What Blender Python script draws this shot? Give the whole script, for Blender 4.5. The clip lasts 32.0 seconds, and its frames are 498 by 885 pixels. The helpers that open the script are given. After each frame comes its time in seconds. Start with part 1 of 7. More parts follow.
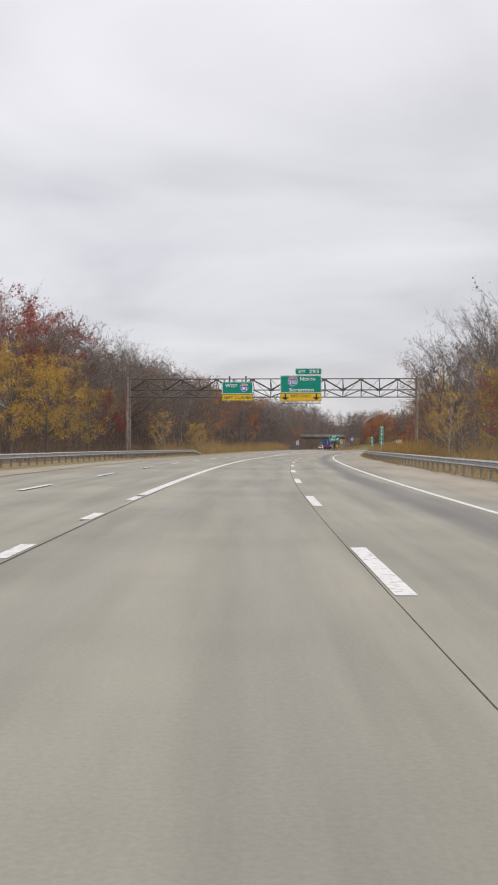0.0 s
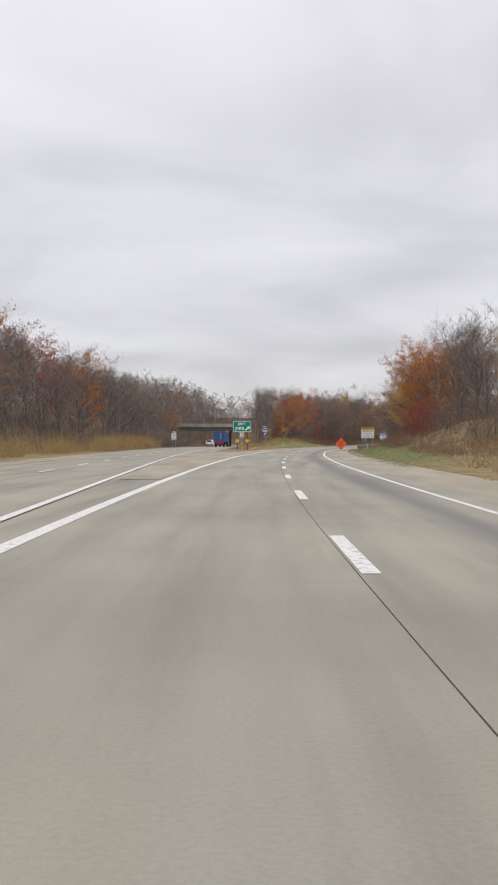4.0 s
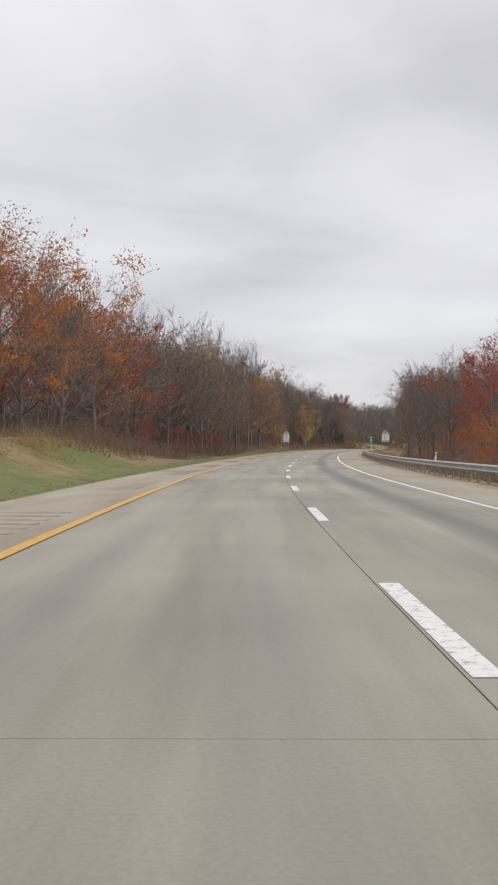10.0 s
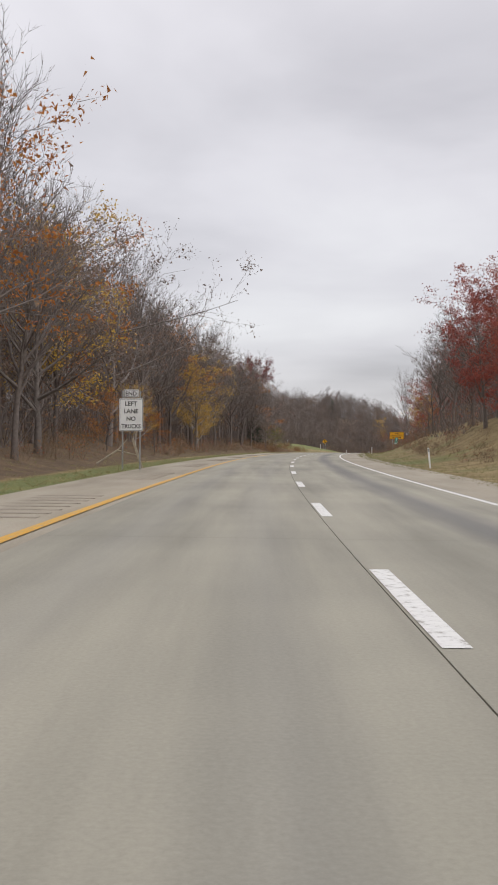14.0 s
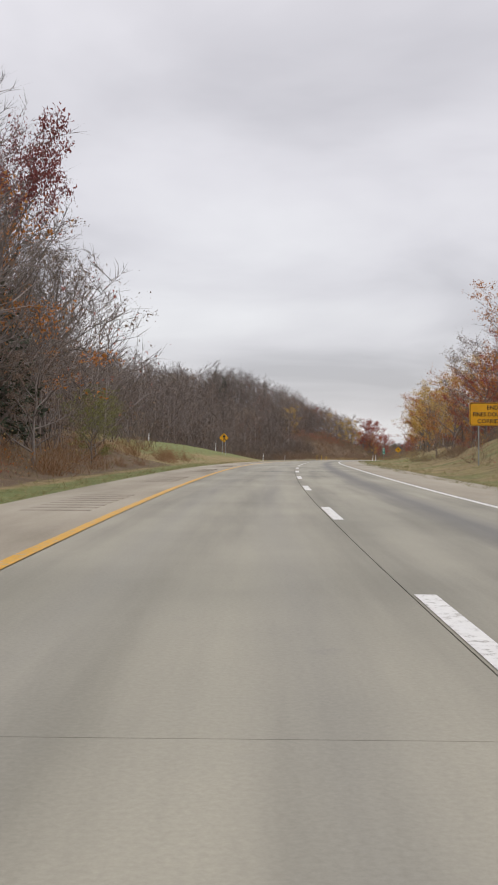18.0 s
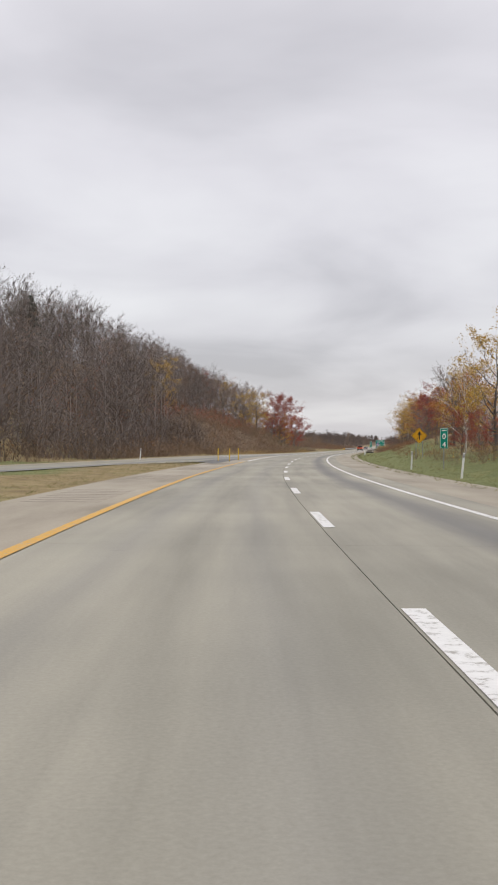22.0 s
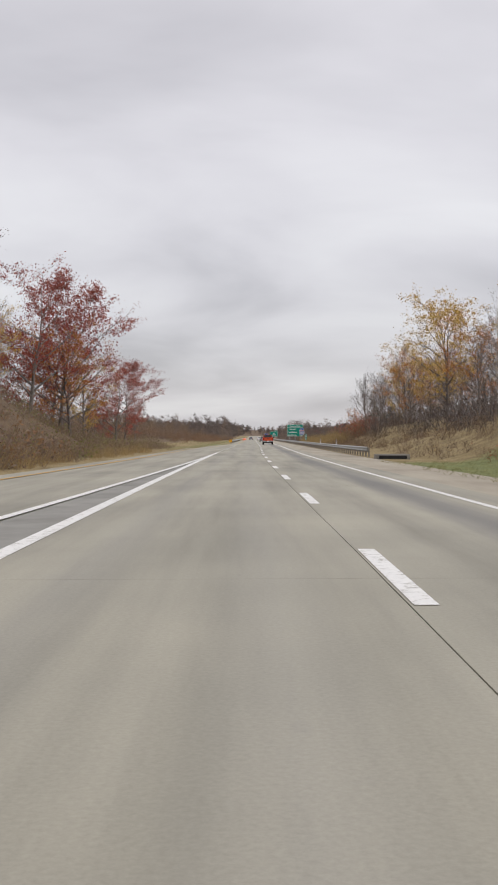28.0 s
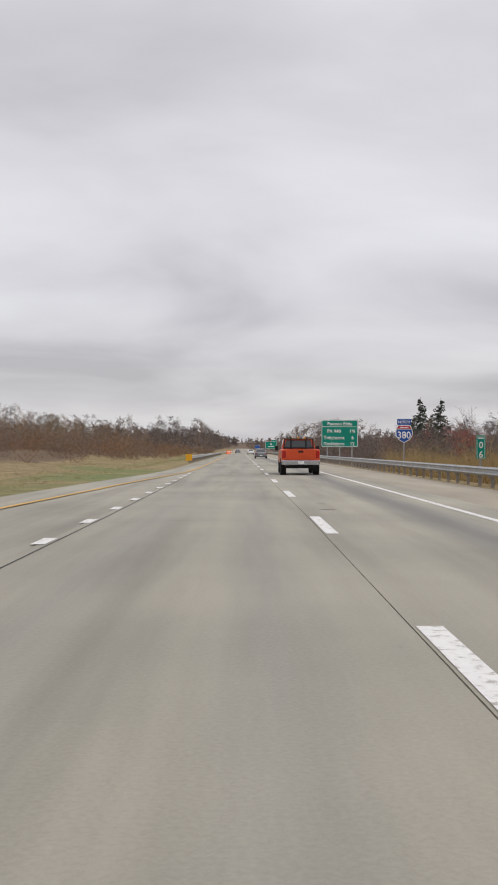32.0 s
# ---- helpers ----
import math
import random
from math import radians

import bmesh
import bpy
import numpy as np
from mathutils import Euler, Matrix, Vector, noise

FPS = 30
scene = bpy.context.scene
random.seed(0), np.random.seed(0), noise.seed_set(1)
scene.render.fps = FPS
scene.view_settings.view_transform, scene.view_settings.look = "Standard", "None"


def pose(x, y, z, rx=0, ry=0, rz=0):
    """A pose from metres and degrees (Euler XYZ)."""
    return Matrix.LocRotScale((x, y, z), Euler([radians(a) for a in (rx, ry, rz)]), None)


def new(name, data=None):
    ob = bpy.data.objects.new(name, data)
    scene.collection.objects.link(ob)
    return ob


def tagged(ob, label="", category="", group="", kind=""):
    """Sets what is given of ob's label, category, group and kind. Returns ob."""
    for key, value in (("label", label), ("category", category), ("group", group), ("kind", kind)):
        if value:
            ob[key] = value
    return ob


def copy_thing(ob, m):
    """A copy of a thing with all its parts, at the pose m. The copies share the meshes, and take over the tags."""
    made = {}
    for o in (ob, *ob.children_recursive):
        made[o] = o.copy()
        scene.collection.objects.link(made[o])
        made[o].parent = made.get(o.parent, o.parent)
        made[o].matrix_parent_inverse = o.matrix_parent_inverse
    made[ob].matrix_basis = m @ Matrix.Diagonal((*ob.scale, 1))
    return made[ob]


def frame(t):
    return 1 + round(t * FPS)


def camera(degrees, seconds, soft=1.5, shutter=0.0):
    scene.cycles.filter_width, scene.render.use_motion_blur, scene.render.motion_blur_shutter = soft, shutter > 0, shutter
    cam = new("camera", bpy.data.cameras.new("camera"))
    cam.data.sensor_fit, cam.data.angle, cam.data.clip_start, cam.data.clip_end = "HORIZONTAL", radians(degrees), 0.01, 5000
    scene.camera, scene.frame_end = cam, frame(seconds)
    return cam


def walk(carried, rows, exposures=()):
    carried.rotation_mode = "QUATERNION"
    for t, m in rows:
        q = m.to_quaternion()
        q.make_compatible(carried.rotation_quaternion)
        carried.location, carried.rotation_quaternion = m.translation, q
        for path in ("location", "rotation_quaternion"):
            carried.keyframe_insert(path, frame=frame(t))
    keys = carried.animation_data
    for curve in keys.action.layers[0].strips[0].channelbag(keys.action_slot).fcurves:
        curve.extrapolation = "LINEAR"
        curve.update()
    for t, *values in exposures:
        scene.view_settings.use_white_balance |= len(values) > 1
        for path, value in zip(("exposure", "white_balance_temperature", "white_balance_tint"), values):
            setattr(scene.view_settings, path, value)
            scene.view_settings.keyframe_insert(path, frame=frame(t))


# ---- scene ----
cam = camera(27.4, 32.0, soft=1.9)
# seconds, eye, yaw, pitch, roll
PATH = [
    (0, 0.00, 0.00, 1.575, -0.35, 0.44, 0.23),
    (0.5, 0.11, 17.51, 1.723, -1.22, 0.51, -0.02),
    (1, 0.50, 35.02, 1.848, -1.94, 0.41, 0.03),
    (1.5, 1.16, 52.50, 1.947, -3.32, 0.42, 0.06),
    (2, 2.08, 69.96, 2.023, -4.12, 0.35, -0.04),
    (2.5, 3.25, 87.40, 2.080, -4.65, 0.32, 0.15),
    (3, 4.66, 104.82, 2.128, -5.53, 0.15, 0.08),
    (3.5, 6.32, 122.22, 2.175, -6.32, 0.16, 0.08),
    (4, 8.21, 139.59, 2.226, -7.10, 0.18, 0.08),
    (4.5, 10.34, 156.93, 2.286, -7.67, 0.48, 0.95),
    (5, 12.71, 174.23, 2.354, -8.68, 0.45, 0.98),
    (5.5, 15.32, 191.50, 2.430, -9.66, 0.42, 0.41),
    (6, 18.17, 208.76, 2.514, -10.48, 0.39, -0.24),
    (6.5, 21.24, 226.02, 2.606, -11.11, 0.32, -0.63),
    (7, 24.53, 243.28, 2.700, -11.41, 0.41, -0.72),
    (7.5, 28.03, 260.49, 2.788, -12.21, 0.22, 0.27),
    (8, 31.73, 277.64, 2.865, -13.22, 0.43, 0.19),
    (8.5, 35.63, 294.71, 2.930, -13.66, 0.53, 0.31),
    (9, 39.75, 311.74, 2.985, -14.23, 0.51, 0.50),
    (9.5, 44.10, 328.71, 3.031, -14.89, 0.65, 0.23),
    (10, 48.71, 345.61, 3.071, -16.22, 0.44, -0.28),
    (10.5, 53.58, 362.42, 3.108, -17.11, 0.43, -0.38),
    (11, 58.71, 379.15, 3.145, -18.00, 0.47, -0.41),
    (11.5, 64.10, 395.79, 3.192, -18.79, 0.42, 0.16),
    (12, 69.73, 412.34, 3.253, -19.51, 0.36, 0.03),
    (12.5, 75.60, 428.82, 3.333, -20.22, 0.42, 0.47),
    (13, 81.69, 445.24, 3.436, -21.04, 0.29, 0.44),
    (13.5, 88.00, 461.59, 3.560, -21.63, 0.44, 0.10),
    (14, 94.50, 477.84, 3.697, -22.55, 0.42, 0.29),
    (14.5, 101.21, 493.99, 3.839, -23.29, 0.49, -0.04),
    (15, 108.13, 510.04, 3.974, -24.17, 0.54, -0.15),
    (15.5, 115.28, 525.99, 4.097, -25.09, 0.54, -0.29),
    (16, 122.67, 541.84, 4.203, -25.92, 0.32, 0.08),
    (16.5, 130.31, 557.58, 4.296, -26.82, 0.28, 0.08),
    (17, 138.20, 573.21, 4.377, -27.73, 0.25, 0.08),
    (17.5, 146.34, 588.71, 4.451, -28.54, 0.45, 0.13),
    (18, 154.73, 604.09, 4.516, -29.41, 0.39, 0.15),
    (18.5, 163.37, 619.33, 4.568, -30.40, 0.29, 0.14),
    (19, 172.25, 634.44, 4.598, -31.33, 0.23, 0.10),
    (19.5, 181.36, 649.41, 4.600, -31.98, 0.16, -0.09),
    (20, 190.69, 664.25, 4.574, -33.25, 0.05, -0.24),
    (20.5, 200.22, 678.97, 4.519, -33.69, -0.12, 0.15),
    (21, 209.94, 693.57, 4.437, -34.13, -0.09, -0.05),
    (21.5, 219.84, 708.02, 4.322, -35.09, -0.19, 0.09),
    (22, 229.93, 722.34, 4.174, -36.05, -0.23, 0.24),
    (22.5, 240.18, 736.50, 4.000, -36.73, -0.22, 0.41),
    (23, 250.61, 750.51, 3.817, -37.55, -0.25, 0.38),
    (23.5, 261.21, 764.36, 3.649, -38.19, -0.28, 0.71),
    (24, 271.99, 778.06, 3.512, -38.88, -0.22, 0.61),
    (24.5, 282.98, 791.61, 3.403, -39.74, -0.31, 0.21),
    (25, 294.16, 805.00, 3.302, -40.74, -0.52, -0.05),
    (25.5, 305.55, 818.23, 3.188, -41.85, -0.67, -0.78),
    (26, 317.12, 831.34, 3.050, -42.26, -0.49, 0.08),
    (26.5, 328.83, 844.33, 2.889, -42.81, -0.56, 0.08),
    (27, 340.66, 857.22, 2.710, -43.24, -0.61, 0.08),
    (27.5, 352.57, 870.03, 2.523, -43.52, -0.73, -0.65),
    (28, 364.53, 882.78, 2.338, -43.62, -0.70, -0.17),
    (28.5, 376.54, 895.49, 2.162, -43.75, -0.64, 0.13),
    (29, 388.59, 908.17, 2.000, -43.95, -0.52, 0.43),
    (29.5, 400.66, 920.82, 1.854, -44.09, -0.34, 0.18),
    (30, 412.76, 933.46, 1.720, -44.28, -0.33, 0.02),
    (30.5, 424.89, 946.09, 1.591, -44.35, -0.26, 0.08),
    (31, 437.03, 958.73, 1.464, -44.40, -0.22, 0.05),
    (31.5, 449.18, 971.37, 1.336, -44.39, -0.12, 0.16),
    (32, 461.33, 984.01, 1.209, -44.36, 0.02, 0.11),
]
walk(cam, [(t, pose(x, y, z, 90 + pitch, 0, yaw) @ pose(0, 0, 0, 0, 0, roll)) for t, x, y, z, yaw, pitch, roll in PATH], exposures=((0, 0), (26, 0), (29, -0.08), (32, -0.1)))

# ---- overcast sky and a very soft sun behind it ----
world = bpy.data.worlds.new("overcast")
scene.world = world
world.use_nodes = True
_t = world.node_tree
_bg = _t.nodes["Background"]
_sky = _t.nodes.new("ShaderNodeTexSky")
_sky.sky_type, _sky.sun_disc, _sky.sun_elevation, _sky.sun_rotation = "NISHITA", False, radians(48), radians(150)
_dirn = _t.nodes.new("ShaderNodeTexCoord").outputs["Generated"]
_sp = _t.nodes.new("ShaderNodeSeparateXYZ")
_t.links.new(_dirn, _sp.inputs[0])


def _wm(op, a, b=0.0):
    n = _t.nodes.new("ShaderNodeMath")
    n.operation = op
    for sock, v in ((n.inputs[0], a), (n.inputs[1], b)):
        if isinstance(v, bpy.types.NodeSocket):
            _t.links.new(v, sock)
        else:
            sock.default_value = v
    return n.outputs[0]


# a flat cloud deck, seen in perspective
_zz = _wm("ADD", _wm("MAXIMUM", _sp.outputs[2], 0.0), 0.16)
_cv = _t.nodes.new("ShaderNodeCombineXYZ")
_t.links.new(_wm("DIVIDE", _sp.outputs[0], _zz), _cv.inputs[0])
_t.links.new(_wm("DIVIDE", _sp.outputs[1], _zz), _cv.inputs[1])
_big = _t.nodes.new("ShaderNodeTexNoise")
_big.inputs["Scale"].default_value, _big.inputs["Detail"].default_value, _big.inputs["Roughness"].default_value = 1.0, 5.5, 0.46
_big.inputs["Distortion"].default_value = 0.35
_t.links.new(_cv.outputs[0], _big.inputs["Vector"])
_rp = _t.nodes.new("ShaderNodeValToRGB")
for _e, (_p, _c) in zip((_rp.color_ramp.elements[0], _rp.color_ramp.elements[1], _rp.color_ramp.elements.new(0.5)), ((0.30, (0.523, 0.507, 0.533)), (0.70, (0.906, 0.885, 0.915)), (0.5, (0.694, 0.675, 0.704)))):
    _e.position, _e.color = _p, (*_c, 1)
_t.links.new(_big.outputs["Fac"], _rp.inputs["Fac"])
# brighter towards the zenith, as the thinner cloud overhead is
_up = _wm("ADD", 0.86, _wm("MULTIPLY", _wm("MAXIMUM", _sp.outputs[2], 0.0), 0.76))
_gain = _t.nodes.new("ShaderNodeVectorMath")
_gain.operation = "SCALE"
_t.links.new(_rp.outputs["Color"], _gain.inputs[0])
_t.links.new(_up, _gain.inputs["Scale"])
_mx = _t.nodes.new("ShaderNodeMix")
_mx.data_type = "RGBA"
_mx.inputs[0].default_value = 0.985
_t.links.new(_sky.outputs["Color"], _mx.inputs[6])
_t.links.new(_gain.outputs[0], _mx.inputs[7])
_t.links.new(_mx.outputs[2], _bg.inputs["Color"])
_bg.inputs["Strength"].default_value = 1.0
_sun = new("sun", bpy.data.lights.new("sun", "SUN"))
_sun.data.energy, _sun.data.angle, _sun.data.color = 1.1, radians(35), (1.0, 0.97, 0.93)
_sun.matrix_basis = pose(0, 0, 60, 42, 0, 30)

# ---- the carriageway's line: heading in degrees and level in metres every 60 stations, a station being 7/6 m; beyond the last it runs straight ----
HEADING = [0.08, -3.44, -6.62, -9.74, -12.53, -15.69, -19.20, -22.17, -25.44, -29.09, -32.53, -35.53, -38.61, -41.78, -43.29, -43.80, -43.85]
LEVEL = [0.28, 0.72, 0.93, 1.22, 1.56, 1.77, 1.95, 2.40, 2.90, 3.22, 3.27, 2.88, 2.21, 1.75, 1.04, 0.42, -0.09]

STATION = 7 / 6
STEP = 2.0
# sideways wander of the lane, and the banking in the bend (fall to the right for each metre)
WANDER = ((0, 0.0), (45, 0.06), (155, -0.15), (198, -0.34), (240, -0.09), (288, 0.05), (341, -0.18), (408, -0.03), (460, 0.1), (582, 0.2), (646, 0.1), (700, -0.08), (765, 0.1), (850, 0.27), (914, 0.08), (946, 0.21), (977, 0.38), (1040, 0.36))
STAS = np.arange(-300.0, 3301.0, STEP)
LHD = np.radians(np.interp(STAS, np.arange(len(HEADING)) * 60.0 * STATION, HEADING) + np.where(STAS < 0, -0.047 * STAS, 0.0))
_mid = (LHD[1:] + LHD[:-1]) / 2
LX = np.concatenate([[0], np.cumsum(-np.sin(_mid) * STEP)])
LY = np.concatenate([[0], np.cumsum(np.cos(_mid) * STEP)])
_i0 = int(300 / STEP)
LX, LY = LX - LX[_i0], LY - LY[_i0]
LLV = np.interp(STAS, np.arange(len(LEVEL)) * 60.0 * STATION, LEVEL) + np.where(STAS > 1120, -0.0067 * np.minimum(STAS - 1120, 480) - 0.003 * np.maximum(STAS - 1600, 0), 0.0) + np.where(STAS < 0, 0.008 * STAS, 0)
_kern = np.ones(21) / 21
LLV = np.convolve(np.pad(LLV, 10, mode="edge"), _kern, mode="valid")


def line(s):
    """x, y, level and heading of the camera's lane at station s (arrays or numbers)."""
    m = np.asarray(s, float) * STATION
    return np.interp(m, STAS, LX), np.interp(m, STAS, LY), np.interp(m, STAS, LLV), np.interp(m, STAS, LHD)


def banking(s, u):
    s = np.asarray(s, float)
    e = 0.008 * np.clip((s - 225) / 60, 0, 1) * np.clip((690 - s) / 60, 0, 1)
    return -e * np.clip(u, -8, 10)


def at(s, u, h=0.0):
    """World place at station s, u metres to the right of the camera's line, h above the road."""
    x, y, z, a = line(s)
    h, u = h + float(banking(s, u)), u + float(np.interp(s, *zip(*WANDER)))
    return Vector((float(x + np.cos(a) * u), float(y + np.sin(a) * u), float(z + h)))


def spot(s, u, h=0.0, turn=0.0):
    """Pose there: local y runs along the road."""
    return Matrix.Translation(at(s, u, h)) @ Matrix.Rotation(float(line(s)[3]) + radians(turn), 4, "Z")


def grid_points(s, u, h):
    x, y, z, a = line(s)
    h, u = h + banking(s, u), u + np.interp(s, *zip(*WANDER))
    return np.stack([x + np.cos(a) * u, y + np.sin(a) * u, z + h], -1)


def away(s):
    """How far the straight-on highway has left this one, sideways, at station s."""
    d = np.maximum(np.asarray(s, float) - 88.0, 0)
    return np.where(d < 71, 0.00053 * d * d, 2.67 + 0.075 * (d - 71) + 0.00026 * (d - 71) ** 2)


def ramp_line(s):
    """The right edge line of the joining ramp."""
    d = np.clip(924.0 - np.asarray(s, float), 0, 400)
    return -2.8 - 0.000257 * d * d - 0.0000011 * np.maximum(d - 150, 0) ** 3


def added_edge(s):
    """The yellow edge line of the added lane, which tapers away."""
    s = np.asarray(s, float)
    return np.where(s < 960, np.minimum(-5.6, ramp_line(s) - 4.4), np.interp(s, [960, 978, 994, 1010, 1022], [-5.6, -5.4, -4.4, -3.15, -2.92]))


# lane lines; the outer edge line swings out in the bend
LINE_R, LINE_L, EDGE_R, YELLOW = 1.38, -2.8, 4.66, -2.92


# ---- mesh helpers ----
class Build:
    """Gathers faces for one mesh."""

    def __init__(self):
        self.v, self.f = [], []

    def face(self, *pts):
        n = len(self.v)
        self.v += [tuple(p) for p in pts]
        self.f.append(tuple(range(n, n + len(pts))))
        return self

    def box(self, x0, x1, y0, y1, z0, z1, m=None):
        n = len(self.v)
        p = [Vector((x, y, z)) for z in (z0, z1) for y in (y0, y1) for x in (x0, x1)]
        self.v += [tuple(m @ q if m else q) for q in p]
        self.f += [tuple(n + i for i in q) for q in ((0, 2, 3, 1), (4, 5, 7, 6), (0, 1, 5, 4), (2, 6, 7, 3), (0, 4, 6, 2), (1, 3, 7, 5))]
        return self

    def tube(self, a, b, r0, r1=None, n=6, cap=True):
        a, b = Vector(a), Vector(b)
        r1 = r0 if r1 is None else r1
        q = (b - a).to_track_quat("Z", "Y")
        k = len(self.v)
        for p, r in ((a, r0), (b, r1)):
            self.v += [tuple(p + q @ Vector((r * math.cos(2 * math.pi * i / n), r * math.sin(2 * math.pi * i / n), 0))) for i in range(n)]
        self.f += [(k + i, k + (i + 1) % n, k + n + (i + 1) % n, k + n + i) for i in range(n)]
        if cap:
            self.f += [tuple(k + i for i in reversed(range(n))), tuple(k + n + i for i in range(n))]
        return self

    def outline(self, pts, y0, y1):
        """A flat outline in x and z, from y0 (front) to y1."""
        n, k = len(self.v), len(pts)
        self.v += [(x, y0, z) for x, z in pts] + [(x, y1, z) for x, z in pts]
        self.f += [tuple(n + i for i in range(k)), tuple(n + k + i for i in reversed(range(k)))]
        self.f += [(n + (i + 1) % k, n + i, n + k + i, n + k + (i + 1) % k) for i in range(k)]
        return self

    def lathe(self, prof, n=20, axis="X", centre=(0, 0, 0)):
        """Rings of (along the axis, radius)."""
        k = len(self.v)
        for a, r in prof:
            for i in range(n):
                c, s = r * math.cos(2 * math.pi * i / n), r * math.sin(2 * math.pi * i / n)
                p = (a, c, s) if axis == "X" else (c, s, a)
                self.v.append(tuple(p[j] + centre[j] for j in range(3)))
        for j in range(len(prof) - 1):
            for i in range(n):
                self.f.append((k + j * n + i, k + j * n + (i + 1) % n, k + (j + 1) * n + (i + 1) % n, k + (j + 1) * n + i))
        self.f += [tuple(k + i for i in range(n)), tuple(k + (len(prof) - 1) * n + i for i in reversed(range(n)))]
        return self

    def mesh(self, name="mesh", smooth=False, bevel=0.0, segs=2):
        me = bpy.data.meshes.new(name)
        me.from_pydata(self.v, [], self.f)
        bm = bmesh.new()
        bm.from_mesh(me)
        if bevel:
            bmesh.ops.remove_doubles(bm, verts=bm.verts, dist=0.0005)
            bmesh.ops.bevel(bm, geom=[e for e in bm.edges if e.is_manifold and e.calc_face_angle(0) > 0.5], offset=bevel, segments=segs, affect="EDGES", clamp_overlap=True)
        bmesh.ops.recalc_face_normals(bm, faces=bm.faces)
        bm.to_mesh(me)
        bm.free()
        if smooth:
            me.polygons.foreach_set("use_smooth", [True] * len(me.polygons))
        return me


def raw_mesh(name, verts, faces_flat, sizes, smooth=False):
    """A large mesh straight from arrays; sizes: corners of each face."""
    me = bpy.data.meshes.new(name)
    me.vertices.add(len(verts))
    me.vertices.foreach_set("co", np.asarray(verts, np.float32).ravel())
    me.loops.add(len(faces_flat))
    me.loops.foreach_set("vertex_index", np.asarray(faces_flat, np.int32))
    me.polygons.add(len(sizes))
    starts = np.concatenate([[0], np.cumsum(sizes)[:-1]]).astype(np.int32)
    me.polygons.foreach_set("loop_start", starts)
    if smooth:
        me.polygons.foreach_set("use_smooth", np.ones(len(sizes), bool))
    me.update(calc_edges=True)
    me.validate()
    return me


def part(name, data, mat, parent, label="", m=None):
    me = data.mesh(name) if isinstance(data, Build) else data
    if mat is not None and not me.materials:
        me.materials.append(mat)
    ob = new(name, me)
    ob.parent = parent
    if m is not None:
        ob.matrix_basis = m
    return tagged(ob, label)


def thing(name, m, label, category, group="", kind=""):
    ob = new(name)
    ob.empty_display_size = 0.3
    ob.matrix_basis = m
    return tagged(ob, label, category, group, kind)


def single(name, data, mat, m, label, category="", group="", kind=""):
    me = data.mesh(name) if isinstance(data, Build) else data
    if mat is not None and not me.materials:
        me.materials.append(mat)
    ob = new(name, me)
    ob.matrix_basis = m
    return tagged(ob, label, category, group, kind)


def strip_mesh(name, stations, lefts, rights, h, cols=2, crown=0.0):
    """A ribbon along the road between two offsets, with a uv map in metres (x: offset, y: station)."""
    stations = np.asarray(stations, float)
    lefts, rights = np.broadcast_to(lefts, stations.shape), np.broadcast_to(rights, stations.shape)
    w = np.linspace(0, 1, cols)
    u = lefts[:, None] + (rights - lefts)[:, None] * w
    s = np.broadcast_to(stations[:, None], u.shape)
    hh = np.broadcast_to(np.asarray(h, float).reshape(-1, 1) if np.ndim(h) else h, u.shape)
    pts = grid_points(s.ravel(), u.ravel(), hh.ravel())
    n = len(stations)
    i = np.arange((n - 1) * cols).reshape(n - 1, cols)[:, :-1].ravel()
    faces = np.stack([i, i + 1, i + cols + 1, i + cols], -1)
    me = raw_mesh(name, pts, faces.ravel(), np.full(len(faces), 4))
    uv = me.uv_layers.new(name="metres")
    flat = np.stack([u.ravel(), s.ravel()], -1)[faces.ravel()]
    uv.data.foreach_set("uv", flat.astype(np.float32).ravel())
    return me


# letter shapes, made first while the scene is still small
random.seed(5)
LETTERS = {}
for _word in ("NORTH SOUTH WEST EXIT 380 80 293 ROAD WORK AHEAD FOLLOW ORANGE END LEFT LANE NO TRUCKS CORRIDOR Scranton Tobyhanna Gouldsboro 1¾ 6 12 0 1 2 3 4 5 9 N ORTH W EST".split()
              + ["EXIT ONLY", "LEFT 2 LANES", "EMERGENCY DETOUR", "I-80 DETOUR", "FINES DOUBLED", "Pocono Exits", "PA 940"]):
    _cu = bpy.data.curves.new("letters", "FONT")
    _cu.body = _word
    _cu.resolution_u, _cu.offset = 3, 0.014
    LETTERS[_word] = new("letters", _cu)
_dg = bpy.context.evaluated_depsgraph_get()
for _word, _ob in list(LETTERS.items()):
    LETTERS[_word] = bpy.data.meshes.new_from_object(_ob.evaluated_get(_dg))
    bpy.data.objects.remove(_ob)

# ---- materials ----
def material(name, rough=0.7, metal=0.0):
    m = bpy.data.materials.new(name)
    m.use_nodes = True
    b = m.node_tree.nodes["Principled BSDF"]
    b.inputs["Roughness"].default_value, b.inputs["Metallic"].default_value = rough, metal
    return m, m.node_tree, b


def node(tree, kind, **values):
    n = tree.nodes.new(kind)
    for k, v in values.items():
        n.inputs[k.replace("_", " ")].default_value = v
    return n


def ramp(tree, fac, stops):
    n = tree.nodes.new("ShaderNodeValToRGB")
    el = n.color_ramp.elements
    while len(el) < len(stops):
        el.new(0.5)
    for e, (p, c) in zip(el, stops):
        e.position, e.color = p, (*c, 1)
    tree.links.new(fac, n.inputs["Fac"])
    return n.outputs["Color"]


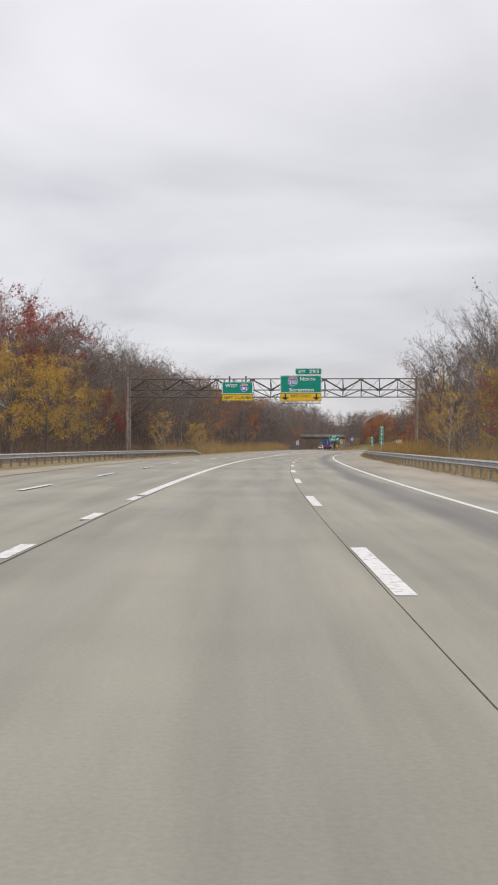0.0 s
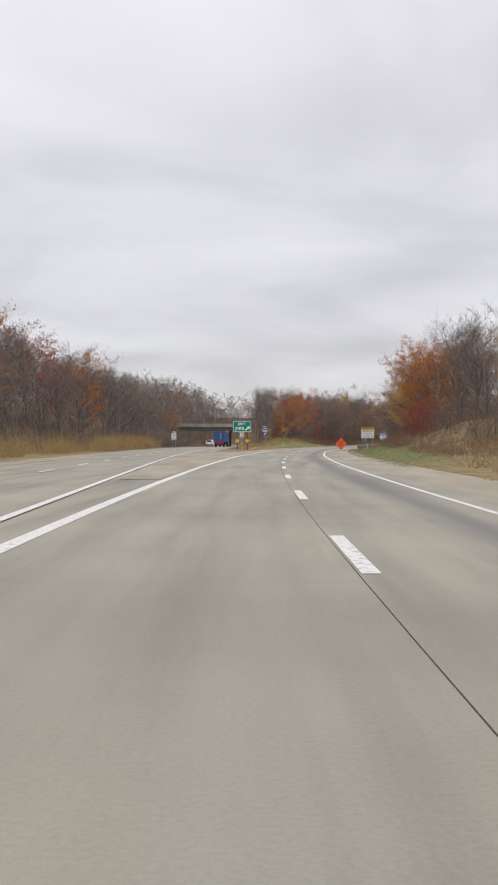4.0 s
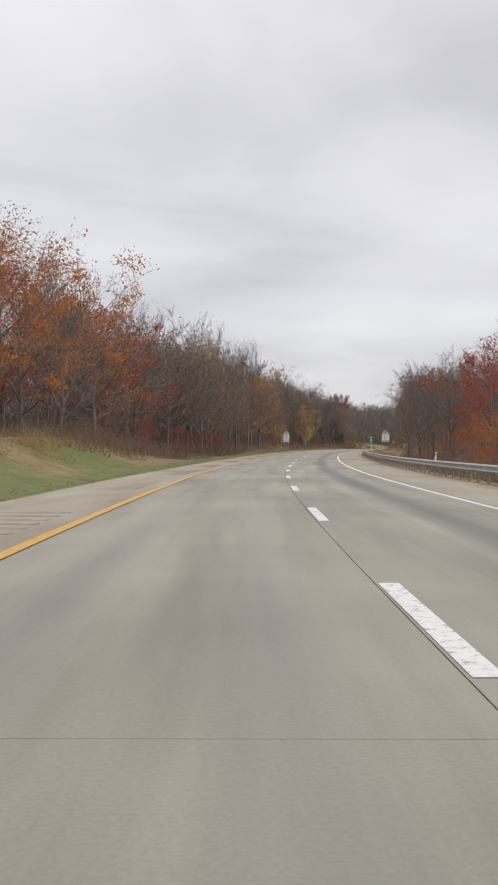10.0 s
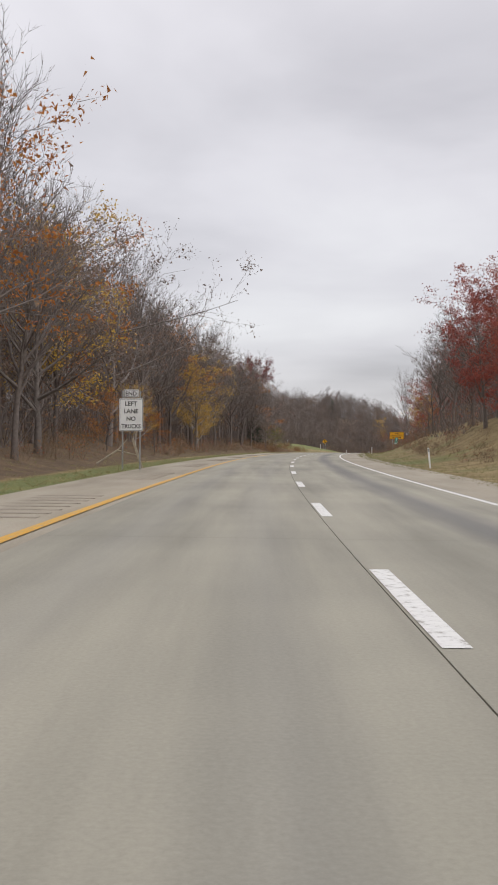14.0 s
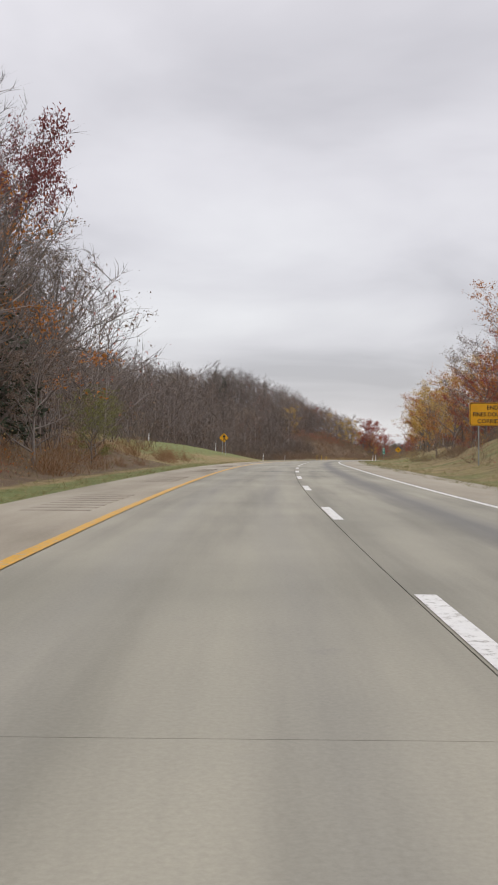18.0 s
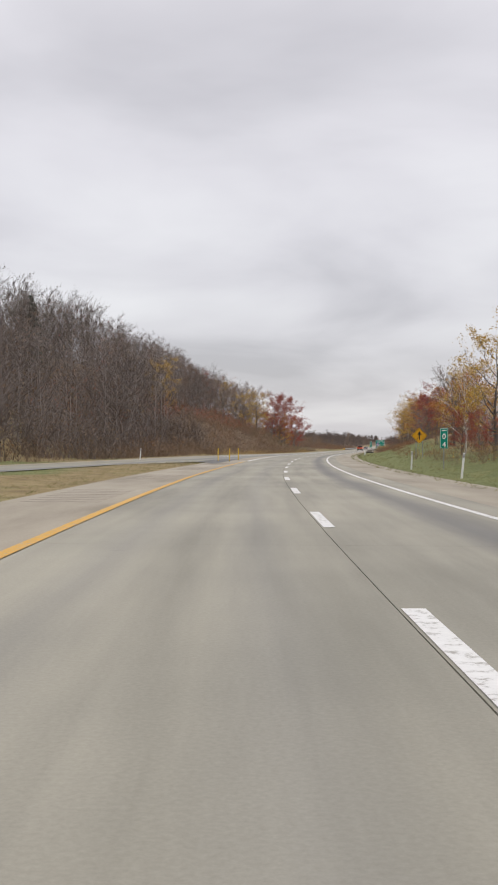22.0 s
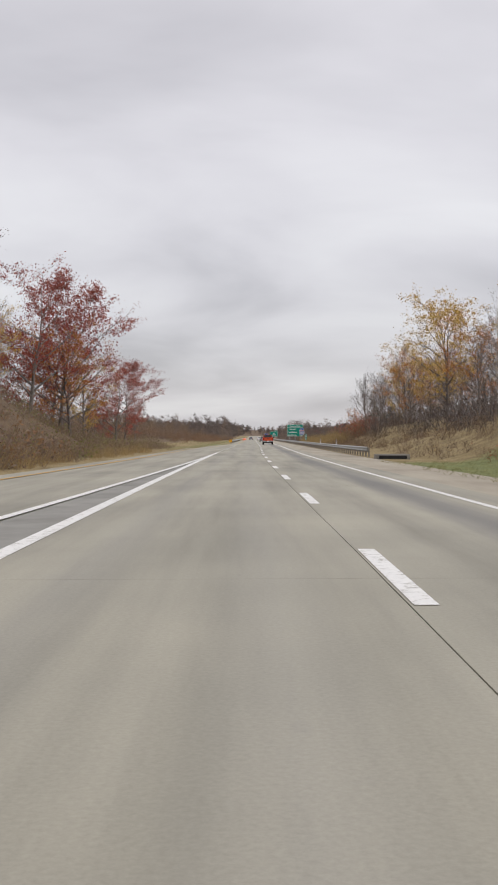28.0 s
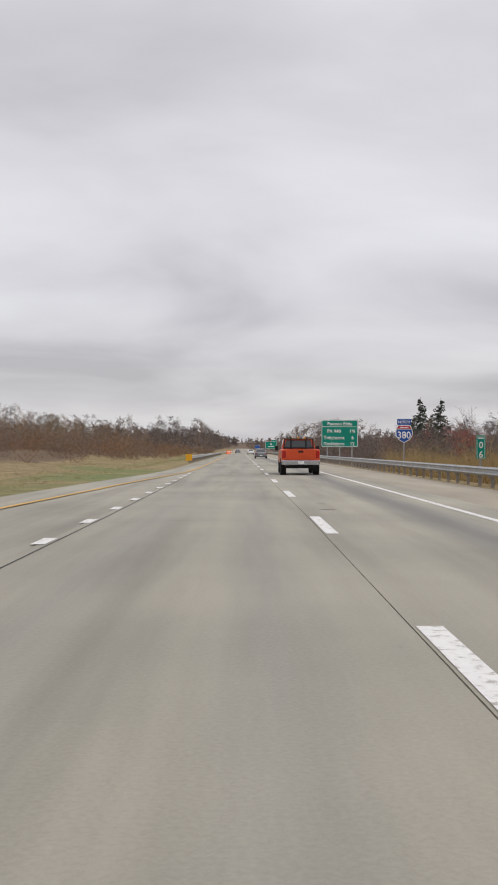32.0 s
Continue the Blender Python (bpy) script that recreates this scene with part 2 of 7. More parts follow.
def mix(tree, fac, a, b, how="MIX"):
    n = tree.nodes.new("ShaderNodeMix")
    n.data_type, n.blend_type = "RGBA", how
    for sock, v in ((n.inputs[0], fac), (n.inputs[6], a), (n.inputs[7], b)):
        if isinstance(v, bpy.types.NodeSocket):
            tree.links.new(v, sock)
        else:
            sock.default_value = v if not isinstance(v, tuple) else (*v, 1)
    return n.outputs[2]


def math_node(tree, op, a, b=0.0):
    n = tree.nodes.new("ShaderNodeMath")
    n.operation = op
    for sock, v in ((n.inputs[0], a), (n.inputs[1], b)):
        if isinstance(v, bpy.types.NodeSocket):
            tree.links.new(v, sock)
        else:
            sock.default_value = v
    return n.outputs[0]


def noise_of(tree, coord, scale, detail=4.0, rough=0.55):
    n = node(tree, "ShaderNodeTexNoise", Scale=scale, Detail=detail, Roughness=rough)
    tree.links.new(coord, n.inputs["Vector"])
    return n.outputs["Fac"]


def bump(tree, b, height, strength=0.3, dist=0.02):
    n = node(tree, "ShaderNodeBump", Strength=strength, Distance=dist)
    tree.links.new(height, n.inputs["Height"])
    tree.links.new(n.outputs["Normal"], b.inputs["Normal"])


def place(tree, kind="Object"):
    return tree.nodes.new("ShaderNodeTexCoord").outputs[kind]


def painted(name, colour, rough=0.5, metal=0.0, wear=0.12, scale=6.0):
    """Plain paint or metal with slight dirt."""
    m, t, b = material(name, rough, metal)
    c = place(t)
    f = noise_of(t, c, scale, 5)
    dark = tuple(v * (1 - wear * 2) for v in colour)
    light = tuple(min(1, v * (1 + wear)) for v in colour)
    t.links.new(ramp(t, f, [(0.3, dark), (0.6, colour), (0.8, light)]), b.inputs["Base Color"])
    return m


def pavement(name, lane=True):
    """Aged concrete: broad blotches, wheel bands along the lane, fine grain, faint cross joints."""
    m, t, b = material(name, 0.82)
    uv = place(t, "UV")
    sep = t.nodes.new("ShaderNodeSeparateXYZ")
    t.links.new(uv, sep.inputs[0])
    stretch = node(t, "ShaderNodeMapping", Scale=(1.0, 0.06, 1.0))
    t.links.new(uv, stretch.inputs["Vector"])
    long = noise_of(t, stretch.outputs[0], 1.1, 5)
    blot = noise_of(t, uv, 0.16, 5)
    fine = noise_of(t, uv, 30.0, 6, 0.7)
    base = ramp(t, blot, [(0.25, (0.250, 0.244, 0.206)), (0.5, (0.308, 0.298, 0.252)), (0.75, (0.360, 0.345, 0.288))])
    base = mix(t, 0.75, base, ramp(t, long, [(0.25, (0.30, 0.29, 0.27)), (0.55, (0.52, 0.50, 0.47)), (0.8, (0.62, 0.60, 0.56))]), "OVERLAY")
    if lane:
        # darker tyre and oil band along the middle of the outer lane, lighter wheel tracks elsewhere
        off = math_node(t, "ABSOLUTE", math_node(t, "SUBTRACT", sep.outputs[0], 3.7))
        band = ramp(t, math_node(t, "ADD", off, math_node(t, "MULTIPLY", long, 0.5)), [(0.35, (1, 1, 1)), (0.95, (0, 0, 0))])
        base = mix(t, math_node(t, "MULTIPLY", band, 0.72), base, (0.14, 0.138, 0.136))
        off2 = math_node(t, "ABSOLUTE", math_node(t, "SUBTRACT", math_node(t, "ABSOLUTE", math_node(t, "ADD", sep.outputs[0], 0.7)), 0.9))
        band2 = ramp(t, math_node(t, "ADD", off2, math_node(t, "MULTIPLY", long, 0.4)), [(0.2, (1, 1, 1)), (0.75, (0, 0, 0))])
        base = mix(t, math_node(t, "MULTIPLY", band2, 0.22), base, (0.25, 0.245, 0.235))
    spots = ramp(t, noise_of(t, uv, 1.7, 3), [(0.70, (0, 0, 0)), (0.78, (1, 1, 1))])
    base = mix(t, math_node(t, "MULTIPLY", spots, 0.25), base, (0.21, 0.20, 0.185))
    base = mix(t, 0.35, base, ramp(t, fine, [(0.3, (0.35, 0.35, 0.35)), (0.7, (0.62, 0.62, 0.62))]), "OVERLAY")
    t.links.new(base, b.inputs["Base Color"])
    bump(t, b, fine, 0.25, 0.004)
    return m


M_ROAD = pavement("aged_concrete")
M_SHOULDER, _t, _b = material("shoulder_concrete", 0.88)
_uv = place(_t, "UV")
_sq = node(_t, "ShaderNodeMapping", Scale=(0.5, 0.11, 1.0))
_t.links.new(_uv, _sq.inputs["Vector"])
_c = ramp(_t, noise_of(_t, _sq.outputs[0], 1.0, 6, 0.6), [(0.3, (0.25, 0.218, 0.165)), (0.5, (0.345, 0.303, 0.235)), (0.7, (0.415, 0.37, 0.295))])
_c = mix(_t, 0.4, _c, ramp(_t, noise_of(_t, _uv, 25, 6, 0.7), [(0.3, (0.33, 0.33, 0.33)), (0.7, (0.62, 0.62, 0.62))]), "OVERLAY")
_t.links.new(_c, _b.inputs["Base Color"])
M_ASPHALT = painted("old_asphalt", (0.17, 0.165, 0.155), 0.9, 0, 0.2, 1.2)
M_RAMP = painted("grey_asphalt", (0.26, 0.252, 0.228), 0.9, 0, 0.14, 0.8)
M_GRAVEL = painted("gravel_and_dirt", (0.25, 0.212, 0.165), 0.95, 0, 0.3, 1.5)
M_GROOVE = painted("worn_shoulder_concrete", (0.325, 0.282, 0.225), 0.9, 0, 0.2, 2)
M_JOINT = painted("joint_filler", (0.03, 0.028, 0.025), 0.8, 0, 0.2, 3)


def worn_paint(name, colour):
    m, t, b = material(name, 0.6)
    c = place(t)
    f = noise_of(t, c, 9.0, 6, 0.7)
    t.links.new(ramp(t, f, [(0.36, (0.36, 0.34, 0.30)), (0.46, tuple(v * 0.9 for v in colour)), (0.7, colour)]), b.inputs["Base Color"])
    return m


M_WHITE = worn_paint("road_paint_white", (0.78, 0.77, 0.74))
M_YELLOW = worn_paint("road_paint_yellow", (0.66, 0.36, 0.035))

# ground: leaf litter, dry grass, mown green, by two scales of noise and by the verge's own mown strip
M_GROUND, _t, _b = material("verge_ground", 0.95)
_uv = place(_t, "UV")
_n1, _n2, _n3 = noise_of(_t, _uv, 0.09, 5), noise_of(_t, _uv, 0.7, 6, 0.65), noise_of(_t, _uv, 9.0, 5, 0.7)
_dry = ramp(_t, _n2, [(0.3, (0.155, 0.11, 0.05)), (0.5, (0.255, 0.19, 0.085)), (0.72, (0.36, 0.28, 0.14))])
_green = ramp(_t, _n2, [(0.3, (0.11, 0.135, 0.04)), (0.55, (0.17, 0.185, 0.06)), (0.75, (0.26, 0.23, 0.085))])
_litter = ramp(_t, _n2, [(0.3, (0.075, 0.050, 0.030)), (0.5, (0.13, 0.086, 0.048)), (0.75, (0.21, 0.138, 0.075))])
_attr = _t.nodes.new("ShaderNodeAttribute")
_attr.attribute_name = "cover"
_sep = _t.nodes.new("ShaderNodeSeparateColor")
_t.links.new(_attr.outputs["Color"], _sep.inputs[0])
_mown = math_node(_t, "ADD", _sep.outputs[0], math_node(_t, "MULTIPLY", math_node(_t, "SUBTRACT", _n1, 0.5), 1.5))
_col = mix(_t, ramp(_t, _mown, [(0.38, (0, 0, 0)), (0.62, (1, 1, 1))]), _dry, _green)
_wood = math_node(_t, "ADD", _sep.outputs[1], math_node(_t, "MULTIPLY", math_node(_t, "SUBTRACT", _n1, 0.5), 0.9))
_col = mix(_t, ramp(_t, _wood, [(0.4, (0, 0, 0)), (0.6, (1, 1, 1))]), _col, _litter)
_col = mix(_t, 0.45, _col, ramp(_t, _n3, [(0.25, (0.25, 0.25, 0.25)), (0.75, (0.72, 0.72, 0.72))]), "OVERLAY")
_t.links.new(_col, _b.inputs["Base Color"])
bump(_t, _b, _n3, 0.8, 0.08)


def leaf(name, cols, rough=0.75, thin=0.38):
    """Thin leaves: each its own shade, some of the light passes through."""
    m, t, b = material(name, rough)
    g = t.nodes.new("ShaderNodeNewGeometry")
    o = t.nodes.new("ShaderNodeObjectInfo")
    f = math_node(t, "ADD", math_node(t, "MULTIPLY", g.outputs["Random Per Island"], 0.66), math_node(t, "MULTIPLY", o.outputs["Random"], 0.34))
    col = ramp(t, f, [(i / (len(cols) - 1) * 0.9 + 0.05, c) for i, c in enumerate(cols)])
    t.links.new(col, b.inputs["Base Color"])
    b.inputs["Specular IOR Level"].default_value = 0.2
    if thin:
        tr, mx = t.nodes.new("ShaderNodeBsdfTranslucent"), t.nodes.new("ShaderNodeMixShader")
        t.links.new(col, tr.inputs["Color"])
        mx.inputs[0].default_value = thin
        t.links.new(b.outputs[0], mx.inputs[1])
        t.links.new(tr.outputs[0], mx.inputs[2])
        t.links.new(mx.outputs[0], t.nodes["Material Output"].inputs["Surface"])
    return m


LEAF = {
    "o": leaf("leaf_orange", [(0.24, 0.10, 0.05), (0.42, 0.16, 0.05), (0.54, 0.22, 0.06), (0.48, 0.27, 0.10)]),
    "r": leaf("leaf_red", [(0.20, 0.075, 0.065), (0.31, 0.085, 0.07), (0.42, 0.115, 0.08), (0.38, 0.17, 0.115)]),
    "y": leaf("leaf_yellow", [(0.34, 0.20, 0.06), (0.55, 0.35, 0.07), (0.64, 0.44, 0.11), (0.50, 0.28, 0.08)]),
    "n": leaf("leaf_brown", [(0.15, 0.108, 0.088), (0.20, 0.145, 0.115), (0.27, 0.19, 0.145), (0.25, 0.20, 0.155)]),
    "p": leaf("pine_needles", [(0.045, 0.058, 0.042), (0.062, 0.078, 0.055), (0.085, 0.10, 0.068)], thin=0.0),
    "d": leaf("leaf_dark_red", [(0.16, 0.06, 0.06), (0.24, 0.075, 0.07), (0.31, 0.10, 0.085)]),
    "g": leaf("leaf_olive", [(0.13, 0.14, 0.05), (0.20, 0.205, 0.07), (0.29, 0.27, 0.10)]),
}


def bark(name, a, b2):
    m, t, b = material(name, 0.9)
    o = t.nodes.new("ShaderNodeObjectInfo")
    c = place(t)
    f = math_node(t, "ADD", math_node(t, "MULTIPLY", noise_of(t, c, 7, 5), 0.7), math_node(t, "MULTIPLY", o.outputs["Random"], 0.3))
    t.links.new(ramp(t, f, [(0.3, a), (0.7, b2)]), b.inputs["Base Color"])
    return m


M_BARK = bark("bark", (0.10, 0.083, 0.074), (0.225, 0.195, 0.175))
M_TWIG = bark("bare_twigs", (0.105, 0.086, 0.076), (0.215, 0.18, 0.16))
M_BIRCH = bark("pale_bark", (0.30, 0.27, 0.24), (0.55, 0.52, 0.48))
# twig clumps, their colour darkened by the shade inside a dense wood
M_SPRAY = leaf("shaded_twig_clumps", [(0.085, 0.068, 0.062), (0.115, 0.092, 0.083), (0.15, 0.12, 0.105)], thin=0.15)
M_BRUSH = leaf("brush_stems", [(0.15, 0.105, 0.075), (0.21, 0.15, 0.105), (0.28, 0.20, 0.135), (0.25, 0.20, 0.13)])
M_RUST = leaf("rust_brush", [(0.19, 0.11, 0.065), (0.27, 0.155, 0.085), (0.34, 0.21, 0.11)])
M_STRAW = leaf("straw_grass", [(0.27, 0.19, 0.085), (0.39, 0.28, 0.13), (0.49, 0.37, 0.19)])
M_TUFT = leaf("verge_grass", [(0.17, 0.19, 0.07), (0.24, 0.25, 0.10), (0.34, 0.29, 0.15), (0.40, 0.33, 0.19)])
M_GALV = painted("galvanised_steel", (0.42, 0.43, 0.43), 0.5, 0.55, 0.15, 3)
M_TRUSS = painted("weathered_truss_steel", (0.145, 0.137, 0.13), 0.7, 0.3, 0.2, 2)
M_COLUMN = painted("tan_weathered_steel", (0.31, 0.26, 0.215), 0.75, 0.2, 0.2, 2)
M_POSTWOOD = painted("weathered_wood", (0.30, 0.27, 0.235), 0.9, 0, 0.2, 4)
M_DARKPOST = painted("dark_treated_wood", (0.13, 0.10, 0.075), 0.9, 0, 0.2, 4)
M_STAKE = painted("pale_dry_wood", (0.42, 0.36, 0.27), 0.85, 0, 0.2, 4)
M_GREEN = painted("sign_green", (0.0, 0.255, 0.185), 0.8, 0, 0.05, 1.5)
M_SWHITE = painted("sign_white", (0.83, 0.83, 0.82), 0.45, 0, 0.04, 2)
M_SYELLOW = painted("sign_yellow", (0.78, 0.50, 0.02), 0.45, 0, 0.05, 2)
M_AMBER = painted("sign_amber", (0.80, 0.40, 0.01), 0.45, 0, 0.06, 2)
M_SORANGE = painted("sign_orange", (0.88, 0.13, 0.03), 0.5, 0, 0.05, 2)
M_SBLUE = painted("sign_blue", (0.02, 0.10, 0.40), 0.45, 0, 0.05, 2)
M_SRED = painted("sign_red", (0.50, 0.03, 0.04), 0.45, 0, 0.05, 2)
M_BLACK = painted("sign_black", (0.02, 0.02, 0.02), 0.5, 0, 0.1, 2)
M_GREYINK = painted("faded_ink", (0.33, 0.33, 0.33), 0.5, 0, 0.1, 2)
M_CONC = painted("bridge_concrete", (0.30, 0.28, 0.25), 0.9, 0, 0.2, 0.5)

# ---- ground ----
def smooth(x, a, b):
    t = np.clip((np.asarray(x, float) - a) / (b - a), 0, 1)
    return t * t * (3 - 2 * t)


def bump_on(s, a, b, c, d):
    return smooth(s, a, b) * (1 - smooth(s, c, d))


def paved_left(s):
    """Outer edge of the paved surface on the left."""
    s = np.asarray(s, float)
    own = np.full(s.shape, -5.9)
    main = -12.3 - away(s)
    joined = np.where(s < 960, np.minimum(-6.9, ramp_line(s) - 5.6), added_edge(s) - 1.5)
    own = np.where(s < 232, np.minimum(own, main), own)
    return np.where(s > 751, joined, own)


def rise(s, u):
    """Height of the ground over the road's own level."""
    s, u = np.broadcast_arrays(np.asarray(s, float), np.asarray(u, float))
    r, l = np.maximum(u - 8.6, 0), np.maximum(-u - 6.2, 0)
    h = np.zeros(s.shape)
    # right: cut slopes, and lower ground behind the steel rails
    h += 4.2 * bump_on(s, 165, 215, 262, 290) * smooth(r, 0, 16)
    h -= 0.9 * bump_on(s, 275, 300, 425, 450) * smooth(r, 0.3, 5)
    h += 2.0 * bump_on(s, 300, 330, 425, 450) * smooth(r, 8, 30)
    h += 4.6 * bump_on(s, 452, 490, 600, 640) * smooth(r, 0.5, 15)
    h += 2.6 * bump_on(s, 620, 660, 720, 760) * smooth(r, 0.5, 16)
    h += 3.4 * bump_on(s, 730, 780, 850, 895) * smooth(r, 1.5, 15)
    h -= 1.3 * smooth(s, 985, 1010) * smooth(r, 0.3, 6)
    h += 3.6 * bump_on(s, 850, 895, 985, 1025) * smooth(r, 2.0, 15)
    h += 3.0 * smooth(s, 960, 1100) * smooth(r, 20, 80)
    h += 1.0 * bump_on(s, -100, -50, 130, 165) * smooth(r, 2, 16)
    # left: knoll in the fork, wooded bank, mown mound, hillside, scrub land
    h += 2.7 * bump_on(s, 268, 310, 340, 395) * smooth(l, 0.3, 9) * (1 - smooth(-u, 12.5 + 0.0 * s, 22) * bump_on(s, 240, 270, 330, 400) * 0.8)
    h += 0.8 * bump_on(s, 340, 395, 415, 450) * smooth(l, 1.2, 12)
    h += 2.0 * bump_on(s, 420, 455, 600, 632) * smooth(l, 1.2, 12)
    h += 2.6 * bump_on(s, 596, 628, 672, 716) * smooth(l, 0.8, 12) * (1 - 0.35 * smooth(l, 14, 26))
    h += 11.5 * bump_on(s, 640, 720, 890, 950) * smooth(l, 15, 42)
    h += 6.2 * bump_on(s, 765, 815, 900, 952) * smooth(l, 5, 17)
    h += 1.0 * smooth(s, 915, 950) * smooth(l, 5, 20) + 4.0 * smooth(s, 940, 1020) * smooth(l, 22, 90)
    h += 1.2 * bump_on(s, -200, -100, 230, 300) * smooth(-u - 14.5 - away(s), 0, 20) + 9.0 * bump_on(s, 90, 240, 480, 620) * smooth(-u - 17.5 - away(s), 0, 34)
    h += 5.0 * bump_on(s, 400, 460, 610, 660) * smooth(l, 14, 55) + 3.0 * bump_on(s, 330, 380, 420, 470) * smooth(l, 14, 60) * (s > 330)
    h += (4 * smooth(s, 1930, 2350) + 4 * smooth(s, 2300, 2900)) * (1 + 0.35 * np.sin(u * 0.004 + 1.0))
    h += 9.0 * smooth(np.abs(u), 90, 320) + 26 * smooth(np.abs(u), 300, 900)
    lane = -6.3 - away(s)
    h = np.where((s > 225) & (s < 700), h * smooth(np.abs(u - lane), 9.5, 20) + np.minimum(0, 0 * h), h)
    # the joining ramp lies level
    gap = np.maximum(np.maximum(u - ramp_line(s) - 1.6, ramp_line(s) - 5.6 - u), 0)
    flat = np.where((s > 590) & (s < 935), smooth(gap, 0.2, 7), 1.0)
    h = h * flat
    wob = 0.35 * np.sin(s * 0.11 + u * 0.35) * np.sin(s * 0.043 - u * 0.21)
    edge = np.where(u > 0, smooth(u, 9.5, 15), smooth(paved_left(s) - u, 1.5, 8))
    return h + wob * edge * flat


_us = np.array([-1000, -700, -480, -330, -230, -165, -145, -130, -120, -112, -105, -99, -94, -89, -84, -80, -76, -72, -68, -64, -60, -57, -54, -51, -48, -45, -42, -39, -36, -33, -29.5, -26.5, -24, -21.8, -19.8, -18, -16.4, -15, -13.7, -12.5, -11.4, -10.4, -9.5, -8.7, -8, -7.3, -6.6, -5.9,
                8.3, 8.7, 9.2, 9.8, 10.3, 10.8, 12, 13.4, 15, 17, 19.5, 22.5, 26, 30, 35, 42, 52, 66, 85, 115, 160, 230, 330, 480, 700, 950], float)
_ss = np.concatenate([np.arange(-240, 1200, 5.0), np.arange(1200, 2980, 40.0)])
_S, _U = np.meshgrid(_ss, _us, indexing="ij")
_H = rise(_S, _U)
_L, _R = paved_left(_S), 7.25
# under the pavements the soil lies lower; it meets their edges
_under = (_U > _L + 0.15) & (_U < 8.35) & (_S < 1930)
_H = np.where(_under, -0.22, _H - 0.03)
_near_main = (_S > 225) & (_S < 640) & (np.abs(_U + 6.3 + away(_S)) < 6.6) & (_U < -6.2)
_H = np.where(_near_main, -0.22, _H)
_ramp_zone = (_S > 600) & (_S <= 751) & (_U < np.where(_S > 733, -5.0, ramp_line(_S) + 1.2)) & (_U > ramp_line(_S) - 5.2)
_H = np.where(_ramp_zone, np.minimum(_H, -0.10), _H)
_pts = grid_points(_S.ravel(), _U.ravel(), _H.ravel())
_n, _k = _S.shape
_i = (np.arange(_n - 1)[:, None] * _k + np.arange(_k - 1)).ravel()
_f = np.stack([_i, _i + 1, _i + _k + 1, _i + _k], -1)
_me = raw_mesh("ground", _pts, _f.ravel(), np.full(len(_f), 4), smooth=True)
_uvl = _me.uv_layers.new(name="metres")
_uvl.data.foreach_set("uv", np.stack([_U.ravel(), _S.ravel()], -1)[_f.ravel()].astype(np.float32).ravel())
_cov = _me.color_attributes.new("cover", "FLOAT_COLOR", "POINT")
_r, _l = _U - 8.35, _L - _U
_mown = np.where(_U > 0, bump_on(_S, 165, 190, 270, 285) * (1 - smooth(_r, 3.2, 6.5)) + bump_on(_S, 450, 470, 880, 900) * (1 - smooth(_r, 6, 14)) * (0.42 + 0.5 * smooth(_S, 640, 720)),
                 bump_on(_S, 285, 300, 610, 625) * (1 - smooth(_l, 0.8, 3.0)) + bump_on(_S, 285, 300, 345, 370) * smooth(_l, 1.5, 3) * (1 - smooth(_l, 5, 9)) * 0.55 + bump_on(_S, 600, 625, 760, 775) * (1 - smooth(_l, 14, 22)) * 0.95 * (0.36 + 0.64 * smooth(_l, 3, 8)) * (1 - 0.5 * smooth(_S, 690, 740)) + bump_on(_S, 935, 960, 1800, 1900) * (1 - smooth(_l, 4, 10)) * 0.5)
_litt = np.where(_S > 1925, 1.0, 0.0) + np.where(_U > 0, smooth(_r, 9, 16), np.where((_S > 605) & (_S < 770), smooth(_l, 20, 27), np.where(_S > 930, smooth(_l, 9, 18), np.where(_S > 762, smooth(_l, 1.5, 4.5), np.where((_S > 375) & (_S < 608), smooth(_l, 1.2, 3.4), smooth(_l, 2.4, 6))) * (1 - 0.7 * bump_on(_S, 270, 290, 345, 370) * (1 - smooth(_l, 7, 12))))))
_cov.data.foreach_set("color", np.stack([_mown, _litt, 0 * _litt, 0 * _litt + 1], -1).reshape(-1, 4).astype(np.float32).ravel())
ground = single("ground", _me, M_GROUND, Matrix(), "rolling verge of dry and mown grass with leaf litter", "ground", kind="structure")

# ---- pavements ----
_s = np.arange(-200, 1940, 4.0)
road = single("road", strip_mesh("road", _s, LINE_L, EDGE_R + 0.95, -0.03, 8), M_JOINT, Matrix(), "two-lane concrete highway with joint-filled slabs", "road", kind="structure")
_sr = np.arange(-200, 1940, 4.0)
single("shoulder", strip_mesh("shoulder", _sr, EDGE_R + 0.96, 8.35, -0.012, 4), M_SHOULDER, Matrix(), "tan concrete hard shoulder beside the outer lane", "shoulder", kind="structure")
_sl = np.arange(206, 746, 4.0)
shoulder_l = single("shoulder", strip_mesh("shoulder", _sl, -5.9, LINE_L - 0.01, -0.012, 5), M_SHOULDER, Matrix(), "narrow tan concrete inner shoulder with rumble grooves", "shoulder", kind="structure")
_sm = np.arange(-200, 560, 4.0)
_mr = np.where(_sm < 210, LINE_L - 0.01, np.minimum(LINE_L - 0.01, -2.8 - away(_sm) + 3.0))
single("road", strip_mesh("road", _sm, -12.4 - away(_sm), _mr, -0.02, 8), M_ROAD, Matrix(), "concrete highway that keeps straight on at the fork", "road", kind="structure")
_sj = np.arange(600, 1940, 4.0)
_jr = np.where(_sj < 750, np.maximum(np.minimum(ramp_line(_sj) + 1.6, -5.92), -5.92 - 0.35 * np.maximum(742 - _sj, 0)), LINE_L - 0.01)
_jl = np.where(_sj < 960, np.minimum(-7.1, ramp_line(_sj) - 5.6), added_edge(_sj) - 1.65)
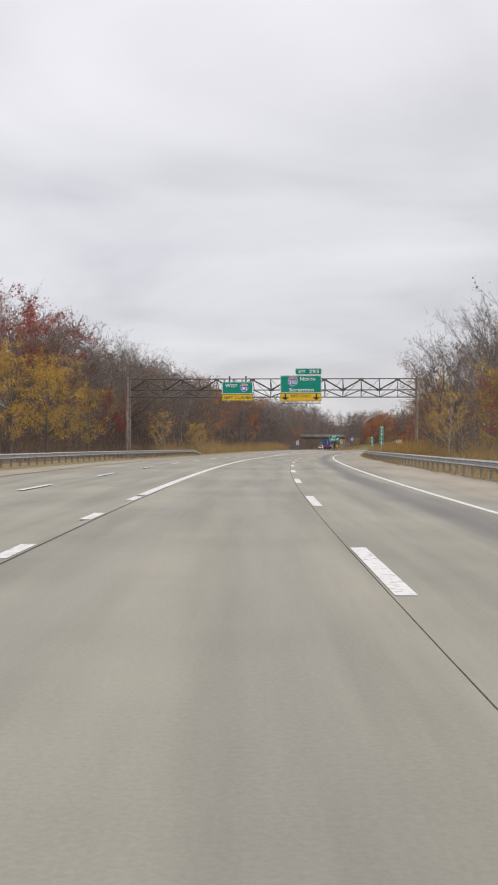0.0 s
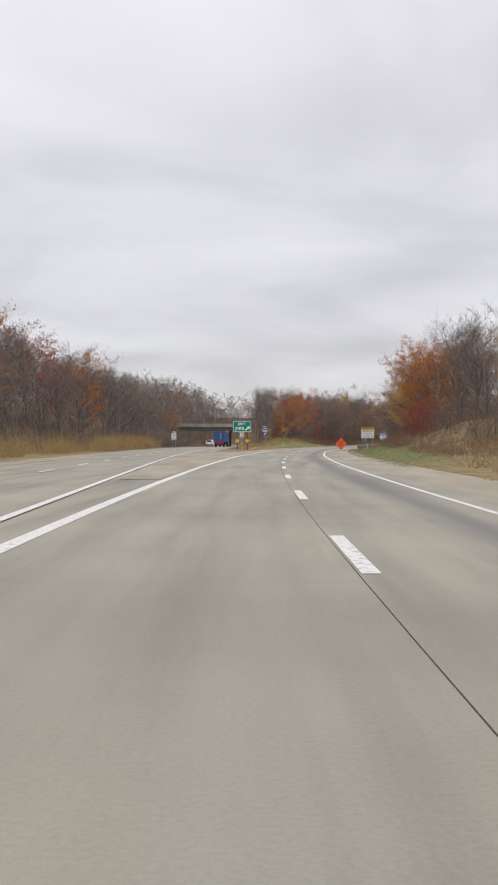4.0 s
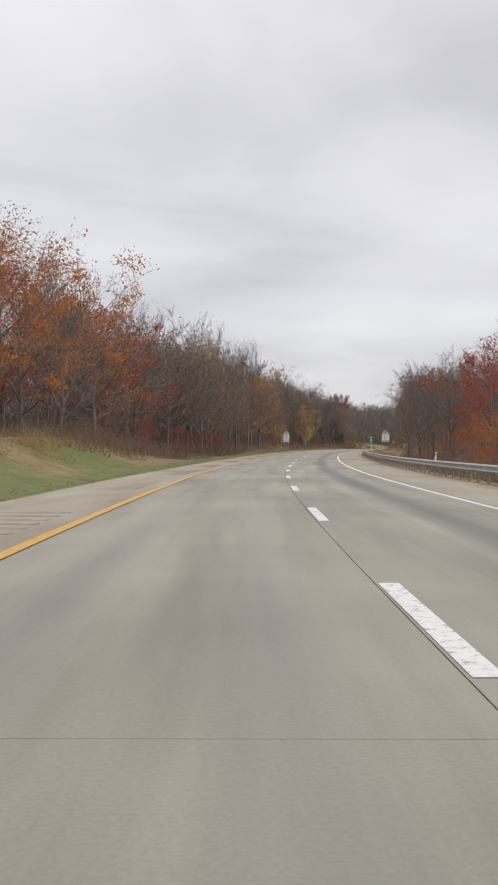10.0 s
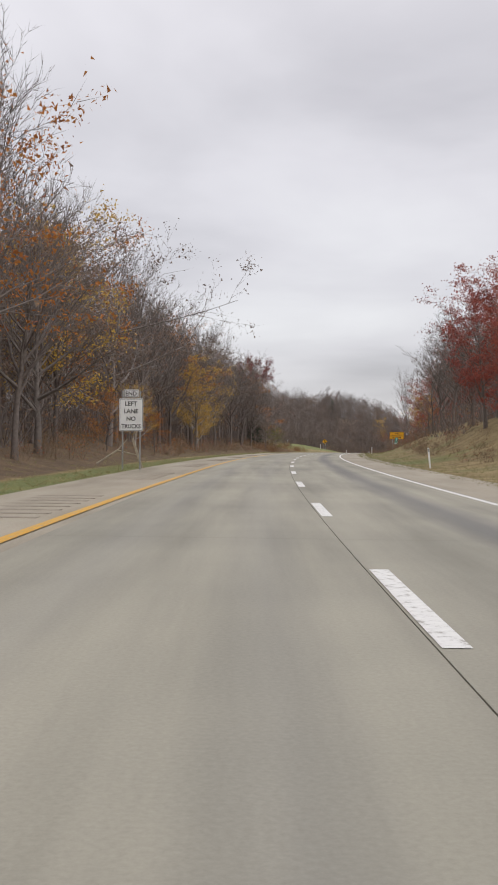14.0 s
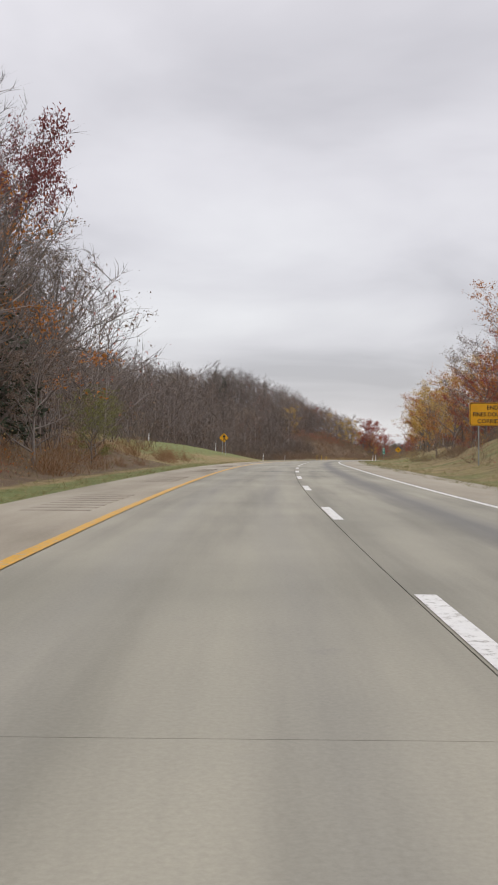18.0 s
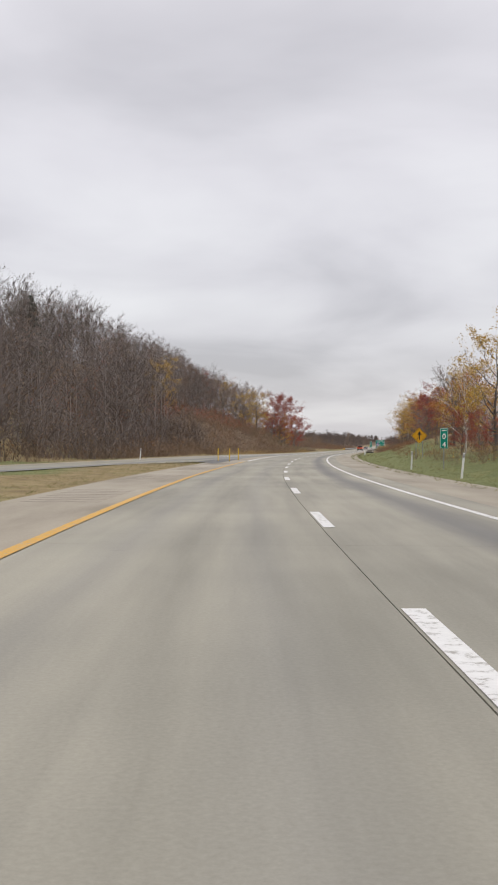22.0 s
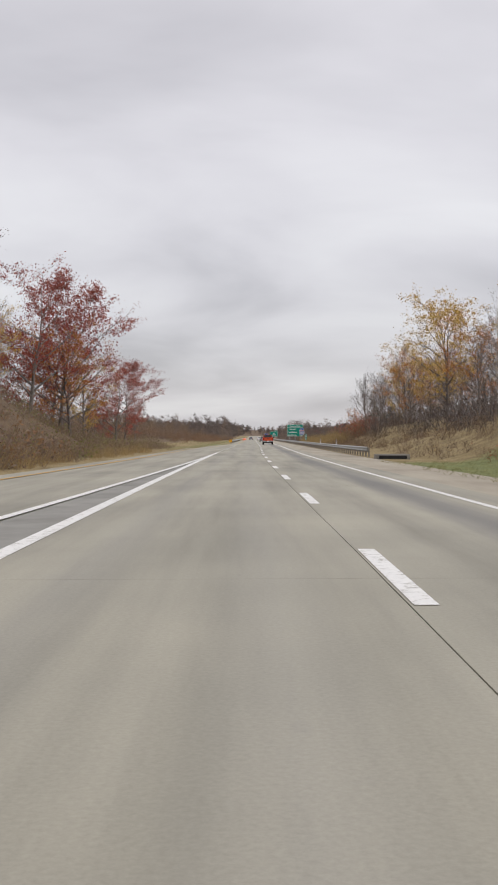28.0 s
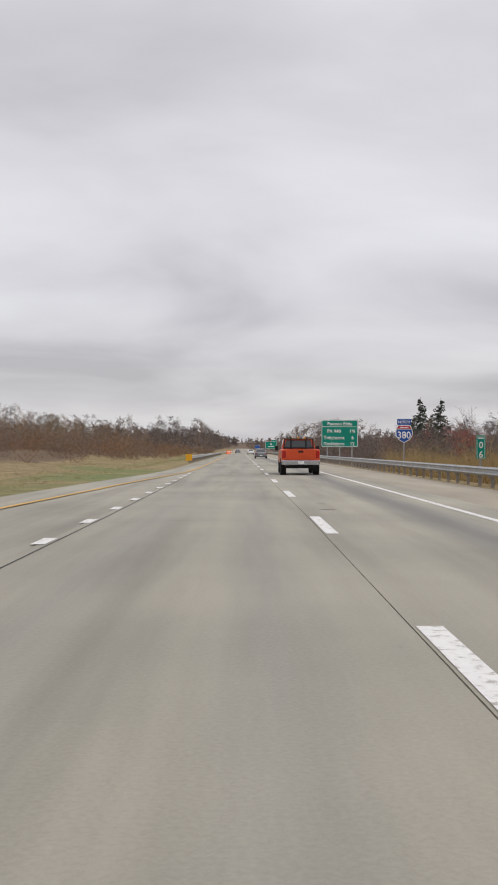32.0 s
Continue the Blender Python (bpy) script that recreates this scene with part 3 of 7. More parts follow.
single("road", strip_mesh("road", _sj, _jl, _jr, -0.016, 8), M_ROAD, Matrix(), "joining ramp and added concrete lane", "road", kind="structure")
# paved gore of the ramp: grooved tan concrete
_sg = np.arange(740.5, 793, 3.0)
_ge = np.interp(_sg, [742, 766, 780, 791], [-4.6, -4.9, -4.2, -3.12])
gore = single("pavement", strip_mesh("pavement", _sg, _ge, LINE_L - 0.2, -0.005, 4), M_SHOULDER, Matrix(), "tan concrete shoulder tapering out in the gore", "pavement", kind="structure")
_sg = np.arange(640, 919, 3.0)
_ge = np.where(_sg < 750, np.minimum(ramp_line(_sg) + 1.5, -5.95), np.interp(_sg, [742, 766, 780, 791], [-4.6, -4.9, -4.2, -3.12]) - 0.02)
_ge = np.where(_sg >= 791, LINE_L - 0.14, _ge)
single("shoulder", strip_mesh("shoulder", _sg, np.minimum(ramp_line(_sg) + 0.12, _ge - 0.02), _ge, -0.0085, 3), M_RAMP, Matrix(), "grey asphalt between the joining ramp and the lane", "shoulder", kind="structure")
_sg = np.arange(731, 757, 3.0)
single("pavement", strip_mesh("pavement", _sg, -5.0 - 2.2 * bump_on(_sg, 731, 740, 746, 757), -4.6 + 0 * _sg, -0.004, 3), M_ASPHALT, Matrix(), "dark asphalt wedge under the gore posts", "pavement", kind="structure")
_sg = np.arange(150, 214, 3.0)
single("pavement", strip_mesh("pavement", _sg, -2.45 - away(_sg), LINE_L - 0.25, -0.006, 4), M_SHOULDER, Matrix(), "tan concrete gore at the fork", "pavement", kind="structure")
_sg = np.arange(209, 229, 3.0)
single("pavement", strip_mesh("pavement", _sg, -0.8 - away(_sg) + 0.8, -5.7 + 0 * _sg, -0.007, 4), M_SHOULDER, Matrix(), "tan concrete behind the gore", "pavement", kind="structure")
_sg = np.arange(227, 248, 2.0)
single("pavement", strip_mesh("pavement", _sg, -away(_sg), -5.7 + 0 * _sg, -0.008, 4), M_GRAVEL, Matrix(), "gravel and dirt behind the gore", "pavement", kind="structure")
_sg = np.arange(247, 263, 3.0)
single("ground", strip_mesh("ground", _sg, -away(_sg), -5.7 + 0 * _sg, -0.004, 4), M_GROUND, Matrix(), "dry grass under the exit sign", "ground", kind="structure")


def stripe(s0, s1, u, w, mat, label, step=3.0, h=0.006):
    st = np.arange(s0, s1 + 0.1, step)
    uu = u(st) if callable(u) else np.full(st.shape, float(u))
    ob = part("edge_line", strip_mesh("edge_line", st, uu - w / 2, uu + w / 2, h), mat, road, label)
    return ob


stripe(-180, 1930, lambda s: EDGE_R + 0.72 * bump_on(s, 225, 285, 600, 690), 0.16, M_WHITE, "solid white edge line")
stripe(22, 239, LINE_L, 0.26, M_WHITE, "wide solid white gore line")
stripe(239, 742, lambda s: YELLOW - 0.3 * bump_on(s, 330, 400, 420, 460), 0.2, M_YELLOW, "solid yellow edge line")
stripe(742, 924, LINE_L, 0.24, M_WHITE, "solid white gore line")
stripe(772, 924, lambda s: ramp_line(s), 0.2, M_WHITE, "solid white ramp line", h=0.011)
stripe(640, 1930, lambda s: added_edge(s), 0.16, M_YELLOW, "solid yellow edge line")
stripe(60, 600, lambda s: -2.8 - away(s), 0.2, M_WHITE, "solid white edge line")
stripe(-180, 600, lambda s: -10.2 - away(s), 0.16, M_YELLOW, "solid yellow edge line")
stripe(-180, 28, LINE_L + 0.16, 0.03, M_JOINT, "dark lengthwise joint", h=0.003)
stripe(924, 1012, LINE_L + 0.16, 0.03, M_JOINT, "dark lengthwise joint", h=0.003)
PERIOD = 10.622
# the painters' spacing drifts a little along the road
DRIFT = ((0, 0), (45, 0.9), (80, 2.2), (155, 5.7), (198, 6.5), (225, 6.8), (288, 10.9), (308, 10.9), (341, 11.7), (375, 13.4), (408, 14.9), (427, 13.8), (461, 14.3), (515, 10.4), (540, 5.9), (556, 7.9), (582, 7.8), (646, 8.5), (700, 9.1), (765, 10.3), (850, 10.9), (914, 10.4), (975, 10.1))


def dashes(first, s0, s1, off):
    k = math.ceil((s0 - first) / PERIOD)
    while first + k * PERIOD < s1:
        s = first + k * PERIOD
        s += float(np.interp(s, *zip(*DRIFT)))
        u = off(s) if callable(off) else off
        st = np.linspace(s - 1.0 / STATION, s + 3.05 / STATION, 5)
        uu = off(st) if callable(off) else np.full(5, off)
        part("lane_dash", strip_mesh("lane_dash", st, uu - 0.1, uu + 0.1, 0.006), M_WHITE, road)
        k += 1


dashes(8.2, -30, 1500, LINE_R)
for _k in range(-8, 3):
    _st = np.linspace(9.8 + 5.05 * _k, 9.8 + 5.05 * _k + 1.4, 3)
    part("lane_dash", strip_mesh("lane_dash", _st, np.full(3, LINE_L - 0.1), np.full(3, LINE_L + 0.1), 0.006), M_WHITE, road)
for _k in range(24):
    _st = np.linspace(926.4 + 3.5 * _k, 926.4 + 3.5 * _k + 0.85, 2)
    part("lane_dash", strip_mesh("lane_dash", _st, np.full(2, LINE_L - 0.1), np.full(2, LINE_L + 0.1), 0.006), M_WHITE, road)
dashes(3.0, -30, 420, lambda s: -6.45 - away(s))
# rumble grooves cut across the inner shoulder and the gore
_groove = Build().box(-0.95, 0.95, -0.14, 0.14, -0.02, 0.002).mesh("rumble_groove")
_groove.materials.append(M_GROOVE)
_gs = [(s, -4.5) for k in range(32) for s in (250 + k * 15.4 + np.arange(8) * 0.85)]
_gs += [(float(s), -4.0) for s in np.arange(750, 778, 0.85)]
for _q, (_a, _u) in enumerate(_gs):
    part("rumble_groove", _groove, None, shoulder_l, m=spot(float(_a), _u, -0.010))

# ---- trees ----
UP = Vector((0, 0, 1))


def stray(rng, d, angle, lift=0.0):
    """A direction that leaves d by that angle to a random side, bent upwards by lift."""
    side = d.cross(Vector((rng.gauss(0, 1), rng.gauss(0, 1), rng.gauss(0, 1))))
    side = side.normalized() if side.length > 1e-4 else Vector((1, 0, 0))
    return (d * math.cos(angle) + side * math.sin(angle) + UP * lift).normalized()


def grow(rng, height, spread=0.36, limbs=15, subs=6, twigs=5, fork=0.25, extra=2, lift=0.16, slope=0.75):
    """Limbs of one tree: thick ones as (a, b, r0, r1), twigs as (a, b, r) and the finest sprigs likewise. Limbs rise and curve upwards."""
    thick, thin, fine = [], [], []
    lean = Vector((rng.uniform(-0.06, 0.06), rng.uniform(-0.06, 0.06), 0))
    pts = [Vector((0, 0, -0.4))]
    for i in range(1, 8):
        k = i / 7
        pts.append(Vector((lean.x * height * k + rng.uniform(-0.13, 0.13) * (0.4 + k), lean.y * height * k + rng.uniform(-0.13, 0.13) * (0.4 + k), height * 0.84 * k)))
    rad = height * rng.uniform(0.0105, 0.0135)

    def rr(k):
        return rad * (1 - 0.93 * k) + 0.01

    for i in range(7):
        thick.append((pts[i], pts[i + 1], rr(i / 7) * (1.25 if i == 0 else 1), rr((i + 1) / 7)))
    for i in range(limbs):
        k = fork + (0.99 - fork) * (i + rng.random() * 0.9) / limbs
        j = min(int(k * 7), 6)
        p = pts[j].lerp(pts[j + 1], k * 7 - j)
        az = i * 2.4 + rng.uniform(-0.6, 0.6)
        shape = 0.45 + 0.72 * math.sin(math.pi * min(1.0, 0.18 + 0.72 * (1 - k)))
        ln = height * spread * shape * rng.uniform(0.7, 1.2)
        el = rng.uniform(slope - 0.2, slope + 0.2) + 0.35 * k
        d = Vector((math.cos(az) * math.cos(el), math.sin(az) * math.cos(el), math.sin(el)))
        r0 = min(rr(k) * 0.68, 0.014 + ln * 0.014)
        path, dirs = [p], [d]
        for n in range(4):
            d = stray(rng, d, abs(rng.gauss(0, 0.16)), lift)
            path.append(path[-1] + d * ln * 0.25)
            dirs.append(d)
            thick.append((path[-2], path[-1], r0 * (1 - 0.22 * n), r0 * (0.78 - 0.22 * n) + 0.004))
        for n in range(subs):
            f = 0.18 + 0.82 * (n + rng.random()) / subs
            j2 = min(int(f * 4), 3)
            a = path[j2].lerp(path[j2 + 1], f * 4 - j2)
            l2 = ln * rng.uniform(0.28, 0.5) * (1.2 - 0.55 * f) + 0.25
            w = stray(rng, dirs[j2 + 1], rng.uniform(0.35, 0.85), lift * 0.8)
            m2 = a + w * l2 * 0.5
            w2 = stray(rng, w, abs(rng.gauss(0, 0.2)), lift)
            b = m2 + w2 * l2 * 0.5
            rs = max(0.011, r0 * 0.36)
            thin += [(a, m2 + w * l2 * 0.1, rs), (m2, b, rs * 0.8)]
            for m in range(twigs):
                g = (m + rng.random()) / twigs
                c = a.lerp(m2, g * 2) if g < 0.5 else m2.lerp(b, g * 2 - 1)
                v = stray(rng, w2, rng.uniform(0.3, 0.75), lift * 0.7)
                lt = l2 * rng.uniform(0.35, 0.65)
                t2 = c + v * lt
                fine.append((c, t2, 0.0085))
                for q in range(extra):
                    c2 = c.lerp(t2, rng.uniform(0.15, 0.95))
                    v2 = stray(rng, v, rng.uniform(0.25, 0.7), lift * 0.5)
                    fine.append((c2, c2 + v2 * lt * rng.uniform(0.4, 0.75), 0.007))
    # bring the crown's top to the tree's height
    k = height / max(a[1].z for a in thick + fine)

    def low(p):
        return Vector((p.x, p.y, p.z * k))
    return [(low(a), low(b), r, q) for a, b, r, q in thick], [(low(a), low(b), r) for a, b, r in thin], [(low(a), low(b), r) for a, b, r in fine]


def spikes(thin, scale=1.0):
    """Three-sided pointed twigs as arrays."""
    a = np.array([t[0] for t in thin], float)
    b = np.array([t[1] for t in thin], float)
    r = np.array([t[2] for t in thin], float)[:, None] * scale
    d = b - a
    d /= np.linalg.norm(d, axis=1, keepdims=True) + 1e-9
    o = np.cross(d, np.where(np.abs(d[:, 2:3]) > 0.9, [[1.0, 0, 0]], [[0, 0, 1.0]]))
    o /= np.linalg.norm(o, axis=1, keepdims=True) + 1e-9
    p = np.cross(d, o)
    v = np.stack([a + o * r, a + (-0.5 * o + 0.87 * p) * r, a + (-0.5 * o - 0.87 * p) * r, b], 1).reshape(-1, 3)
    k = np.arange(len(a))[:, None] * 4
    f = np.concatenate([k + [0, 1, 3], k + [1, 2, 3], k + [2, 0, 3]], 1).reshape(-1)
    return v, f


def slivers(nrg, fine):
    """Finest sprigs: one pointed sliver each, turned at random about its length."""
    a = np.array([t[0] for t in fine], float)
    b = np.array([t[1] for t in fine], float)
    r = np.array([t[2] for t in fine], float)[:, None]
    o = np.cross(b - a, nrg.normal(size=a.shape))
    o /= np.linalg.norm(o, axis=1, keepdims=True) + 1e-9
    v = np.stack([a + o * r, a - o * r, b], 1).reshape(-1, 3)
    return v, np.arange(len(v))


def flakes(rng, centres, size, droop=0.0):
    """Small four-cornered leaf clumps, bent along the middle, turned at random."""
    n = len(centres)
    c = np.asarray(centres, float)
    sz = size * (0.6 + 0.8 * rng.random(n))[:, None]
    a = rng.normal(size=(n, 3))
    a /= np.linalg.norm(a, axis=1, keepdims=True)
    b = np.cross(a, rng.normal(size=(n, 3)))
    b /= np.linalg.norm(b, axis=1, keepdims=True)
    nrm = np.cross(a, b)
    v = np.stack([c - a * sz, c + b * sz * 0.62 + nrm * sz * 0.18, c + a * sz, c - b * sz * 0.62 + nrm * sz * 0.18], 1)
    v[:, :, 2] -= droop * sz * 0.3
    v = v.reshape(-1, 3)
    k = np.arange(n)[:, None] * 4
    f = np.concatenate([k + [0, 1, 2], k + [0, 2, 3]], 1).reshape(-1)
    return v, f


def bits(nrg, centres, size):
    """Single three-cornered leaf bits."""
    n = len(centres)
    c = np.asarray(centres, float)
    sz = size * (0.6 + 0.8 * nrg.random(n))[:, None]
    d = nrg.normal(size=(n, 3, 3))
    d /= np.linalg.norm(d, axis=2, keepdims=True)
    v = (c[:, None, :] + d * sz[:, None, :] * nrg.uniform(0.75, 1.15, (n, 3, 1))).reshape(-1, 3)
    return v, np.arange(3 * n)


def branch_mesh(nrg, thick, thin, fine, mat):
    bl = Build()
    for a, b, r0, r1 in thick:
        bl.tube(a, b, r0, r1, 6 if r0 > 0.05 else 4, cap=False)
    v1 = np.array(bl.v)
    f1 = np.array([i for f in bl.f for i in f])
    v2, f2 = spikes(thin)
    v3, f3 = slivers(nrg, fine) if fine else (np.zeros((0, 3)), np.zeros(0, int))
    me = raw_mesh("trunk", np.concatenate([v1, v2, v3]), np.concatenate([f1, f2 + len(v1), f3 + len(v1) + len(v2)]), [4] * len(bl.f) + [3] * ((len(f2) + len(f3)) // 3))
    me.materials.append(mat)
    return me


TREE_LABEL = {
    "o": "autumn tree with orange and rust leaves",
    "r": "autumn tree with dark red leaves",
    "y": "autumn tree with golden yellow leaves",
    "n": "half-bare tree with dry brown leaves",
    "g": "tree still in olive green leaf",
    "b": "bare grey tree with fine twigs",
    "p": "dark green pine with layered boughs",
    "d": "tall bare tree with dark red leaves in its crown",
}
_proto, _tree_rng = {}, random.Random(11)


def tree_meshes(kind, variant, light=False):
    rng, nrg = random.Random(100 * variant + ord(kind)), np.random.default_rng(100 * variant + ord(kind))
    hgt = 10.0
    if kind == "p":
        thick, thin, cent = [(Vector((0, 0, -0.4)), Vector((0, 0, hgt)), 0.15, 0.02)], [], []
        tiers = 26
        for i in range(tiers):
            k = 0.10 + 0.87 * i / tiers
            for j in range(6 if i < 18 else 4):
                az = j * 6.283 / 7 + i * 0.55 + rng.uniform(-0.25, 0.25)
                ln = ((1 - k) ** 0.85 * 2.75 + 0.15) * rng.uniform(0.72, 1.12)
                a = Vector((0, 0, hgt * k + rng.uniform(-0.25, 0.25)))
                b = a + Vector((math.cos(az) * ln, math.sin(az) * ln, -0.22 * ln + 0.12))
                thin.append((a, b, 0.03))
                side = Vector((-math.sin(az), math.cos(az), 0))
                for _ in range(int(8 + 16 * (1 - k))):
                    w = rng.uniform(0.12, 1.0)
                    cent.append(a.lerp(b, w) + side * rng.gauss(0, 0.16 * ln * (1.15 - w)) + Vector((0, 0, rng.gauss(-0.12, 0.11))))
        v, f = flakes(nrg, cent, 0.15, 0.6)
        return branch_mesh(nrg, thick, thin, [], M_BARK), raw_mesh("crown", v, f, [3] * (len(f) // 3))
    if kind == "b":
        thick, thin, fine = grow(rng, hgt, rng.uniform(0.33, 0.40), 16 if light else 20, 6 if light else 7, 5, 0.15 + 0.08 * (variant % 3), 1 if light else 4, 0.2)
        v, f = slivers(nrg, [(a, b, r * (1.4 if light else 1.0)) for a, b, r in fine])
        return branch_mesh(nrg, thick, thin, [], M_TWIG), raw_mesh("crown", v, f, [3] * (len(f) // 3))
    dens = {"o": 5800, "r": 8800, "y": 5200, "n": 4600, "g": 6500, "d": 4200}[kind]
    dens = int(dens * (0.5 if light else 1.5))
    thick, thin, fine = grow(rng, hgt, rng.uniform(0.34, 0.41), 17, 5, 4, 0.10 + 0.06 * (variant % 2), 1, 0.07, 0.5)
    ends = [(a, b) for a, b, _ in fine if kind != "d" or b.z > hgt * 0.72]
    # leaves hang in pads along the outer boughs, some boughs nearly bare
    pads = [ends[rng.randrange(len(ends))] for _ in range(300)]
    top = 1.0 - rng.random() * (0.3 if kind == "n" else 0.08)
    pads = [p for p in pads if p[1].z < hgt * top]
    cent = []
    for i in range(dens):
        pad = rng.random() < 0.75
        a, b = pads[rng.randrange(len(pads))] if pad else ends[rng.randrange(len(ends))]
        c = a.lerp(b, rng.uniform(0.1, 1.15))
        q = 0.2 if pad else 0.14
        cent.append(c + Vector((rng.gauss(0, q), rng.gauss(0, q), rng.gauss(0, q * 0.6))))
    v, f = bits(nrg, cent, (0.074 if kind != "n" else 0.062) * (1.5 if light else 1.0))
    if light:
        fine = fine[::2]
    return branch_mesh(nrg, thick, thin, fine, M_BIRCH if (kind == "y" and variant == 1) else M_BARK), raw_mesh("crown", v, f, [3] * (len(f) // 3))


VARIANTS = {"o": 3, "r": 3, "y": 2, "n": 3, "b": 5, "p": 1, "g": 1, "d": 1}


def tree(kind, s, u, height, squash=1.0, light=False):
    variant = _tree_rng.randrange(VARIANTS[kind])
    k = height / 10.0
    h = float(rise(s, u)) - 0.06
    m = spot(s, u, h, _tree_rng.uniform(0, 360)) @ Matrix.Diagonal((k * squash, k * squash, k, 1))
    key = (kind, variant, light)
    if key in _proto:
        ob = copy_thing(_proto[key], m)
        ob.matrix_basis = m
        return ob
    wood, crown = tree_meshes(kind, variant, light)
    name = {"b": "bare_tree", "p": "pine_tree"}.get(kind, "autumn_tree")
    ob = thing(name, m, TREE_LABEL[kind], "tree", {"b": "bare roadside trees", "p": "pines"}.get(kind, "autumn trees"))
    part("trunk", wood, None, ob, "grey-brown trunk and branches")
    if crown is not None:
        part("crown", crown, M_TWIG if kind == "b" else LEAF[kind], ob, "fine bare twigs" if kind == "b" else "")
    _proto[key] = ob
    return ob


def scatter(n, s0, s1, u0, u1, mixd, h0, h1, main=False):
    """Trees over a stretch; main: offsets count from the outer edge of the straight-on highway."""
    kinds, weights = list(mixd), list(mixd.values())
    for i in range(n):
        s = s0 + (s1 - s0) * (i + _tree_rng.random()) / n
        f = _tree_rng.random() ** 1.3
        u = u0 + (u1 - u0) * f
        if main:
            u -= float(away(s)) + 12.4
        if s > 600 and s < 930 and u < 0 and ramp_line(s) - 8.0 < u:
            continue
        tree(_tree_rng.choices(kinds, weights)[0], s, u, _tree_rng.uniform(h0, h1) * (1 + 0.12 * f), _tree_rng.uniform(0.85, 1.15), f > 0.42)


def trees(rows):
    for kind, st, u, height in rows:
        tree(kind, st, u, height, 0.7 if kind == "b" and height > 16.5 else 1.0, abs(u) > 32)


# trees that stand out, stretch by stretch; before the fork, the inner side
trees((("r", 91, -29, 17.8), ("r", 99, -29, 17.4), ("r", 83, -31, 17), ("n", 107, -27, 15.6), ("b", 118, -24, 16.6), ("n", 128, -27, 15.2), ("b", 150, -27, 16), ("n", 140, -28, 15.6), ("b", 146, -24, 11.5), ("n", 134, -25, 11.5), ("r", 111, -24, 8.5),
       ("y", 68, -21, 9.8), ("y", 74, -20, 8.9), ("y", 80, -22, 9.6), ("y", 89, -20.5, 8), ("y", 128, -21.5, 6.5), ("y", 150, -21, 6), ("b", 156, -25, 14), ("n", 168, -26, 13.5), ("y", 160, -22.5, 5.5)))
# the outer side up to the cut
trees((("b", 73, 17, 13.8), ("b", 79, 19, 14), ("b", 95, 18, 13.5), ("n", 106, 17, 15.6), ("b", 117, 17, 14.5), ("y", 61, 16, 7.5), ("y", 84, 15.5, 6.5), ("r", 66, 17.5, 7), ("y", 128, 18.5, 12.5), ("n", 136, 20, 12.5), ("o", 148, 19, 10.5), ("r", 142, 17, 7)))
# above the green slope
trees((("o", 243, 18, 13.4), ("o", 237, 19, 13), ("o", 247, 19.5, 13), ("r", 252, 18.5, 11.5), ("y", 258, 17, 9.5), ("y", 254, 16, 8), ("b", 242, 23, 16), ("b", 249, 24, 14.5), ("r", 209, 14.5, 4.1), ("r", 218, 16, 4.6), ("r", 225, 15, 4.4), ("r", 232, 15.5, 4.2),
       ("b", 277, 17.5, 16.5), ("n", 283, 17, 16), ("n", 291, 17, 16), ("b", 298, 15.5, 15.8), ("b", 306, 17, 14.5), ("y", 266, 16.5, 12), ("o", 261, 18.5, 13.5)))
# behind the rail of the bend
trees((("b", 324, 13.8, 16.8), ("b", 317, 17, 14.5), ("r", 332, 18, 10), ("r", 340, 17, 9.5), ("r", 361, 15.5, 10.2), ("r", 368, 17, 9.5), ("o", 349, 13.2, 4.4), ("o", 356, 14.2, 4.6), ("o", 365, 13.4, 4.0), ("b", 374, 14.5, 11), ("b", 388, 15, 11), ("n", 398, 17, 12), ("n", 405, 15, 11.4), ("b", 411, 14, 13.5),
       ("b", 418, 16, 13), ("n", 424, 15, 11.6), ("b", 430, 18, 14), ("b", 438, 16, 15.4), ("b", 446, 17.5, 14)))
# on the tan cut
trees((("b", 470, 18, 16.4), ("b", 462, 19, 15), ("r", 475, 17, 12.2), ("r", 484, 18, 11.5), ("r", 493, 17, 12.6), ("r", 498, 19, 12), ("b", 505, 18, 12), ("b", 512, 19, 12), ("b", 520, 18, 13), ("b", 532, 18, 14.6), ("b", 541, 19, 14), ("n", 548, 18, 12), ("r", 556, 18, 9.5), ("y", 566, 17.5, 7.5), ("r", 571, 17.5, 7),
       ("n", 620, 18, 11.3), ("b", 611, 20, 11), ("r", 628, 18, 9), ("o", 635, 17, 10.4), ("b", 645, 16.5, 8)))
tree("b", 579, 15, 14.2, 0.55)
tree("d", 581, -13, 17.4, 0.62)
tree("d", 586, -14.5, 17.2, 0.55)
tree("b", 590, -13.5, 13.5, 0.7)
tree("p", 585, -14.2, 9.6, 1.25)
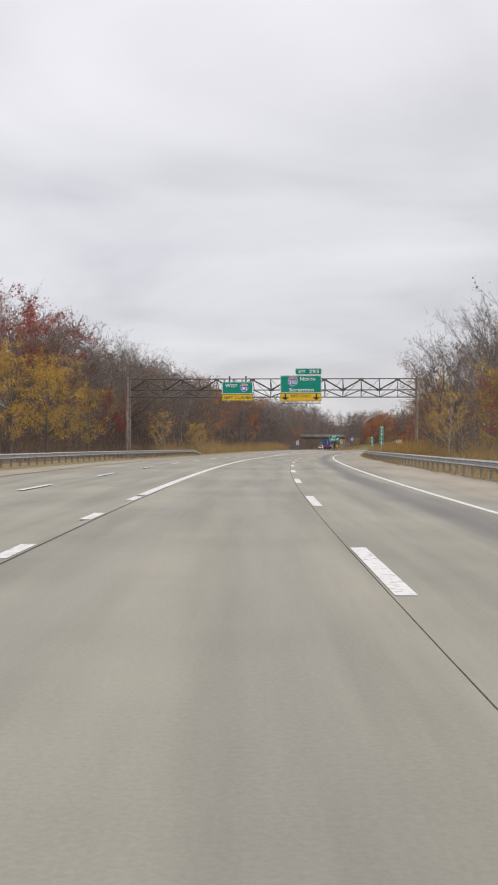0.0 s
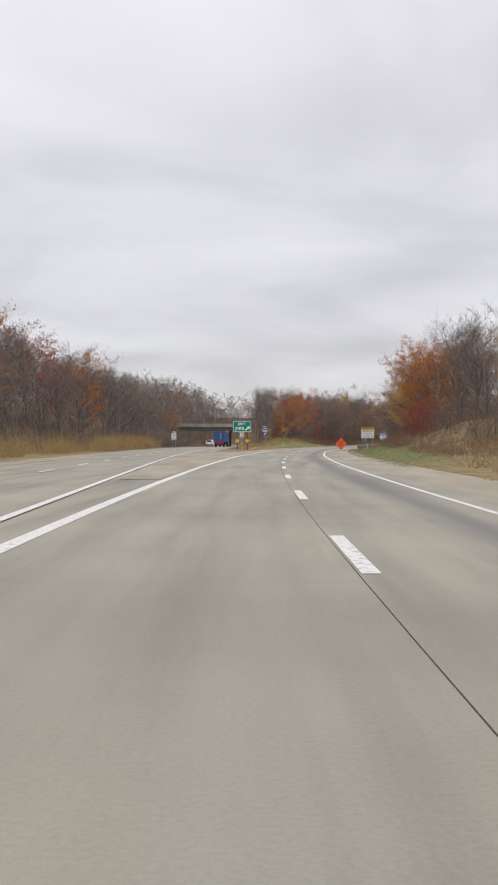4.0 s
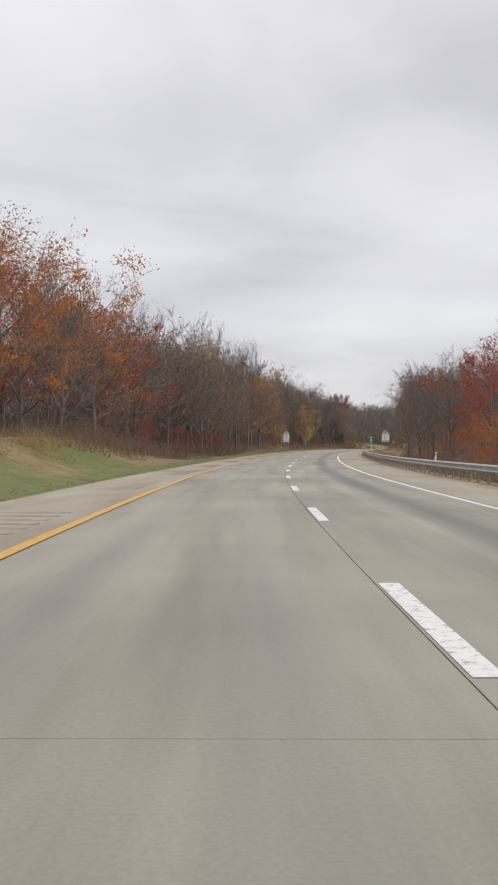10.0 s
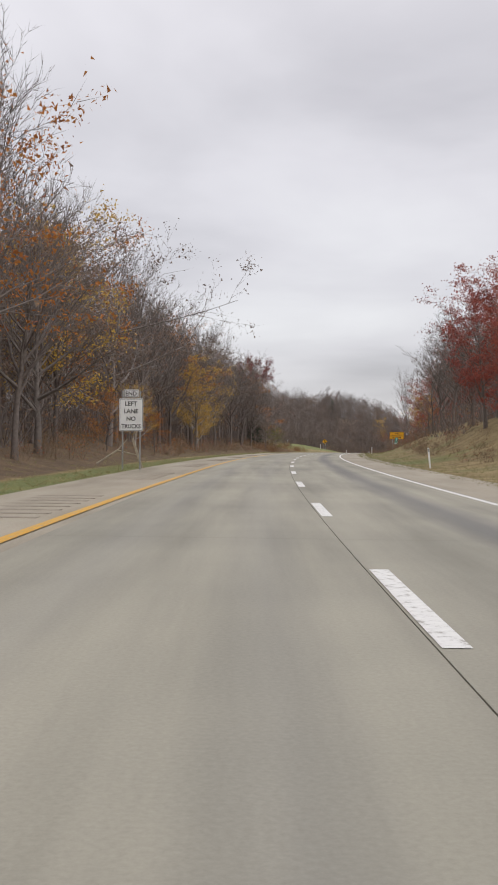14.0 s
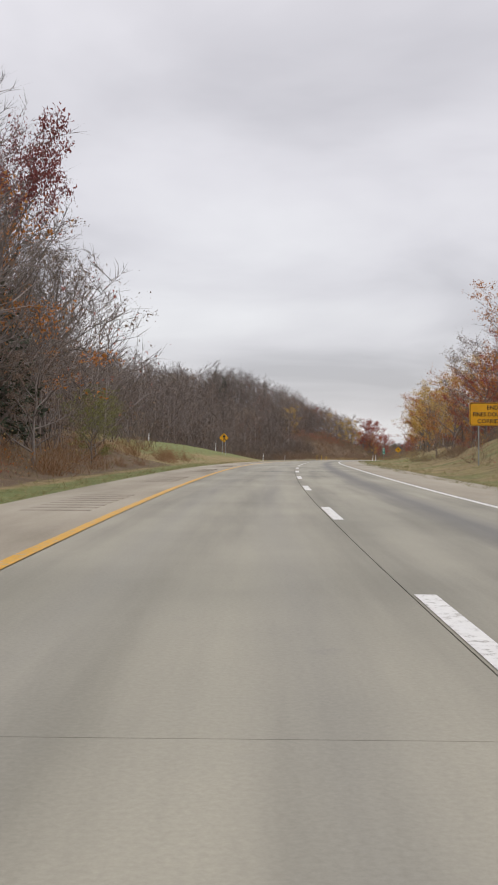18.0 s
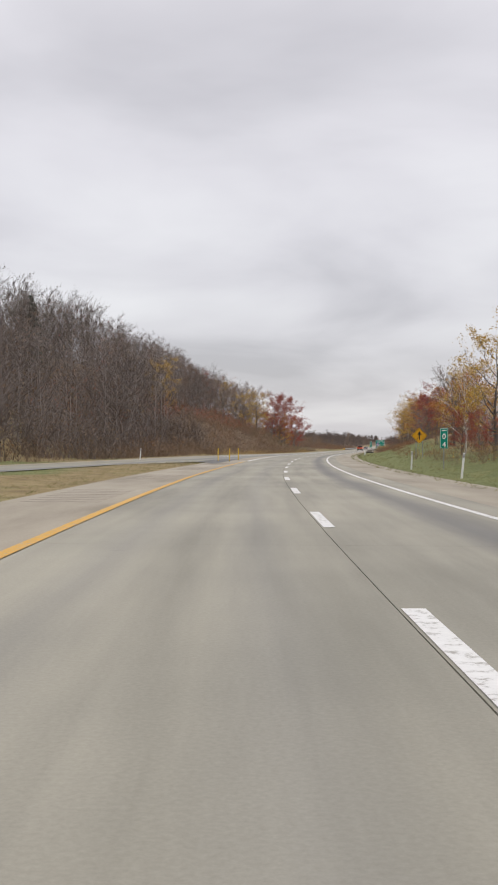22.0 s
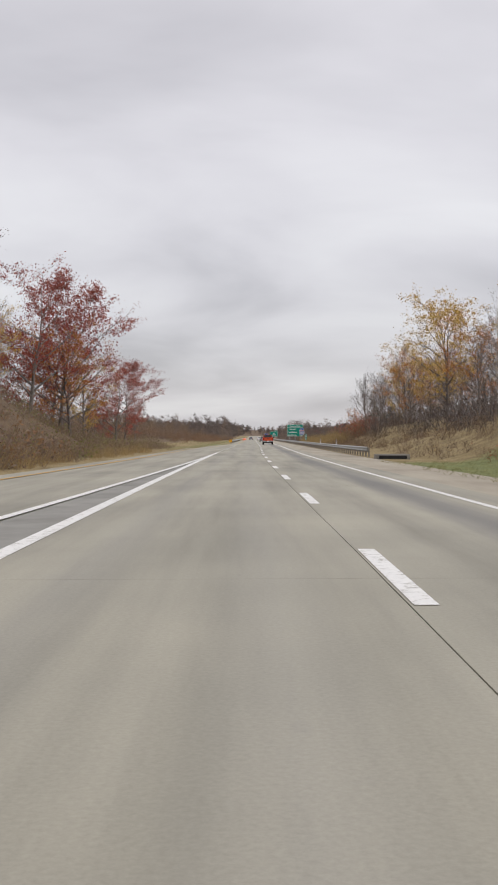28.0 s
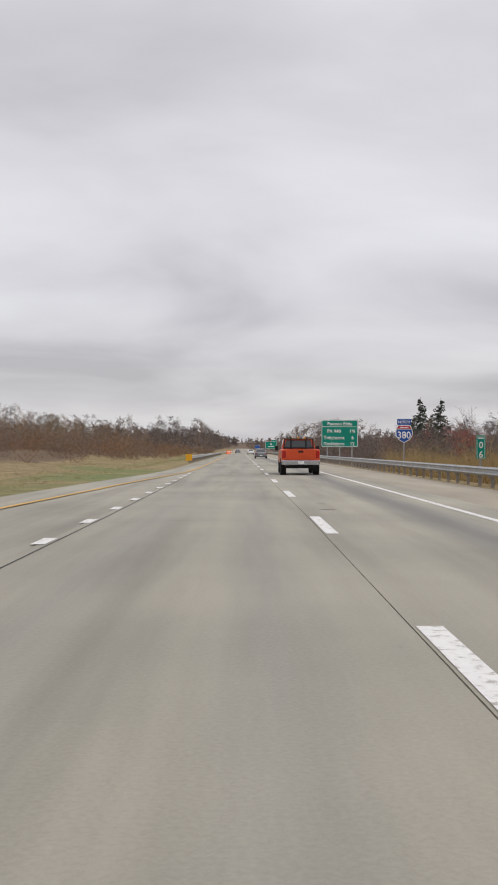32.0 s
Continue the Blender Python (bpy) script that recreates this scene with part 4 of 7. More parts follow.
# knoll and wood on the inner side
trees((("b", 310, -15, 13.8), ("b", 316, -15.5, 13.5), ("b", 325, -15, 13.6), ("b", 332, -16.5, 15), ("r", 351, -17, 13), ("o", 343, -14, 11.2), ("o", 350, -14, 11), ("y", 338, -13.5, 4), ("y", 322, -14.5, 3.8), ("o", 330, -18, 5), ("y", 317, -18.5, 4.5), ("b", 362, -15, 13), ("n", 368, -14, 11), ("r", 380, -16, 14.2),
       ("b", 387, -15, 15.5), ("b", 395, -16, 17), ("n", 405, -14, 15.4), ("n", 399, -14, 14), ("n", 412, -14, 16.5)))
trees((("r", 376, -11.5, 3.6), ("r", 390, -11, 3.2), ("r", 401, -10.5, 2.8), ("r", 414, -10.5, 3), ("n", 405, -11, 14), ("b", 409, -13, 17.4), ("b", 421, -13, 20.5), ("b", 431, -12.5, 21), ("b", 441, -12, 18.8), ("b", 449, -13, 19.5), ("b", 456, -12, 20.5), ("n", 418, -12, 13), ("n", 428, -11, 12.5), ("o", 447, -11, 12.8), ("n", 464, -11.5, 13.8), ("b", 458, -10.8, 13)))
trees((("b", 473, -13, 18), ("n", 483, -12, 17.5), ("b", 490, -13, 17.5), ("b", 496, -12, 19), ("b", 506, -12.5, 16.2), ("b", 514, -13, 18.2), ("b", 524, -12.5, 16.5), ("b", 534, -13, 17), ("b", 544, -13, 18), ("y", 519, -11, 11.6), ("y", 522, -11.2, 8), ("o", 478, -11, 4.5), ("o", 494, -10.6, 4.2), ("y", 487, -10.8, 5.5),
       ("b", 555, -12.5, 15.5), ("b", 565, -12.5, 15.5), ("b", 574, -12.5, 15), ("b", 596, -15, 13), ("b", 601, -17, 11), ("b", 611, -18.5, 9), ("n", 579, -10.6, 7.5), ("g", 592, -10.9, 4.9), ("g", 596, -11.6, 4.6), ("g", 609, -14.5, 4.4)))
# the outer side past the crest
trees((("y", 674, 18, 11.6), ("o", 685, 18, 10.9), ("y", 698, 19, 10.5), ("y", 706, 18, 10.4), ("o", 712, 19, 10.6), ("y", 722, 19.5, 11), ("y", 732, 18, 11.8), ("y", 740, 17, 8.6), ("r", 716, 16.5, 4.5), ("r", 736, 16, 4.5), ("r", 727, 15.8, 3.6), ("o", 750, 20, 9.2), ("n", 761, 19, 9.6), ("o", 770, 20, 8.5), ("n", 797, 18, 6.5),
       ("r", 805, 20, 8.4), ("n", 820, 21, 9.2), ("o", 835, 21, 10.4), ("o", 845, 22, 10), ("n", 856, 21, 10.2), ("y", 861, 17.5, 9.4), ("y", 868, 18.5, 8), ("y", 893, 19.5, 11.4), ("o", 884, 20, 8)))
trees((("y", 937, 22, 14), ("y", 942, 23, 16), ("o", 948, 20, 9.5), ("y", 963, 22, 12), ("b", 955, 20.5, 11), ("b", 970, 19.5, 9.2), ("b", 986, 19, 9.5), ("b", 979, 20.5, 9.6), ("o", 991, 18, 4.5), ("y", 973, 22.5, 8.6), ("b", 926, 25, 12), ("o", 931, 24, 11), ("n", 1004, 23, 6.5), ("n", 1016, 22, 6), ("r", 1012, 21, 4.5), ("r", 1060, 26, 5), ("b", 1216, 66.0, 14.0)))
for _q in ((1212, 52, 17), (1228, 61.5, 17), (1222, 57.5, 12.5), (1205, 48.5, 11), (1196, 74, 14)):
    tree("p", *_q, 1.35)
# hillside and the end of the cut on the inner side
trees((("b", 745, -38, 15.6), ("b", 773, -36, 17), ("b", 800, -36, 15.6), ("b", 778, -40, 16), ("p", 790, -41, 12), ("b", 820, -33, 12.1), ("n", 833, -32, 12.9), ("n", 844, -28, 13.6), ("n", 854, -30, 13.4), ("n", 868, -25, 11.5), ("n", 876, -23, 12.8), ("y", 884, -23, 11), ("y", 896, -21, 12.5), ("n", 889, -24, 13), ("n", 905, -24, 14),
       ("r", 928, -19, 16.6), ("r", 922, -20.5, 15.5), ("r", 933, -21, 14), ("o", 926, -17.5, 12), ("y", 935, -18, 10), ("r", 950, -17, 12.2), ("r", 971, -19, 13), ("b", 983, -19, 8.4), ("n", 958, -22, 10)))
scatter(40, 55, 225, -11, -30, {"y": 0.35, "o": 0.2, "r": 0.1, "n": 4, "b": 5}, 13, 17, True)
scatter(26, 225, 310, -11, -34, {"n": 3, "b": 4, "o": 0.8, "r": 0.5}, 13, 16.5, True)
scatter(16, 310, 400, -12, -34, {"n": 3, "b": 5, "o": 0.5, "r": 0.4}, 9.5, 12.5, True)
scatter(12, 306, 346, -6.5, -13, {"n": 3, "b": 4, "o": 0.6}, 9, 11.5, True)
scatter(24, 352, 432, -16, -25, {"o": 0.5, "r": 1.2, "b": 5, "n": 3.4}, 13, 16.5)
scatter(52, 434, 600, -13.5, -27, {"b": 6, "n": 3, "o": 0.5, "y": 0.4, "r": 0.4}, 14, 18)
scatter(40, 655, 850, -36, -66, {"b": 6, "n": 3.4}, 10, 14)
scatter(18, 785, 905, -25, -42, {"b": 3, "n": 4, "r": 0.6, "y": 0.2}, 9.5, 12.5)
scatter(10, 885, 930, -22, -38, {"b": 2, "n": 3, "o": 1.2, "y": 1}, 9, 13)
scatter(8, 935, 990, -24, -40, {"r": 1, "n": 3, "b": 2}, 6, 9)
scatter(24, 10, 140, 17, 32, {"b": 5, "o": 0.4, "r": 0.2, "y": 1.2, "n": 3}, 10, 13.5)
scatter(28, 168, 272, 18.5, 34, {"o": 1.6, "y": 1.4, "r": 0.6, "b": 4, "n": 2.6}, 10.5, 13.5)
scatter(28, 272, 455, 18, 34, {"b": 5, "o": 1, "r": 1, "n": 3}, 11, 14)
scatter(28, 456, 610, 19, 34, {"r": 2, "b": 3.6, "o": 1.0, "n": 2}, 11, 14.5)
scatter(24, 612, 740, 19.5, 36, {"o": 2.2, "y": 3, "b": 2, "r": 0.8, "n": 1.5}, 9.5, 12)
scatter(18, 745, 890, 21, 36, {"y": 1, "o": 1.6, "r": 1.2, "b": 2, "n": 2.4}, 8, 10.5)
scatter(12, 895, 992, 24, 38, {"y": 1.6, "o": 1.6, "b": 3.4, "n": 2}, 9.5, 12.5)
scatter(16, 1000, 1220, 28, 64, {"b": 2, "n": 5, "r": 1.4}, 4.5, 6.5)


# ---- woods further back, thickets and grasses: too many to count ----
def place_many(name, templates, spots, mats, label, category, seed):
    """Joins turned and scaled copies of a few templates. templates: lists of (verts, triangle corners, slot); slot 1 takes any of the leaf materials."""
    nrg = np.random.default_rng(seed)
    V, F, mi, nv = [], [], [], 0
    s, u, k = spots
    base = grid_points(s, u, rise(s, u) - 0.12)
    turn = nrg.uniform(0, 2 * np.pi, len(s))
    pick = nrg.integers(0, len(templates), len(s))
    for n in range(len(s)):
        c, q = np.cos(turn[n]) * k[n], np.sin(turn[n]) * k[n]
        rot = np.array([[c, -q, 0], [q, c, 0], [0, 0, k[n]]])
        for v, f, slot in templates[pick[n]]:
            V.append(v @ rot.T + base[n])
            F.append(f + nv)
            mi.append(np.full(len(f) // 3, 0 if slot == 0 else 1 + nrg.integers(0, len(mats) - 1)))
            nv += len(v)
    fl = np.concatenate(F)
    me = raw_mesh(name, np.concatenate(V), fl, [3] * (len(fl) // 3))
    for m in mats:
        me.materials.append(m)
    me.polygons.foreach_set("material_index", np.concatenate(mi).astype(np.int32))
    return tagged(new(name, me), label, category, kind="stuff")


def wood_template(seed, hgt=10.0, boughs=13, leafy=60, far=False, bit=0.0):
    """One tree of a wood: trunk, rising boughs, a haze of fine twigs, a few leaf bits."""
    rng, nrg = random.Random(seed), np.random.default_rng(seed)
    boughs, wide = (8, 1.7) if far else (boughs, 1.0)
    top = Vector((rng.uniform(-0.6, 0.6), rng.uniform(-0.6, 0.6), hgt))
    th, fine, cents = [(Vector((0, 0, 0)), top, 0.005 * hgt)], [], []
    for j in range(boughs):
        k = 0.04 + 0.9 * (j + rng.random()) / boughs
        a = top * k
        az, el, ln = rng.uniform(0, 6.28), rng.uniform(0.45, 1.05), hgt * 0.34 * (1.12 - 0.8 * k) * rng.uniform(0.7, 1.25)
        d = Vector((math.cos(az) * math.cos(el), math.sin(az) * math.cos(el), math.sin(el)))
        b = a + d * ln
        fine.append((a, b, 0.03 * wide))
        for _ in range(10):
            c = a.lerp(b, rng.uniform(0.15, 1))
            v = stray(rng, d, rng.uniform(0.25, 0.9), 0.15)
            e = c + v * ln * rng.uniform(0.3, 0.6)
            fine.append((c, e, 0.022 * wide))
            if not far:
                c2 = c.lerp(e, rng.uniform(0.3, 0.9))
                fine.append((c2, c2 + stray(rng, v, rng.uniform(0.3, 0.8), 0.1) * ln * 0.32, 0.017))
        cents += [a.lerp(b, rng.uniform(0.3, 1.2)) + Vector((rng.gauss(0, 0.45), rng.gauss(0, 0.45), rng.gauss(0, 0.4))) for _ in range(leafy // boughs + 1)]
    v, f = spikes(th)
    v3, f3 = slivers(nrg, fine)
    v2, f2 = bits(nrg, cents, bit or 0.115 * wide)
    return [(np.concatenate([v, v3]), np.concatenate([f, f3 + len(v)]), 0), (v2, f2, 1)]


def woods(name, n, s0, s1, u0, u1, h0, h1, mats, label, main=False, seed=3, leafy=80, bit=0.0):
    nrg = np.random.default_rng(seed)
    s, u = s0 + (s1 - s0) * nrg.random(n), u0 + (u1 - u0) * nrg.random(n) ** 1.25
    if main == "ramp":
        u = u + ramp_line(s)
    elif main:
        u = u - away(s) - 12.4
    return place_many(name, [wood_template(seed * 10 + i, leafy=leafy, far=s0 >= 1000 and (leafy < 100 or bit > 0.2), bit=bit) for i in range(5)], (s, u, nrg.uniform(h0, h1, n) / 10.0), mats, label, "woods", seed)


_wm_ = [M_TWIG, LEAF["n"], LEAF["n"], LEAF["n"], M_BRUSH, LEAF["r"]]
woods("woods", 260, 40, 240, -13, -60, 12, 16, [M_TWIG, LEAF["n"], LEAF["n"], LEAF["n"], M_BRUSH], "grey-brown autumn wood behind the highway", True, 5, 60)
woods("woods", 330, 215, 500, -11, -66, 10, 14, [M_TWIG, LEAF["n"], LEAF["n"], M_BRUSH], "brown leafless wood beside the highway", True, 6)
woods("woods", 240, 335, 450, -6, -46, 9.5, 12.5, [M_TWIG, LEAF["n"], LEAF["n"], M_BRUSH], "brown leafless wood behind the overpass", True, 24)
woods("woods", 480, 380, 618, -13.5, -60, 12, 16.5, _wm_, "brown autumn wood on the bank", False, 7)
woods("woods", 330, 655, 790, -10.5, -46, 10.5, 14, [M_TWIG, LEAF["n"], M_BRUSH, LEAF["n"]], "grey leafless wood above the ramp", "ramp", 18, 80)
woods("woods", 400, 650, 900, -38, -96, 10, 13, [M_TWIG, LEAF["n"], M_BRUSH, LEAF["n"]], "grey leafless wood on the hillside", False, 8, 80)
woods("woods", 150, 785, 935, -27, -52, 9, 12, [M_TWIG, LEAF["n"], LEAF["n"], LEAF["r"], M_BRUSH], "mixed wood on the crest of the cut", False, 22, 90)
woods("woods", 130, 0, 290, 20, 60, 9, 12.5, [M_TWIG, LEAF["n"], LEAF["n"], LEAF["n"], LEAF["y"]], "autumn wood above the slope", False, 9, 70)
woods("woods", 280, 285, 640, 20, 60, 10.5, 13.5, _wm_, "brown and red autumn wood", False, 10, 60)
woods("woods", 190, 610, 1000, 23, 60, 8.5, 11, [M_TWIG, LEAF["n"], LEAF["n"], LEAF["o"]], "autumn wood behind the slope", False, 12, 60)
woods("woods", 520, 1000, 1330, 21, 64, 4.6, 6.4, [M_TWIG, M_SPRAY, M_SPRAY, M_SPRAY, LEAF["n"], LEAF["r"]], "dark leafless wood behind the rail", False, 19, 380, 0.12)
woods("woods", 110, 900, 1012, 19, 50, 5, 7.5, [M_TWIG, LEAF["n"], LEAF["n"], LEAF["o"], M_BRUSH], "low brown wood on the bank", False, 23, 90)
woods("woods", 400, 1100, 1960, 15, 90, 6, 9.5, [M_TWIG, M_SPRAY, M_SPRAY, LEAF["n"]], "far leafless wood", False, 13, 420, 0.22)
woods("woods", 380, 1040, 1470, -30, -120, 5.4, 7, [M_BRUSH, M_BRUSH, LEAF["n"], M_RUST, M_BRUSH], "broad brown thicket wood", False, 20, 480, 0.13)
woods("woods", 210, 1080, 1500, -64, -170, 8.5, 11.5, [M_BRUSH, LEAF["g"], LEAF["g"], LEAF["n"], M_RUST], "far olive and brown wood", False, 14, 460, 0.16)
woods("woods", 460, 1210, 1960, -12, -80, 8, 11.5, [M_TWIG, M_SPRAY, M_SPRAY, LEAF["n"]], "far dark wood beside the road", False, 15, 420, 0.22)


def brush_template(seed, blades, leaves, tall, flake):
    rng, nrg = random.Random(seed), np.random.default_rng(seed)
    th, cents = [], []
    for j in range(blades):
        az, el = rng.uniform(0, 6.28), rng.uniform(0.5, 1.4)
        a = Vector((rng.gauss(0, 0.25), rng.gauss(0, 0.25), 0))
        b = a + Vector((math.cos(az) * math.cos(el), math.sin(az) * math.cos(el), math.sin(el) * tall)) * rng.uniform(0.5, 1.1)
        th.append((a, b, 0.008))
        c = a.lerp(b, rng.uniform(0.3, 0.8))
        th.append((c, c + Vector((rng.gauss(0, 0.2), rng.gauss(0, 0.2), rng.uniform(0.0, 0.4))), 0.006))
        cents.append(a.lerp(b, rng.uniform(0.3, 1.0)))
    out = [(*slivers(nrg, th), 0)]
    if leaves:
        cc = [cents[rng.randrange(len(cents))] + Vector((rng.gauss(0, 0.2), rng.gauss(0, 0.2), rng.gauss(0, 0.16))) for _ in range(int(leaves * 2.2))]
        out.append((*bits(nrg, cc, flake * 0.40), 1))
    return out


def thicket(name, n, area, size, mats, label, blades=26, seed=1, leaves=26, tall=1.0, flake=0.1):
    """Low brush over a stretch: stems and leaf bits."""
    rng = random.Random(seed)
    pts = np.array([area(rng) for _ in range(n)])
    k = np.array([size * rng.uniform(0.6, 1.3) for _ in range(n)])
    return place_many(name, [brush_template(seed * 10 + i, blades, leaves, tall, flake) for i in range(6)], (pts[:, 0], pts[:, 1], k), mats, label, "brush", seed)


def span(s0, s1, u0, u1, main=False):
    def pick(rng):
        s = rng.uniform(s0, s1)
        u = rng.uniform(u0, u1)
        return (s, u - float(away(s)) - 12.4) if main else (s, u)
    return pick


thicket("brush", 260, span(30, 260, -5, -14, True), 2.0, [M_BRUSH, M_BRUSH, LEAF["n"], M_RUST], "brown undergrowth below the trees", seed=21)
thicket("brush", 110, span(110, 260, -2.5, -5.5, True), 2.0, [M_STRAW, M_STRAW, LEAF["y"]], "straw-coloured tall grass clumps", 60, 22, 20, 1.3, 0.07)
thicket("brush", 110, span(258, 300, -3.2, -8, True), 2.4, [M_STRAW, M_RUST, M_STRAW, LEAF["o"]], "tall rusty straw clumps beside the highway", 46, 45, 20, 1.0, 0.09)
thicket("brush", 160, span(250, 520, -4, -9, True), 1.7, [M_BRUSH, M_RUST, LEAF["n"]], "brown brush beside the highway", seed=23)
thicket("brush", 280, span(346, 440, -9.0, -17), 1.7, [M_BRUSH, M_RUST, LEAF["n"], M_SPRAY], "brown undergrowth on the knoll", seed=24)
thicket("brush", 330, span(430, 575, -9.3, -18), 1.4, [M_BRUSH, M_RUST, LEAF["n"], LEAF["r"], LEAF["o"]], "reddish undergrowth at the wood's edge", seed=25)
thicket("brush", 70, span(575, 622, -9, -14), 1.2, [M_RUST, M_STRAW, M_RUST], "rust-coloured tall weeds", 50, 26, 24, 1.2)
thicket("brush", 520, lambda r: (lambda s: (s, float(ramp_line(s)) - 7.0 - r.random() ** 1.4 * 22))(r.uniform(640, 800)), 2.3, [M_BRUSH, LEAF["n"], LEAF["n"], M_RUST], "grey-brown brush below the hillside wood", 18, 27, 26)
thicket("brush", 1150, lambda r: (lambda s: (s, float(ramp_line(s)) - 7.2 - r.random() ** 1.1 * 24))(r.uniform(760, 895)), 2.2, [M_BRUSH, M_BRUSH, M_RUST, LEAF["n"], LEAF["n"]], "brown and olive brush on the cut slope", 16, 28, 30, 0.9, 0.14)
thicket("brush", 950, lambda r: (lambda s: (s, float(ramp_line(s)) - 8.2 - r.random() ** 1.1 * 22))(r.uniform(880, 965)), 1.4, [M_BRUSH, M_BRUSH, LEAF["g"], LEAF["n"]], "low brown and olive brush at the end of the cut", 16, 46, 34, 0.9, 0.14)
thicket("brush", 260, lambda r: (lambda s: (s, float(ramp_line(s)) - 16.0 - r.random() * 14))(r.uniform(770, 900)), 2.4, [M_RUST, LEAF["r"], LEAF["r"], LEAF["n"]], "dark red shrubs along the top of the cut", 14, 43, 44, 0.9, 0.15)
thicket("brush", 130, lambda r: (lambda s: (s, float(ramp_line(s)) - 6.6 - r.random() * 2.0))(r.uniform(800, 930)), 1.0, [M_STRAW, M_STRAW, M_BRUSH], "straw grass at the foot of the cut", 40, 44, 8, 1.2, 0.07)
thicket("brush", 620, lambda r: (lambda s: (s, -19 + 8 * float(smooth(s, 1000, 1070)) - r.random() ** 1.2 * 55))(r.uniform(985, 1330)), 2.3, [M_BRUSH, M_RUST, M_BRUSH, LEAF["n"]], "broad brown scrub", 16, 29, 150, 1.0, 0.10)
thicket("brush", 60, span(15, 70, 10.5, 15), 1.5, [M_STRAW, M_RUST, LEAF["y"]], "golden tall grass behind the rail", 60, 30, 26, 1.2, 0.08)
thicket("brush", 46, span(78, 104, 10.3, 13.5), 2.0, [M_STRAW, LEAF["y"], LEAF["o"], LEAF["y"]], "golden shrubs behind the rail", 50, 42, 60, 0.9, 0.09)
thicket("brush", 90, span(95, 165, 10, 16), 1.7, [M_STRAW, LEAF["y"], M_RUST], "golden bushes behind the rail", 60, 31, 30, 1.1, 0.09)
thicket("brush", 380, span(175, 290, 12.4, 20), 1.3, [M_BRUSH, M_RUST, LEAF["r"], LEAF["n"]], "red-brown brush on the slope", seed=32)
thicket("brush", 150, span(295, 440, 10.5, 17), 1.5, [M_BRUSH, LEAF["o"], M_RUST, LEAF["r"]], "orange and brown brush behind the rail", seed=33)
thicket("brush", 170, span(455, 620, 12, 18), 1.2, [M_BRUSH, M_RUST, LEAF["r"], LEAF["n"]], "red-brown brush on the cut slope", seed=34)
thicket("brush", 190, span(610, 745, 12.5, 20), 1.1, [M_BRUSH, M_RUST, LEAF["y"], M_STRAW], "dry brush below the trees", seed=35)
thicket("brush", 210, span(745, 890, 13, 24), 1.2, [M_RUST, LEAF["r"], M_BRUSH, LEAF["n"]], "red and brown brush on the slope", seed=36)
thicket("brush", 190, span(890, 1010, 11.2, 21), 1.4, [M_BRUSH, M_SPRAY, LEAF["n"], M_STRAW], "dry weeds behind the rail", 34, 37)
thicket("brush", 190, span(972, 1026, 10.6, 14.6), 1.55, [M_STRAW, M_STRAW, LEAF["g"], M_TUFT], "straw reeds behind the rail", 70, 38, 24, 1.4, 0.08)
thicket("brush", 60, span(972, 1022, 16, 20), 2.6, [M_BRUSH, LEAF["r"], LEAF["r"], M_RUST], "red shrubs behind the reeds", 24, 47, 90, 0.9, 0.12)
thicket("brush", 420, span(1015, 1400, 11, 30), 1.7, [M_TWIG, M_SPRAY, LEAF["n"], M_BRUSH], "brown brush along the road", 26, 39, 60, 1.0, 0.13)

woods("woods", 200, 1950, 2300, -160, 160, 9, 13, [M_TWIG, M_SPRAY, M_SPRAY, LEAF["n"]], "far brown wood on the ridge", False, 16, 200, 0.5)
thicket("brush", 130, span(292, 352, -9.5, -16), 1.3, [M_STRAW, M_BRUSH, LEAF["n"], M_RUST], "dry weeds and brambles on the knoll", 40, 41, 24, 0.9, 0.1)
# saplings and tall shrubs that close the wood's edge
thicket("saplings", 200, span(60, 260, -9, -22, True), 3.6, [M_TWIG, LEAF["n"], LEAF["n"], M_BRUSH, LEAF["n"]], "twiggy saplings below the autumn trees", 26, 61, 34, 1.2, 0.09)
thicket("saplings", 150, span(250, 520, -7, -16, True), 3.2, [M_TWIG, LEAF["n"], M_BRUSH], "grey twiggy saplings beside the highway", 26, 62, 30, 1.2, 0.08)
thicket("saplings", 120, span(300, 344, -3.5, -14, True), 4.4, [M_TWIG, LEAF["n"], M_SPRAY, LEAF["n"]], "brown saplings before the overpass", 26, 74, 60, 1.2, 0.09)
thicket("saplings", 190, span(340, 440, -15, -21), 3.4, [M_TWIG, LEAF["n"], LEAF["n"], M_SPRAY, LEAF["n"]], "twiggy saplings on the knoll", 26, 63, 34, 1.2, 0.09)
thicket("saplings", 380, span(430, 622, -13.5, -30), 3.8, [M_TWIG, LEAF["n"], LEAF["n"], M_BRUSH, M_RUST], "grey-brown saplings in the wood", 26, 64, 34, 1.3, 0.08)
thicket("saplings", 420, lambda r: (lambda s: (s, float(ramp_line(s)) - 9.0 - r.random() ** 1.2 * 26))(r.uniform(640, 800)), 4.6, [M_TWIG, LEAF["n"], M_BRUSH, LEAF["n"]], "grey saplings at the foot of the hillside wood", 26, 73, 30, 1.3, 0.09)
thicket("saplings", 330, span(660, 900, -36, -60), 3.6, [M_TWIG, LEAF["n"], M_BRUSH], "grey saplings on the hillside", 26, 65, 30, 1.3, 0.08)
thicket("saplings", 140, span(0, 150, 15, 30), 3.2, [M_TWIG, LEAF["n"], LEAF["y"], M_BRUSH], "brown saplings behind the rail", 26, 66, 34, 1.2, 0.09)
